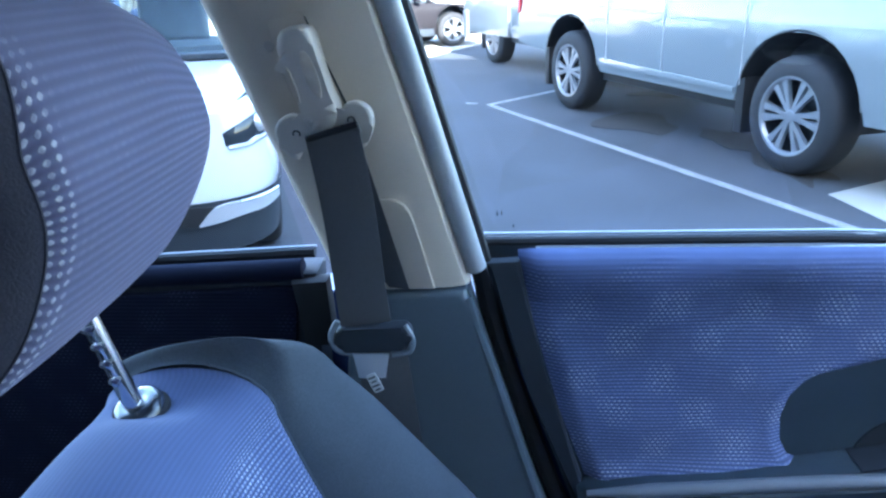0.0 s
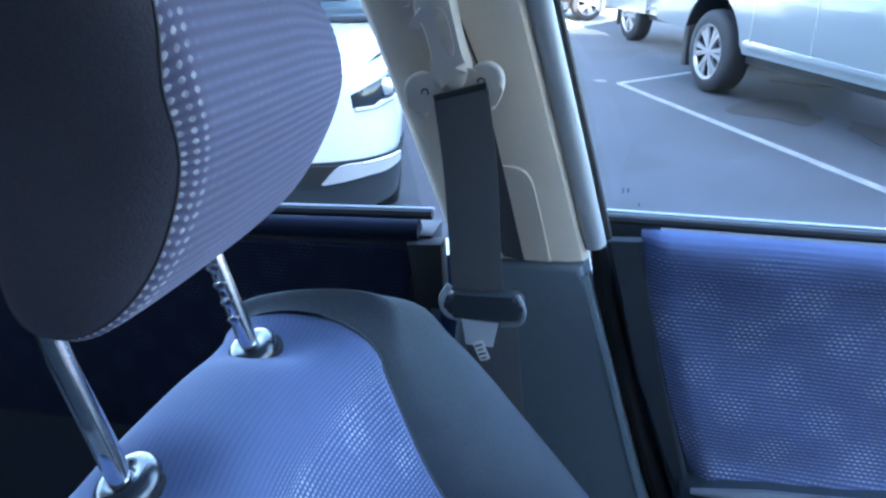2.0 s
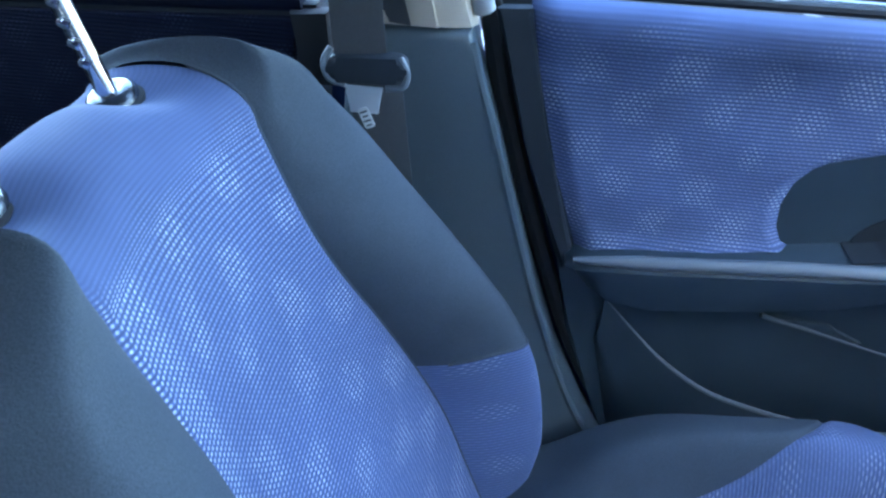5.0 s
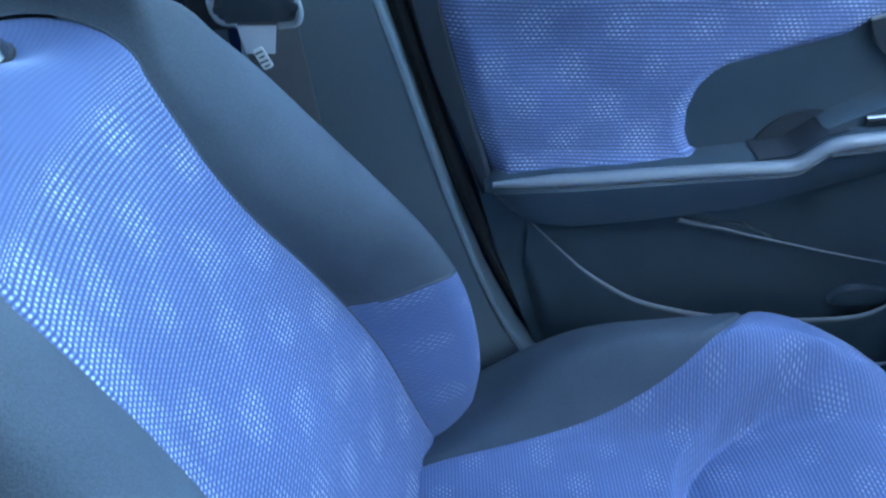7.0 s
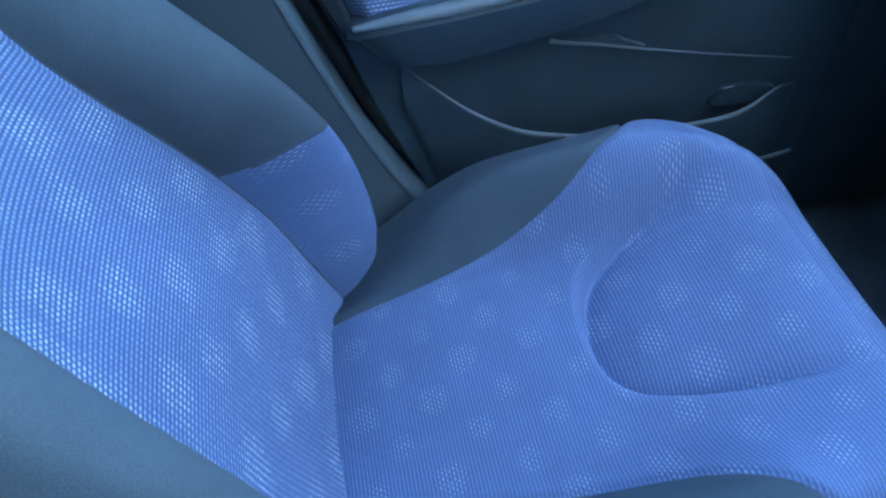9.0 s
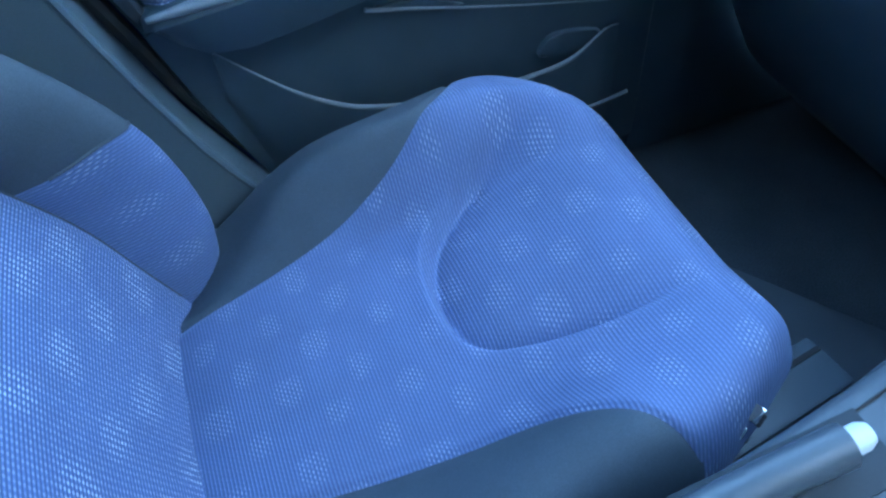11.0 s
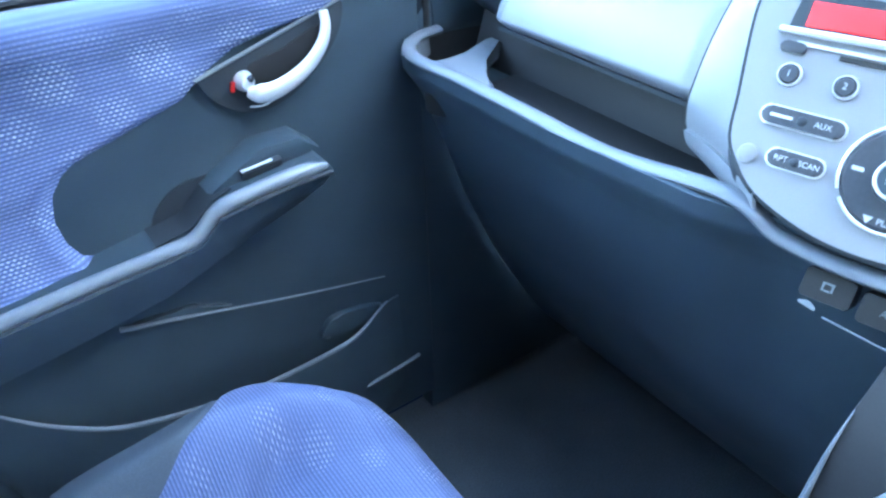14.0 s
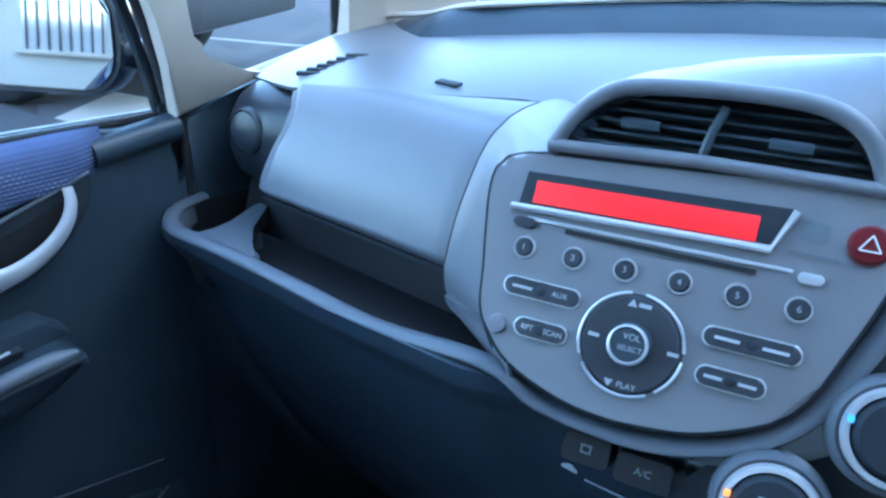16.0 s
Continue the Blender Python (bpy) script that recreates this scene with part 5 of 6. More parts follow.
part("rubber_edge", tube_bm(smooth_path([(0.806, 0.756, 1.022), (0.803, 0.753, 1.05), (0.790, 0.746, 1.09), (0.772, 0.736, 1.15), (0.72, 0.70, 1.27)], 4), 0.013, 10), RUBBER, apil)
part("window_channel", tube_bm(smooth_path([(0.790, 0.768, 1.03), (0.776, 0.762, 1.09), (0.755, 0.75, 1.15), (0.70, 0.715, 1.27)], 4), 0.0065, 8), PLASTIC_DARK, apil)
part("windscreen_post", prism_bm([(1.050, 1.03), (1.047, 1.125), (1.032, 1.195), (1.10, 1.190), (1.20, 1.152), (1.36, 1.086), (1.40, 1.03)], lambda a, b, h: (a, 0.775 - 0.22 * (b - 1.03) - h, b), 0.022, 0.006, 3), BEIGE_LIGHT, apil, "grey trim of the windscreen post")
part("quarter_post", tube_bm([(1.056, 0.775, 1.03), (1.055, 0.775, 1.07), (1.048, 0.765, 1.14), (1.03, 0.73, 1.20)], 0.006, 8), RUBBER, apil)

# ---- radio ----
RU = Vector((0.231, -0.973, 0.0))
_t = radians(28)
RV = Vector((math.sin(_t) * 0.973, math.sin(_t) * 0.231, math.cos(_t)))
RN = RU.cross(RV) * (1 if RU.cross(RV).x < 0 else -1)
R0 = Vector((0.782, 0.287, 1.028))


def on_radio(a, b, h):
    return R0 + RU * a + RV * b + RN * h


def radio_matrix(a, b, h=0.0, turn=0.0):
    m = Matrix((RU, RV, RN)).transposed().to_4x4()
    return Matrix.Translation(on_radio(a, b, h)) @ m @ pose(0, 0, 0, 0, 0, turn)


radio = thing("car_radio", "grey car radio panel with red display, round dial and buttons", "car radio", at=R0)
radio.matrix_world = pose(0, 0, 0)
face = curve2([(-0.0274, 0.0574), (-0.012, 0.0635), (0.05, 0.067), (0.13, 0.072), (0.19, 0.075), (0.218, 0.072), (0.224, 0.050), (0.216, 0.015), (0.203, -0.022), (0.184, -0.0636), (0.141, -0.088), (0.108, -0.0957), (0.0754, -0.098), (0.0435, -0.094), (0.0075, -0.081), (-0.0116, -0.064), (-0.0217, -0.048), (-0.0262, -0.0205), (-0.0311, 0.007), (-0.0348, 0.033), (-0.0337, 0.048)], 4, True)
part("face", prism_bm(face, lambda a, b, h: on_radio(a, b, h - 0.012), 0.012, 0.004, 3), RADIO, radio, "satin grey face plate")
part("face_gap", prism_bm([(a * 1.025 - 0.0025, b * 1.03) for a, b in face], lambda a, b, h: on_radio(a, b, h - 0.016), 0.012, 0.003), PLASTIC_DARK, radio)
display = part("display_well", prism_bm([(-0.012, 0.026), (0.150, 0.0315), (0.160, 0.0575), (-0.010, 0.0510)], lambda a, b, h: on_radio(a, b, h), 0.0012, 0.0004), PLASTIC_DARK, radio, "black window round the display")
part("display", prism_bm([(-0.002, 0.030), (0.1425, 0.0335), (0.1425, 0.0495), (-0.002, 0.0455)], lambda a, b, h: on_radio(a, b, h + 0.0014), 0.0008, 0.0002), DISPLAY, display, "glowing red display")
part("display_ledge", tube_bm([on_radio(-0.016, 0.025, 0.003), on_radio(0.152, 0.0305, 0.003), on_radio(0.162, 0.056, 0.003)], 0.0026, 8), SILVER, display, "silver ledge under the display")


def lettering(name, text, a, b, size, parent, mat=WHITE_MARK, h=0.002, turn=0.0):
    cu = bpy.data.curves.new(name, "FONT")
    cu.body, cu.size, cu.align_x, cu.align_y, cu.extrude = text, size, "CENTER", "CENTER", 0.0002
    ob = new("tmp_text", cu)
    me = bpy.data.meshes.new_from_object(ob.evaluated_get(bpy.context.evaluated_depsgraph_get()))
    bpy.data.objects.remove(ob)
    me.materials.clear()
    me.materials.append(mat)
    me.transform(radio_matrix(a, b, h, turn))
    o = new(name, me)
    o.parent = parent
    return o


for k in range(6):
    a = 0.0345 * k + 0.0005 * k
    knob = part("preset_button", lathe_bm([(0, 0.0045), (0.0052, 0.004), (0.0062, 0.0025), (0.0062, 0)], radio_matrix(a, -0.0015), 24), BUTTON, radio, "dark round preset button")
    part("button_ring", lathe_bm([(0.0064, 0.0), (0.0066, 0.003), (0.0075, 0.003), (0.0080, 0.0)], radio_matrix(a, -0.0015), 28), SILVER, knob, "silver ring")
    lettering("number", str(k + 1), a, -0.0015, 0.006, knob, h=0.0046)
for a, b, w, lbl, tx in ((0.0189, -0.0285, 0.053, "dark pill-shaped button pair", ("", "AUX")), (0.0243, -0.0545, 0.036, "dark pill-shaped button pair", ("RPT", "SCAN")), (0.1542, -0.0293, 0.056, "dark pill-shaped button pair", ("", "")), (0.1472, -0.0540, 0.040, "dark pill-shaped button pair", ("", ""))):
    pill = part("pill_button", prism_bm(rounded(w, 0.0115, 0.0056), lambda p, q, h: on_radio(a + p, b + q, h), 0.0035, 0.0015), BUTTON, radio, lbl)
    part("pill_ring", prism_bm(rounded(w + 0.0022, 0.0137, 0.0066), lambda p, q, h: on_radio(a + p, b + q, h), 0.0018, 0.0006), SILVER, pill, "silver surround")
    for sgn, txt in zip((-1, 1), tx):
        if txt:
            lettering("caption", txt, a + sgn * w * 0.25, b, 0.0052, pill, h=0.0036)
        else:
            part("caption_bar", box_bm((w * 0.27, 0.002, 0.0005), radio_matrix(a + sgn * w * 0.25, b, 0.0037)), WHITE_MARK, pill)
    part("divider", lathe_bm([(0, 0.0008), (0.0028, 0.0005), (0.0034, 0)], radio_matrix(a, b, 0.0034), 14), PLASTIC_DARK, pill)
dial = part("dial", lathe_bm([(0, 0.004), (0.018, 0.004), (0.030, 0.0045), (0.0325, 0.002), (0.033, 0)], radio_matrix(0.0842, -0.0477), 48), BUTTON, radio, "dark round volume dial")
for a0, a1 in ((100, 205), (215, 300), (310, 355), (5, 85)):
    part("dial_ring", tube_bm([radio_matrix(0.0842, -0.0477) @ Vector((0.0335 * math.cos(radians(w)), 0.0335 * math.sin(radians(w)), 0.003)) for w in np.linspace(a0, a1, 16)], 0.0012, 6, 1.0, (0.3, 0.5, 0.9)), SILVER, dial, "silver ring of the dial")
knob = part("dial_knob", lathe_bm([(0, 0.014), (0.0105, 0.014), (0.0125, 0.012), (0.0145, 0.004), (0.0150, 0.003)], radio_matrix(0.0842, -0.0477), 40), PLASTIC, dial)
part("knob_ring", lathe_bm([(0.0108, 0.0138), (0.0115, 0.0155), (0.0128, 0.0150), (0.0132, 0.0120)], radio_matrix(0.0842, -0.0477), 40), SILVER, knob, "silver knob edge")
lettering("caption", "VOL", 0.086, -0.0425, 0.0058, knob, h=0.0145)
lettering("caption", "SELECT", 0.086, -0.0500, 0.0048, knob, h=0.0145)
lettering("caption", "PLAY", 0.088, -0.0745, 0.0055, dial, h=0.0047)
part("arrow_mark", prism_bm([(-0.003, 0.002), (0.003, 0.002), (0, -0.003)], lambda p, q, h: on_radio(0.0765 + p, -0.0745 + q, 0.0046 + h), 0.0004), WHITE_MARK, dial)
part("arrow_mark", prism_bm([(-0.003, -0.002), (0.003, -0.002), (0, 0.003)], lambda p, q, h: on_radio(0.0805 + p, -0.0215 + q, 0.0046 + h), 0.0004), WHITE_MARK, dial)
part("track_mark", box_bm((0.007, 0.0025, 0.0005), radio_matrix(0.0605, -0.047, 0.0047)), WHITE_MARK, dial)
part("track_mark", box_bm((0.007, 0.0025, 0.0005), radio_matrix(0.1115, -0.047, 0.0047)), WHITE_MARK, dial)
part("folder_mark", box_bm((0.008, 0.0028, 0.0005), radio_matrix(0.0885, -0.0215, 0.0047)), WHITE_MARK, dial)
part("disc_slot", box_bm((0.122, 0.0032, 0.002), radio_matrix(0.086, 0.015, 0.0005, 0.0)), RUBBER, radio, "black disc slot")
part("slot_ledge", box_bm((0.170, 0.0024, 0.002), radio_matrix(0.082, 0.0195, 0.0008, 0.4), 0.0006), SILVER, radio)
part("eject_button", prism_bm(rounded(0.016, 0.007, 0.003), lambda p, q, h: on_radio(-0.004 + p, 0.0155 + q, h), 0.003, 0.001), BUTTON, radio)
part("small_button", prism_bm(rounded(0.0145, 0.0066, 0.0031), lambda p, q, h: on_radio(0.1775 + p, 0.018 + q, h), 0.003, 0.001), SILVER, radio, "pale oval button")
part("air_bag_lamp", prism_bm(rounded(0.016, 0.012, 0.002), lambda p, q, h: on_radio(0.174 + p, 0.046 + q, h), 0.0006, 0.0002), SATIN, radio)
part("logo_bar", box_bm((0.028, 0.0022, 0.0006), radio_matrix(0.176, 0.0315, 0.0006)), SATIN, radio)
part("side_key", lathe_bm([(0, 0.004), (0.006, 0.003), (0.007, 0)], radio_matrix(-0.0065, -0.0575), 18), RADIO, radio)
hazard = part("hazard_button", lathe_bm([(0, 0.006), (0.0098, 0.0055), (0.0118, 0.003), (0.0122, 0)], radio_matrix(0.2035, 0.044), 36), RED_BUTTON, radio, "dark red hazard button")
tri = [(-0.0058, -0.0038), (0.0058, -0.0038), (0, 0.0058)]
for (p0, q0), (p1, q1) in zip(tri, tri[1:] + tri[:1]):
    part("triangle_bar", tube_bm([radio_matrix(0.2035, 0.044) @ Vector((p0, q0, 0.0062)), radio_matrix(0.2035, 0.044) @ Vector((p1, q1, 0.0062))], 0.0006, 6, 1.0, (0.3, 0.5, 0.9)), TAG, hazard, "white triangle")

# bezel under the radio, a bright lip that sweeps round it
lip3 = [(-0.0128, -0.0875), (0.030, -0.1036), (0.0714, -0.1086), (0.109, -0.108), (0.143, -0.0994), (0.1676, -0.0886), (0.187, -0.073), (0.2016, -0.053), (0.2118, -0.029), (0.222, -0.005), (0.233, 0.03), (0.236, 0.06)]
rim_path = [Vector((a, b, shelf_z + 0.003)) for a, b in outer] + [on_radio(a, b, -0.014) for a, b in lip3]
part("shelf_rim", tube_bm(smooth_path(rim_path, 5), 0.0085, 14, 0.6, (0, 0, 1)), DASH, dash, "grey rounded rim of the shelf sweeping under the radio")
part("radio_surround", prism_bm(curve2([(-0.034, 0.055), (0.05, 0.085), (0.2, 0.095), (0.30, 0.09), (0.30, -0.02), (0.225, -0.02), (0.19, -0.072), (0.127, -0.105), (0.09, -0.110), (0.05, -0.106), (0.010, -0.094), (-0.024, -0.066), (-0.036, 0.0)], 4, True), lambda a, b, h: on_radio(a, b, h - 0.06), 0.040, 0.006), PLASTIC_DARK, dash, "dark body round the radio")

# smooth block between lid and radio, carrying on the lid's roll up to the vents
CHEEK_R = [(0.0075, -0.081), (-0.0116, -0.064), (-0.0217, -0.0482), (-0.0262, -0.0205), (-0.0311, 0.0072), (-0.0348, 0.0333), (-0.0334, 0.0481), (-0.0274, 0.0574), (-0.012, 0.0655), (0.004, 0.0715)]
CHEEK_EDGE = smooth_path([on_radio(a, b, -0.005) for a, b in CHEEK_R] + [Vector((0.872, 0.318, 1.094)), Vector((0.937, 0.343, 1.0875))], 6)


def cheek_point(a, b):
    """a: lid gap to radio, b: foot to top seam."""
    x, z = profile(1 + 11 * b)
    k = min(b * 66, 65.999)
    i = int(k)
    right = CHEEK_EDGE[i].lerp(CHEEK_EDGE[i + 1], k - i)
    left = Vector((x, GAP_Y - 0.0022, z))
    ease = a * a * (1.6 - 0.6 * a)
    p = left.lerp(right, a)
    p.x = left.x + (right.x - left.x) * (0.45 * a + 0.55 * ease)
    p.z += 0.004 * math.sin(math.pi * a) * step(0.5, 0.8, b)
    return p


part("centre_cheek", sheet_with_thickness(grid_bm(cheek_point, 16, 66), 0.004), DASH_LIGHT, dash, "pale grey panel beside the radio", flat_angle=70)


def cheek_foot(a, b):
    low = Vector((0.820, 0.371, 0.925)).lerp(on_radio(0.016, -0.098, -0.014), a)
    return cheek_point(a, 0.0).lerp(low, b) + Vector((-0.6, 0, -0.3)) * (0.004 * math.sin(math.pi * b))


part("cheek_foot", sheet_with_thickness(grid_bm(cheek_foot, 12, 10), 0.003), DASH_LIGHT, dash, "pale rounded foot of the panel", flat_angle=60)
part("lid_gap", tube_bm([(profile(1.2 + 10.6 * k / 40)[0] + 0.0016, GAP_Y - 0.0011, profile(1.2 + 10.6 * k / 40)[1] - 0.0005) for k in range(41)], 0.0013, 6), RUBBER, dash, "dark gap beside the lid")

# centre vents above the radio
vent = thing("air_vents", "twin dark centre air vents in a pale rounded hood", "air vent", at=on_radio(0.12, 0.12, 0))
vent.matrix_world = pose(0, 0, 0)
hood = [(0.003, 0.072), (0.0085, 0.085), (0.021, 0.101), (0.037, 0.1125), (0.058, 0.118), (0.108, 0.1215), (0.155, 0.1205), (0.179, 0.1135), (0.193, 0.102), (0.202, 0.087), (0.206, 0.075)]
HOOD_PATH = smooth_path([on_radio(a, b, 0.010 * step(0.075, 0.12, b)) for a, b in hood], 6)
part("hood_rim", tube_bm(HOOD_PATH, 0.0058, 12), DASH_LIGHT, vent, "pale rounded hood edge")
HOOD_CREST = smooth_path([(0.890, 0.325, 1.085), (0.895, 0.318, 1.092), (0.902, 0.300, 1.108), (0.909, 0.283, 1.121), (0.912, 0.262, 1.133), (0.913, 0.21, 1.149), (0.914, 0.15, 1.160), (0.915, 0.125, 1.164), (0.915, 0.10, 1.166), (0.915, 0.05, 1.166), (0.915, 0.0, 1.165)], 6)


def hood_skin(a, b):
    """From the rim back to the crest, then down behind it."""
    k = min(int(round(a * 60)), len(HOOD_PATH) - 1)
    rim, top = HOOD_PATH[k] + Vector((0.001, 0, 0.0045)), HOOD_CREST[k]
    if b <= 0.7:
        t = b / 0.7
        return rim.lerp(top, t) + Vector((0, 0, 0.003 * math.sin(math.pi * t)))
    t = (b - 0.7) / 0.3
    return top + Vector((0.14 * t, 0, -(top.z - 1.085) * t * t))


part("hood_top", sheet_with_thickness(grid_bm(hood_skin, 60, 20), 0.003), DASH_LIGHT, vent, "pale hood rising back towards the windscreen", flat_angle=70)
part("sill", tube_bm([on_radio(0.000, 0.0715, 0.002), on_radio(0.10, 0.0765, 0.003), on_radio(0.206, 0.077, 0.002)], 0.0046, 10), DASH_LIGHT, vent)
part("well", prism_bm([(0.005, 0.073)] + hood[1:-1] + [(0.205, 0.076)], lambda a, b, h: on_radio(a, b, h - 0.05), 0.008), PLASTIC_DARK, vent, "dark duct")
for k in range(5):
    b = 0.0815 + 0.0080 * k
    w0 = interp(b, [(q, p) for p, q in hood[:5]]) + 0.005
    w1 = interp(b, [(q, p) for p, q in reversed(hood[7:])]) - 0.005
    part("slat", box_bm((w1 - w0, 0.0020, 0.014), radio_matrix((w0 + w1) / 2, b, -0.012, 0.6), 0.0007), PLASTIC, vent, "dark horizontal slat")
for a in (0.057, 0.150):
    part("tab", box_bm((0.026, 0.0075, 0.010), radio_matrix(a, 0.0955, -0.005), 0.002), PLASTIC, vent)
part("divider", tube_bm(smooth_path([on_radio(0.100, 0.078, 0.001), on_radio(0.103, 0.096, 0.002), on_radio(0.108, 0.113, 0.001)], 4), 0.0032, 8), PLASTIC, vent, "charcoal upright divider")

# heater controls below
heater = thing("heater_controls", "heater control buttons and silver-ringed knobs below the radio", "heater controls", at=on_radio(0.1, -0.15, 0))
heater.matrix_world = pose(0, 0, 0)
part("backplate", prism_bm(curve2([(0.125, -0.122), (0.16, -0.115), (0.21, -0.085), (0.26, -0.05), (0.30, -0.05), (0.30, -0.19), (0.14, -0.19), (0.125, -0.16)], 3, True), lambda a, b, h: on_radio(a, b, h - 0.055), 0.030, 0.006), PLASTIC_DARK, heater, "black backplate")
for a, b, r, spot in ((0.185, -0.122, 0.033, ORANGE), (0.238, -0.060, 0.033, BLUE_MARK)):
    kb = part("knob", lathe_bm([(0, 0.016), (0.020, 0.016), (0.023, 0.012), (0.024, -0.012)], radio_matrix(a, b), 40), PLASTIC_DARK, heater, "dark rotary knob")
    part("knob_ring", lathe_bm([(0.0235, 0.006), (0.0245, 0.0125), (0.0275, 0.0125), (0.029, 0.006)], radio_matrix(a, b), 44), SILVER, kb, "silver knob ring")
    part("knob_collar", lathe_bm([(0.029, 0.004), (0.031, 0.005), (0.034, 0.001), (0.0355, -0.014)], radio_matrix(a, b), 44), DASH, kb, "grey collar")
    part("pointer", box_bm((0.004, 0.004, 0.002), radio_matrix(a - 0.0252, b + 0.005, 0.0120)), spot, kb, "small glowing pointer")
for k, (da, db) in enumerate(((-0.006, 0.008), (0.006, 0.009), (0.012, 0.0), (-0.012, -0.004), (0.0, -0.012))):
    part("airflow_mark", box_bm((0.005, 0.003, 0.0005), radio_matrix(0.185 + da, -0.122 + db, 0.0163, 20 * k)), WHITE_MARK, heater)
for a, b, w in ((0.070, -0.1255, 0.032), (0.109, -0.1285, 0.036)):
    bt = part("push_button", prism_bm(rounded(w, 0.020, 0.002), lambda p, q, h: on_radio(a + p, b + q, h - 0.055), 0.040, 0.002), RUBBER, heater, "black square button")
    if w > 0.034:
        lettering("caption", "A/C", a, b, 0.0068, bt, SATIN, h=-0.0145)
    else:
        for dx, dy, bw, bh in ((0, 0.003, 0.008, 0.0012), (-0.003, 0, 0.0012, 0.005), (0.003, 0, 0.0012, 0.005), (0, -0.002, 0.004, 0.0012)):
            part("button_mark", box_bm((bw, bh, 0.0006), radio_matrix(a + dx, b + dy, -0.0146)), SATIN, bt)
part("slider_line", box_bm((0.044, 0.0010, 0.0008), radio_matrix(0.096, -0.1465, -0.012, -6)), SATIN, heater)
part("car_mark", prism_bm([(-0.006, -0.0015), (0.006, -0.0015), (0.0055, 0.0005), (0.003, 0.001), (0.0015, 0.0025), (-0.002, 0.0025), (-0.0045, 0.0008), (-0.006, 0.0003)], lambda p, q, h: radio_matrix(0.0629, -0.1397, -0.012, -10) @ Vector((p, q, h)), 0.0006), SATIN, heater, "small pale car symbol")
part("car_mark", prism_bm([(-0.006, -0.0015), (0.006, -0.0015), (0.0055, 0.0005), (0.003, 0.001), (0.0015, 0.0025), (-0.002, 0.0025), (-0.0045, 0.0008), (-0.006, 0.0003)], lambda p, q, h: radio_matrix(0.127, -0.152, -0.012, -10) @ Vector((p, q, h)), 0.0006), SATIN, heater)
# ---- outside: door mirror ----
mirror = thing("door_mirror", "dark blue door mirror with wide convex glass", "door mirror", at=(0.88, 0.98, 1.0))
mirror.matrix_world = pose(0, 0, 0)
MM = Matrix.Translation((0.792, 1.03, 1.076)) @ Matrix(((0.512, 0.09933, -0.85322), (-0.85899, 0.05921, -0.50856), (0.0, 0.99329, 0.11564))).to_4x4()
part("housing", loft_bm([[MM @ Vector((a * k, b * k, d)) for a, b in rounded(0.226, 0.146, 0.055, 6)] for k, d in ((0.97, 0.004), (1.0, 0.0), (1.0, -0.03), (0.86, -0.07), (0.5, -0.10))]), BLACK_PAINT, mirror)
part("glass", prism_bm(rounded(0.204, 0.130, 0.045, 6), lambda a, b, h: MM @ Vector((a, b, 0.005 + h)), 0.003, 0.001), MIRROR, mirror, "mirror glass")
part("foot", tube_bm([(0.90, 0.80, 1.010), (0.90, 0.90, 1.03), (0.87, 1.00, 1.06)], 0.020, 10), BLACK_PAINT, mirror)

# ---- ground ----
tagged(part("ground", prism_bm([(-400, -400), (400, -400), (400, 400), (-400, 400)], lambda a, b, h: (a, b, h - 0.2), 0.2), ASPHALT), "worn grey asphalt of a car park", "ground", kind="structure")
# apron edge follows the sun and shade boundary on the ground
tagged(part("pavement", prism_bm([(-40, 11.0), (-1.5, 12.5), (-1.02, 13.0), (0.1, 16.1), (1.5, 19.0), (40, 26.0), (60, 40), (-60, 40)], lambda a, b, h: (a, b, h), 0.02, 0.01), CONCRETE), "pale concrete apron beyond the bays, edged along the sunlight", "pavement", kind="structure")


def stripe(p, q, w):
    p, q = Vector((*p, 0)), Vector((*q, 0))
    d = (q - p).normalized()
    n = Vector((-d.y, d.x, 0)) * (w / 2)
    bm = bmesh.new()
    k = 24
    lo = [bm.verts.new(p.lerp(q, i / k) - n * (1 + 0.05 * math.sin(i * 2.3)) + Vector((0, 0, 0.004))) for i in range(k + 1)]
    hi = [bm.verts.new(p.lerp(q, i / k) + n * (1 + 0.06 * math.sin(i * 1.7)) + Vector((0, 0, 0.004))) for i in range(k + 1)]
    for i in range(k):
        bm.faces.new((lo[i], lo[i + 1], hi[i + 1], hi[i]))
    return tagged(part("bay_line", bm, LINE, smooth=False), "worn white painted parking bay line", "painted line", kind="structure")


stripe((0.16, 8.10), (2.45, 2.85), 0.085)
stripe((0.16, 8.10), (2.3, 10.7), 0.08)
stripe((-0.09, 8.24), (0.03, 8.19), 0.09)
stripe((4.0, 7.0), (6.2, 2.0), 0.10)
rnd = random.Random(5)
for cx, cy, sx, sy in ((2.30, 8.7, 0.60, 0.28), (1.55, 6.9, 0.42, 0.55), (2.15, 6.2, 0.30, 0.45), (2.25, 5.2, 0.25, 0.5)):
    ring = [(cx + sx * math.cos(w) * rnd.uniform(0.6, 1.2), cy + sy * math.sin(w) * rnd.uniform(0.6, 1.2)) for w in np.linspace(0, 2 * math.pi, 14)[:-1]]
    tagged(part("ground_stain", prism_bm(curve2(ring, 3, True), lambda a, b, h: (a, b, h), 0.003), BROWN_PATCH, smooth=False), "brownish dark patch on the asphalt", "stain", kind="structure")
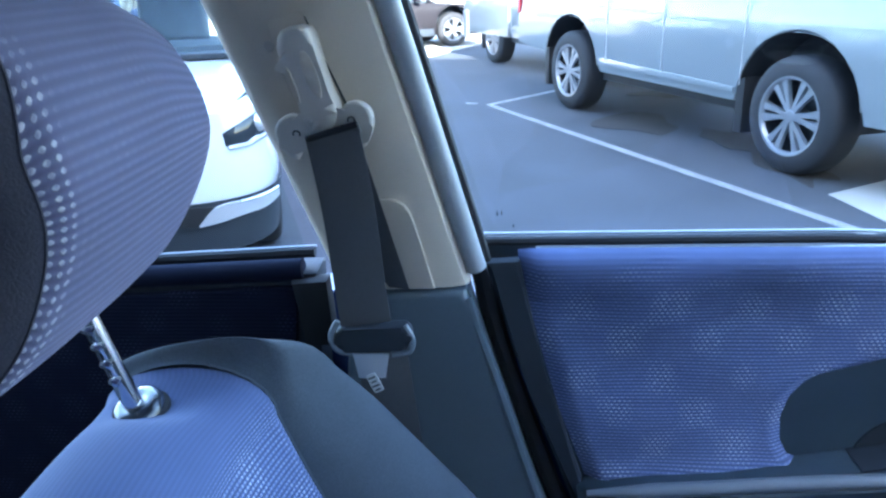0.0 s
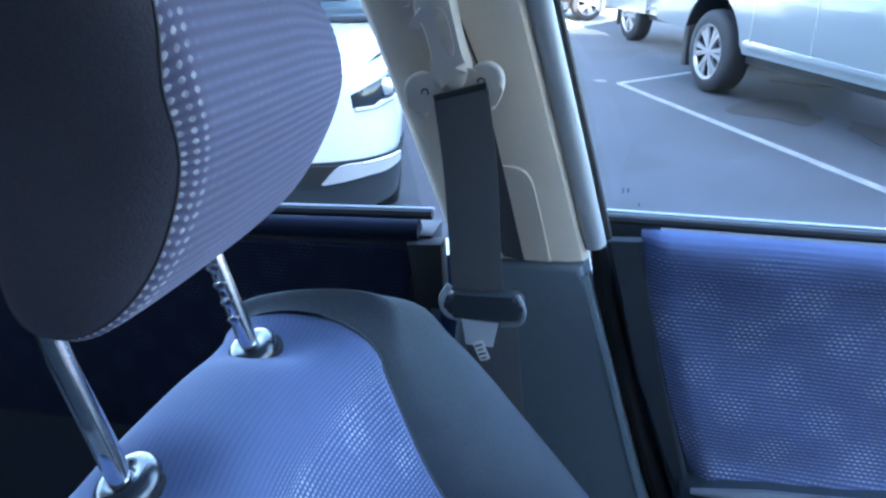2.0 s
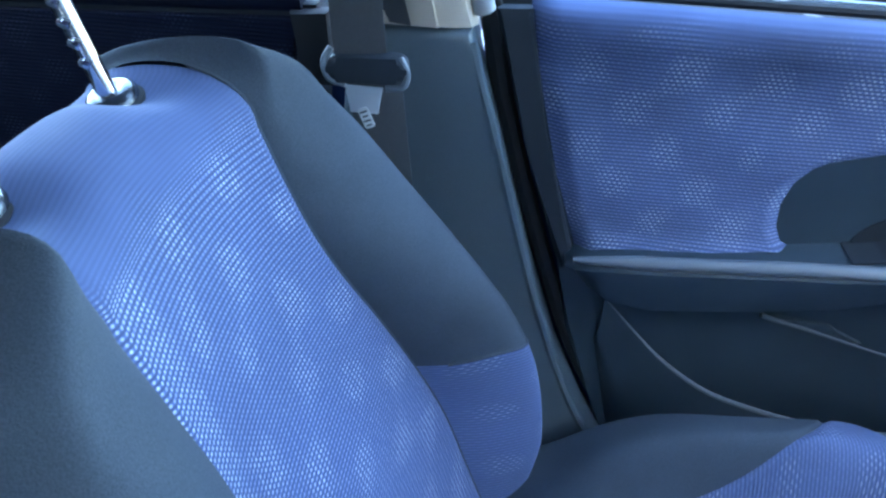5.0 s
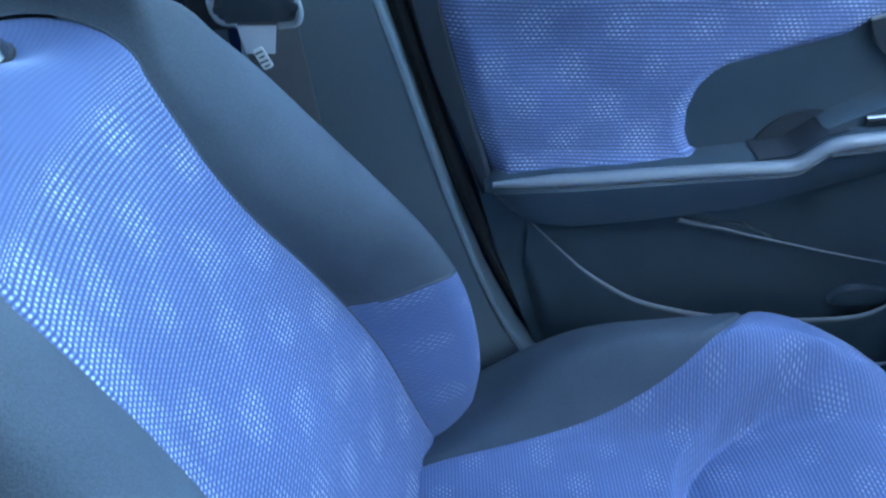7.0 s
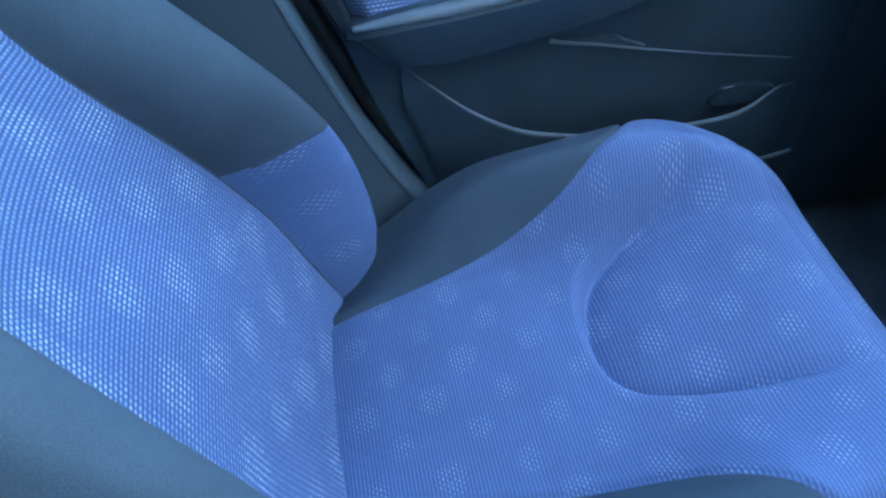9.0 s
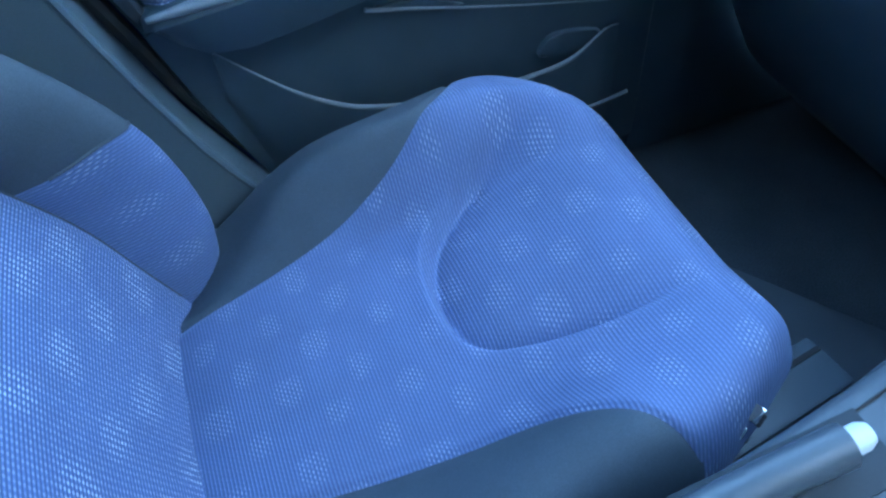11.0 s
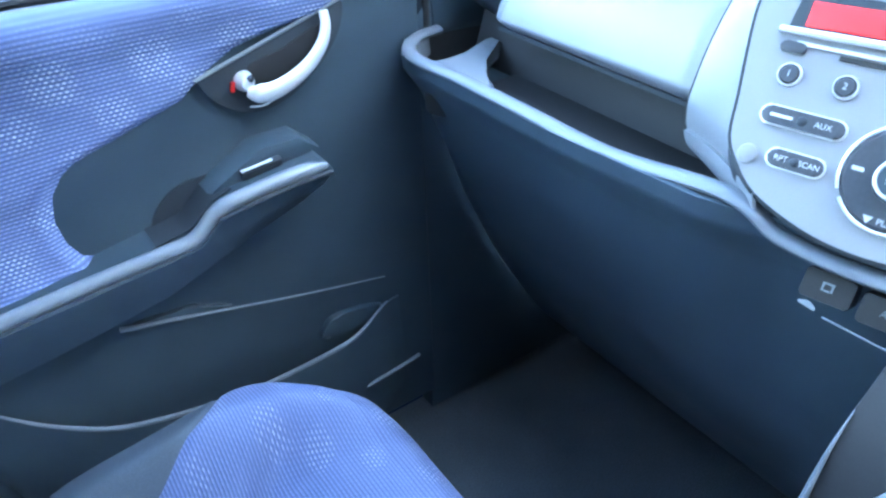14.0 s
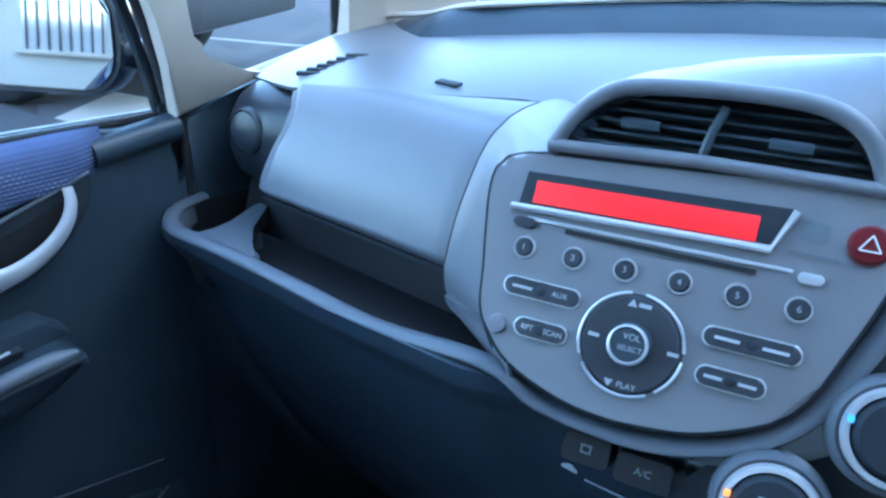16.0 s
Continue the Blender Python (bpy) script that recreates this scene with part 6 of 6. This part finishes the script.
# pale polygon painted where sun falls on the asphalt
tagged(part("concrete_patch", prism_bm([(2.19, 4.49), (2.75, 4.84), (2.9, 4.2), (2.26, 3.95)], lambda a, b, h: (a, b, h), 0.005, 0.002), CONCRETE), "patch of sunlight on the asphalt, painted pale", "patch", kind="structure")


# ---- vehicles ----
def wheel(parent, m, r, width, spokes):
    """m: pose with local z pointing out of the car's side."""
    w = part("wheel", lathe_bm([(r * 0.66, width * 0.5), (r * 0.72, width * 0.52), (r * 0.93, width * 0.46), (r * 0.985, width * 0.36), (r, width * 0.2), (r, -width * 0.3), (r * 0.96, -width * 0.45), (r * 0.6, -width * 0.5)], m, 48), TYRE, parent, "black tyre")
    part("rim", lathe_bm([(r * 0.665, width * 0.51), (r * 0.64, width * 0.46), (r * 0.62, width * 0.2), (r * 0.60, -width * 0.2), (0, -width * 0.25)], m, 40), PLASTIC_DARK, w)
    part("rim_edge", lathe_bm([(r * 0.60, width * 0.40), (r * 0.63, width * 0.50), (r * 0.67, width * 0.51), (r * 0.675, width * 0.45)], m, 40), ALLOY, w)
    for k in range(spokes):
        for d in (-10, 10):
            sm = m @ pose(0, 0, 0, 0, 0, 360 / spokes * k + d)
            part("spoke", loft_bm([[sm @ Vector((x, y * s, z + width * 0.42)) for y, z in ((-0.022, -0.02), (-0.017, 0.006), (0.017, 0.006), (0.022, -0.02))] for x, s in ((r * 0.10, 0.8), (r * 0.35, 0.9), (r * 0.62, 1.5))]), ALLOY, w)
    part("hub", lathe_bm([(0, width * 0.47), (r * 0.10, width * 0.46), (r * 0.14, width * 0.40), (r * 0.15, 0)], m, 20), ALLOY, w)
    return w


def arch(cx, r, z0, n=14):
    """Points of a wheel opening, from front to rear along the sill."""
    a0 = math.asin(max(-1, min(1, (z0 - 0.40) / r)))
    angs = np.linspace(a0, math.pi - a0, n)
    return [(cx + r * math.cos(a), 0.40 + r * math.sin(a)) for a in angs]


def body_shell(name, profile, half_w, tumble, mat, parent, mw, label="", nose=0.0):
    """Side profile (x, z) pulled across the width with rounded shoulders; tumble: rows of (z, inset)."""
    rings = []
    for f in (-1.0, -0.97, -0.90, -0.6, 0.0, 0.6, 0.90, 0.97, 1.0):
        ring = []
        for x, z in profile:
            inset = interp(z, tumble)
            edge = 0.0 if abs(f) < 0.95 else (0.012 if abs(f) < 0.99 else 0.030)
            zz = z - edge * step(0.85, 1.0, z)
            inset += nose * max(0, (x - 2.9) / 0.6) ** 2
            ring.append(mw @ Vector((x, f * (half_w - inset), zz)))
        rings.append(ring)
    bm = loft_bm(rings, caps=False)
    # flanks in upright columns, from the lower to the upper outline
    lo_x, hi_x = min(p[0] for p in profile), max(p[0] for p in profile)
    xs = sorted({round(min(max(p[0], lo_x + 0.002), hi_x - 0.002), 3) for p in profile} | {round(lo_x + 0.002 + (hi_x - lo_x - 0.004) * k / 40, 3) for k in range(41)})
    for sd in (-1, 1):
        cols = []
        for x in xs:
            cut = []
            for (x0, z0), (x1, z1) in zip(profile, profile[1:] + profile[:1]):
                if min(x0, x1) <= x <= max(x0, x1) and abs(x1 - x0) > 1e-6:
                    cut.append(z0 + (z1 - z0) * (x - x0) / (x1 - x0))
            zl, zh = min(cut), max(cut)
            zh -= 0.030 * step(0.85, 1.0, zh)
            col = []
            for k in range(9):
                z = zl + (zh - zl) * k / 8
                col.append(bm.verts.new(mw @ Vector((x, sd * (half_w - interp(z, tumble) - nose * max(0, (x - 2.9) / 0.6) ** 2), z))))
            cols.append(col)
        for p, q in zip(cols, cols[1:]):
            for k in range(8):
                bm.faces.new((p[k], q[k], q[k + 1], p[k + 1]))
    return part(name, bm, mat, parent, label, flat_angle=35)


def side_plate(name, outline, y, mat, parent, mw, thick=0.012, bevel=0.003, label="", lean=0.0):
    s = 1 if y > 0 else -1
    return part(name, prism_bm(outline, lambda a, b, h: mw @ Vector((a, y + s * h - s * lean * (b - 0.9), b)), thick, bevel), mat, parent, label)


def ute(mw, label, full=True):
    """Double-cab utility; x forward from the rear axle, z up."""
    u = thing("utility_truck", label, "utility truck", group="parked vehicles", at=mw.translation)
    u.matrix_world = pose(0, 0, 0)
    wb, hw = 3.0, 0.93
    low_f, low_r = arch(wb, 0.55, 0.50), arch(0, 0.55, 0.50)
    prof = [(4.05, 0.42), (wb + 0.56, 0.42)] + low_f + [(wb - 0.57, 0.42), (0.57, 0.44)] + low_r + [(-0.57, 0.55), (-1.20, 0.60), (-1.22, 1.24), (0.62, 1.28), (2.55, 1.24), (2.9, 1.25), (3.5, 1.20), (3.95, 1.06), (4.10, 0.80)]
    body_shell("body", prof, hw, [(0.4, 0.035), (0.62, 0.010), (0.85, 0.0), (1.0, 0.012), (1.28, 0.055)], WHITE_DIMMED, u, mw, "white painted body")
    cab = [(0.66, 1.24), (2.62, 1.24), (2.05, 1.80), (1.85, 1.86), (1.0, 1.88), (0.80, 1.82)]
    body_shell("cab", cab, hw - 0.05, [(1.2, 0.0), (1.88, 0.16)], WHITE_DIMMED, u, mw)
    for s in (-1, 1):
        if not full and s > 0:
            continue
        side_plate("side_window", [(0.86, 1.37), (1.52, 1.36), (1.50, 1.74), (1.0, 1.76)], s * (hw - 0.052), TINT, u, mw, 0.008, 0.002, lean=0.21)
        side_plate("side_window", [(1.60, 1.36), (2.36, 1.34), (1.98, 1.70), (1.58, 1.74)], s * (hw - 0.052), TINT, u, mw, 0.008, 0.002, lean=0.21)
        for x in (0.70, 1.56, 2.50):
            side_plate("door_gap", [(x, 0.54), (x + 0.004, 0.54), (x + 0.007, 1.20), (x + 0.004, 1.20)], s * (hw - 0.010), SEAL, u, mw, 0.0088, 0)
        side_plate("sill_crease", [(0.56, 0.50), (wb - 0.56, 0.475), (wb - 0.56, 0.52), (0.60, 0.57)], s * (hw - 0.022), WHITE_DIMMED, u, mw, 0.014, 0.010)
        side_plate("under_sill", [(0.56, 0.36), (wb - 0.56, 0.35), (wb - 0.56, 0.44), (0.56, 0.46)], s * (hw - 0.10), RUBBER, u, mw, 0.02, 0.004)
        for x in (0.86, 1.72):
            side_plate("door_handle", [(x, 1.185), (x + 0.17, 1.18), (x + 0.17, 1.205), (x, 1.21)], s * (hw - 0.02), SILVER, u, mw, 0.045, 0.01, "silver door handle")
        part("door_mirror", box_bm((0.16, 0.24, 0.20), mw @ pose(2.42, s * (hw + 0.11), 1.42), 0.05, 3), PLASTIC_DARK, u, "black door mirror")
        side_plate("tail_lamp", [(-1.215, 0.92), (-1.15, 0.93), (-1.16, 1.20), (-1.215, 1.20)], s * (hw - 0.03), TAIL, u, mw, 0.035, 0.01, "red tail lamp")
        for x in (0, wb):
            part("arch_lip", tube_bm([mw @ Vector((p, s * (hw - 0.014), q)) for p, q in arch(x, 0.550, 0.50, 20)], 0.005, 8, 1.0), WHITE_DIMMED, u)
            part("arch_liner", loft_bm([[mw @ Vector((x + (p - x) * k, s * (hw - 0.020 - d), 0.40 + (q - 0.40) * k)) for p, q in arch(x, 0.538, 0.36, 20)] for d, k in ((0.0, 1.0), (0.34, 1.0), (0.35, 0.3))], caps=False, closed=False), RUBBER, u, "black wheel arch liner")
            wheel(u, mw @ pose(x, s * (hw - 0.125), 0.392, 90 if s < 0 else -90, 0, 0), 0.392, 0.25, 6)
            side_plate("mud_flap", [(x - 0.53, 0.20), (x - 0.45, 0.20), (x - 0.46, 0.60), (x - 0.54, 0.56)], s * (hw - 0.30), RUBBER, u, mw, 0.28, 0.006)
    if not full:
        side_plate("tray_side", [(-1.22, 0.44), (0.64, 0.44), (0.64, 1.22), (-1.22, 1.22)], -(hw - 0.01), WHITE_DIMMED, u, mw, 0.03, 0.012, "white drop side of the tray")
        side_plate("rear_guard", [(-1.225, 0.34), (-1.02, 0.34), (-1.02, 0.80), (-1.225, 0.80)], -(hw - 0.01), SATIN, u, mw, 0.05, 0.015, "grey rear guard")
    part("front_bumper", box_bm((0.12, 1.70, 0.22), mw @ pose(4.08, 0, 0.55), 0.04), PLASTIC_DARK, u)
    part("headlamp", box_bm((0.22, 0.30, 0.14), mw @ pose(3.92, -0.74, 0.92), 0.04), LAMP, u)
    part("headlamp", box_bm((0.22, 0.30, 0.14), mw @ pose(3.92, 0.74, 0.92), 0.04), LAMP, u)
    part("chassis", box_bm((3.6, 0.8, 0.16), mw @ pose(1.5, 0, 0.46), 0.02), PLASTIC_DARK, u)
    return u


def hatch(mw, label, paint, hw=0.90, tall=1.62, category="car", dark_low=True, bon=0.0):
    """Five-door car, x forward from the rear axle."""
    c = thing("parked_car", label, category, group="parked vehicles", at=mw.translation)
    c.matrix_world = pose(0, 0, 0)
    wb = 2.66
    bon = bon or tall * 0.62
    prof = [(3.42, 0.24), (wb + 0.40, 0.24)] + arch(wb, 0.40, 0.26, 12) + [(wb - 0.42, 0.22), (0.42, 0.22)] + arch(0, 0.40, 0.26, 12) + [(-0.45, 0.26), (-0.82, 0.34), (-0.88, 0.80), (-0.80, bon + 0.02), (1.95, bon), (2.35, bon - 0.02), (2.95, bon - 0.05), (3.30, bon - 0.11), (3.46, bon - 0.22), (3.50, 0.48)]
    body_shell("body", prof, hw, [(0.2, 0.05), (0.5, 0.012), (0.75, 0.0), (bon, 0.06)], paint, c, mw, "glossy painted body", nose=0.35)
    roof = [(-0.50, tall - 0.10), (1.42, tall - 0.07), (1.48, tall - 0.045), (1.15, tall), (-0.1, tall - 0.01), (-0.5, tall - 0.06)]
    body_shell("roof", roof, hw - 0.06, [(bon, 0.0), (tall, 0.20)], paint, c, mw)

    def nose_plan(x):
        cz = min(1.0, max(0.0, (x - 2.93) / 0.60)) ** (1 / 0.75)
        return (hw + 0.004) * (1 - cz * cz) ** 0.2

    def glass(name, pts, label=""):
        bm = bmesh.new()
        bm.faces.new([bm.verts.new(mw @ Vector(p)) for p in pts])
        sheet_with_thickness(bm, 0.005)
        ob = part(name, bm, GLASS, c, label, smooth=False)
        ob.visible_shadow = False

    wt, wl = hw - 0.24, hw - 0.09
    glass("windscreen", [(2.24, -wl, bon + 0.01), (2.30, 0, bon + 0.01), (2.24, wl, bon + 0.01), (1.46, wt, tall - 0.07), (1.52, 0, tall - 0.06), (1.46, -wt, tall - 0.07)], "clear windscreen")
    glass("rear_window", [(-0.74, -wl, bon + 0.02), (-0.74, wl, bon + 0.02), (-0.50, wt, tall - 0.09), (-0.50, -wt, tall - 0.09)])
    part("scuttle", box_bm((0.16, 2 * wl, 0.03), mw @ pose(2.24, 0, bon + 0.005), 0.01), PLASTIC_DARK, c)
    part("dashboard", box_bm((0.50, 2 * wl, 0.10), mw @ pose(1.85, 0, bon + 0.0), 0.03), PLASTIC_DARK, c, "dark dashboard top")
    part("interior", box_bm((2.6, 2 * wl - 0.06, 0.06), mw @ pose(0.6, 0, bon - 0.02), 0.01), PLASTIC_DARK, c)
    for yy in (-0.37, 0.37):
        st = part("front_seat", box_bm((0.14, 0.46, 0.34), mw @ pose(0.85, yy, bon + 0.15, 0, -16, 0), 0.05, 3), PLASTIC, c, "dark front seat back")
        part("seat_headrest", box_bm((0.10, 0.27, 0.17), mw @ pose(0.76, yy, bon + 0.40, 0, -16, 0), 0.045, 3), PLASTIC, st)
    for s in (-1, 1):
        glass("side_window", [(0.75, s * wl, bon), (2.10, s * wl, bon), (1.45, s * wt, tall - 0.08), (0.78, s * wt, tall - 0.07)])
        glass("side_window", [(-0.55, s * wl, bon), (0.68, s * wl, bon), (0.70, s * wt, tall - 0.07), (-0.3, s * wt, tall - 0.08)])
        part("front_pillar", tube_bm([mw @ Vector(p) for p in ((2.22, s * (wl + 0.01), bon), (1.85, s * (wl - 0.07), (bon + tall) / 2 - 0.02), (1.46, s * (wt + 0.01), tall - 0.06))], 0.035, 8), paint, c)
        part("middle_pillar", tube_bm([mw @ Vector(p) for p in ((0.71, s * (wl + 0.004), bon), (0.74, s * (wt + 0.004), tall - 0.06))], 0.035, 8), PLASTIC_DARK, c)
        part("rear_pillar", tube_bm([mw @ Vector(p) for p in ((-0.66, s * (wl + 0.004), bon), (-0.45, s * (wt + 0.004), tall - 0.06))], 0.10, 8, 0.5), paint, c)
        side_plate("sill_cladding", [(0.42, 0.22), (wb - 0.42, 0.22), (wb - 0.44, 0.36), (0.46, 0.38)], s * (hw - 0.03), PLASTIC_DARK, c, mw, 0.03, 0.008)
        for x in (0.70, 1.75):
            side_plate("door_gap", [(x, 0.30), (x + 0.006, 0.30), (x + 0.007, bon), (x, bon)], s * (hw - 0.003), RUBBER, c, mw, 0.005, 0)
        part("mirror", box_bm((0.12, 0.20, 0.14), mw @ pose(1.86, s * (hw + 0.06), bon + 0.09), 0.04, 3), paint, c)
        lamp_rows = [(2.98, 0.100, 0.112), (3.08, 0.106, 0.165), (3.20, 0.118, 0.212), (3.32, 0.138, 0.240), (3.42, 0.168, 0.258), (3.47, 0.200, 0.258)]

        def flank(x, out):
            return s * (nose_plan(x) - 0.012 + out)
        lamp = part("headlamp", loft_bm([[mw @ Vector(q) for q in ((x, flank(x, 0.006), bon - a), (x, flank(x, 0.030), bon - (a + b) / 2), (x, flank(x, 0.012), bon - b), (x, flank(x, -0.05), bon - (a + b) / 2))] for x, a, b in lamp_rows]), TINT, c, "dark headlamp with bright lens")
        part("lens", lathe_bm([(0, 0.020), (0.022, 0.015), (0.036, 0.0), (0.040, -0.03)], mw @ Matrix.Translation((3.34, flank(3.34, 0.020), bon - 0.188)) @ pose(0, 0, 0, -90 * s, 0, 0), 20), LAMP, lamp)
        part("lower_chrome", tube_bm([mw @ Vector((x, flank(x, 0.018), bon - b - 0.006)) for x, a, b in lamp_rows], 0.010, 8), LAMP, lamp)
        for x in (0, wb):
            part("arch_liner", loft_bm([[mw @ Vector((x + (p - x) * k, s * (hw - 0.03 - d), 0.34 + (q - 0.34) * k)) for p, q in arch(x, 0.40, 0.24, 14)] for d, k in ((0.0, 1.0), (0.25, 1.0), (0.26, 0.2))], caps=False, closed=False), PLASTIC_DARK, c)
            wheel(c, mw @ pose(x, s * (hw - 0.11), 0.33, 90 if s < 0 else -90, 0, 0), 0.33, 0.21, 5)
    # smooth nose skin wrapped round the front corners
    def nose_point(a, b):
        w = (a - 0.5) * math.pi
        z = 0.42 + (bon - 0.12 - 0.42) * min(1, b / 0.8)
        fat = 1 - 0.035 * ((z - 0.60) / 0.3) ** 2
        draw = 1 - 0.35 * max(0, b - 0.8) / 0.2
        cz = max(0.0, math.cos(w))
        x = 2.93 + 0.60 * cz ** 0.75 * fat * (1 - 0.5 * max(0, b - 0.8) / 0.2)
        y = math.copysign((hw + 0.004) * abs(math.sin(w)) ** 0.4, w) * fat * draw
        return mw @ Vector((x, y, z + 0.05 * max(0, b - 0.8) / 0.2))
    part("nose_skin", grid_bm(nose_point, 48, 15), paint, c, "rounded painted bumper skin", flat_angle=60)
    part("lower_bumper", grid_bm(lambda a, b: mw @ Vector((2.93 + (0.615 - 0.06 * b) * max(0.0, math.cos((a - 0.5) * math.pi)) ** 0.75, math.copysign((hw + 0.010 - 0.03 * b) * abs(math.sin((a - 0.5) * math.pi)) ** 0.4, a - 0.5), 0.46 - 0.24 * b)), 48, 6), PLASTIC_DARK if dark_low else paint, c, "black lower bumper", flat_angle=60)
    if dark_low:
        def skirt(y, z, out):
            b = (0.46 - z) / 0.24
            sw = min(1.0, abs(y) / (hw + 0.010 - 0.03 * b)) ** 2.5
            return mw @ Vector((2.93 + (0.615 - 0.06 * b) * max(0.0, 1 - sw * sw) ** 0.375 + out, y + math.copysign(out * sw, y), z))

        def patch(name, rows, s, mat, out, lbl=""):
            path = smooth_path([Vector(r) for r in rows], 6)
            part(name, sheet_with_thickness(grid_bm(lambda a, b: skirt(s * path[int(round(a * (len(path) - 1)))][0], path[int(round(a * (len(path) - 1)))][1] + (path[int(round(a * (len(path) - 1)))][2] - path[int(round(a * (len(path) - 1)))][1]) * b, out), len(path) - 1, 6), 0.006), mat, c, lbl, flat_angle=60)

        for s in (-1, 1):
            patch("intake", [(0.30, 0.39, 0.425), (0.42, 0.375, 0.446), (0.53, 0.362, 0.448), (0.60, 0.392, 0.440)], s, RUBBER, 0.008, "black corner intake")
            patch("corner_blade", [(0.535, 0.358, 0.366), (0.61, 0.366, 0.440), (0.72, 0.382, 0.448), (0.80, 0.384, 0.450), (0.865, 0.40, 0.448)], s, SILVER, 0.012, "pale blade at the bumper corner")
            part("bright_edge", tube_bm([skirt(s * y, 0.446, 0.022) for y in (0.70, 0.74, 0.78, 0.82, 0.855)], 0.006, 8), LAMP, c)
    part("grille", box_bm((0.05, 1.05, 0.16), mw @ pose(3.475, 0, bon - 0.40), 0.02), PLASTIC_DARK, c)
    plate = part("number_plate", box_bm((0.02, 0.26, 0.10), mw @ pose(3.545, 0.23, 0.445), 0.004), PLASTIC_DARK, c)
    for k in range(5):
        part("plate_bar", box_bm((0.006, 0.030, 0.05), mw @ pose(3.556, 0.13 + 0.05 * k, 0.445)), WHITE_MARK, plate)
    return c


U1 = Vector((0.96, 7.78, 0))
U2 = Vector((2.09, 5.0, 0))
ax = (U2 - U1).normalized()
heading = math.degrees(math.atan2(ax.y, ax.x))
off = Vector((-ax.y, ax.x, 0)) * 0.93
UM = Matrix.Translation(U1 + off) @ pose(0, 0, 0, 0, 0, heading)
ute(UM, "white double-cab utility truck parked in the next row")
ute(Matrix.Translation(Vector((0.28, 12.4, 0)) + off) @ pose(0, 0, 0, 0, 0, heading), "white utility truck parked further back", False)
hatch(Matrix.Translation((-2.70, 6.03, 0)) @ pose(0, 0, 0, 0, 0, -72), "white car with black lower bumper parked nose-in", WHITE_LIT, tall=1.40, bon=0.93)
hatch(Matrix.Translation((-4.32, 4.55, 0)) @ pose(0, 0, 0, 0, 0, -72), "low red car parked beside the white one", RED_PAINT, hw=0.84, tall=1.24, bon=0.88)
hatch(Matrix.Translation((-3.23, 15.16, 0.02)) @ pose(0, 0, 0, 0, 0, 25), "dark car parked across the pale apron", DULL_PAINT, tall=1.42, dark_low=False, bon=0.86)
hatch(Matrix.Translation((-4.6, 9.3, 0)) @ pose(0, 0, 0, 0, 0, -80), "dark blue car parked in the row behind", NAVY_PAINT, tall=1.5, dark_low=False)

# unseen tall building on the driver's side, added to shade bays and bounce light
tower = thing("office_building", "unseen tall pale building added to shade the bays", "building", at=(0, -14, 0))
tower.matrix_world = pose(0, 0, 0)
part("wall", box_bm((70, 10, 11.7), pose(0, -14.5, 5.85), 0.1), TOWER_WALL, tower)
part("parapet", box_bm((70.6, 10.6, 0.4), pose(0, -14.5, 11.9), 0.05), CONCRETE, tower)
for kx in range(12):
    for kz in range(2):
        wd = part("window", box_bm((2.6, 0.10, 1.9), pose(-31 + 5.6 * kx, -9.47, 2.2 + 4.0 * kz), 0.02), TINT, tower)
        part("sill", box_bm((2.9, 0.20, 0.10), pose(-31 + 5.6 * kx, -9.42, 1.2 + 4.0 * kz), 0.02), CONCRETE, wd)

# building across the car park
shop = thing("shop_building", "long pale rendered building with a row of windows", "building", at=(0, 34, 0))
shop.matrix_world = pose(0, 0, 0)
part("wall", box_bm((70, 6, 5.0), pose(-6, 36, 2.5), 0.05), WALL_PAINT, shop)
part("roof", box_bm((71, 7, 0.4), pose(-6, 36, 5.2), 0.05), SATIN, shop)
for k in range(14):
    wdw = part("window", box_bm((2.6, 0.12, 1.6), pose(-38 + 4.8 * k, 32.98, 1.7), 0.03), TINT, shop)
    part("frame", box_bm((2.8, 0.10, 0.12), pose(-38 + 4.8 * k, 32.95, 0.86), 0.02), WHITE_DIMMED, wdw)

# low white building behind the car, with a barred window
annex = thing("annex_building", "low white rendered building with a barred window", "building", at=(-16, 5, 0))
annex.matrix_world = pose(0, 0, 0)
part("wall", box_bm((2.0, 13.0, 3.4), pose(-17.0, 3.0, 1.7), 0.04), ANNEX_WALL, annex, "white rendered wall")
# pale lens material stands for sky reflected in the pane
awin = part("window", box_bm((0.06, 1.6, 1.5), pose(-15.99, 2.22, 2.0), 0.01), LAMP, annex, "window pane behind the bars, pale for its sky reflection")
for k in range(8):
    part("bar", box_bm((0.05, 0.045, 1.5), pose(-15.93, 1.50 + 0.205 * k, 2.0), 0.01), PLASTIC_DARK, awin)
part("sill", box_bm((0.20, 1.8, 0.10), pose(-15.95, 2.22, 1.2), 0.02), CONCRETE, awin)
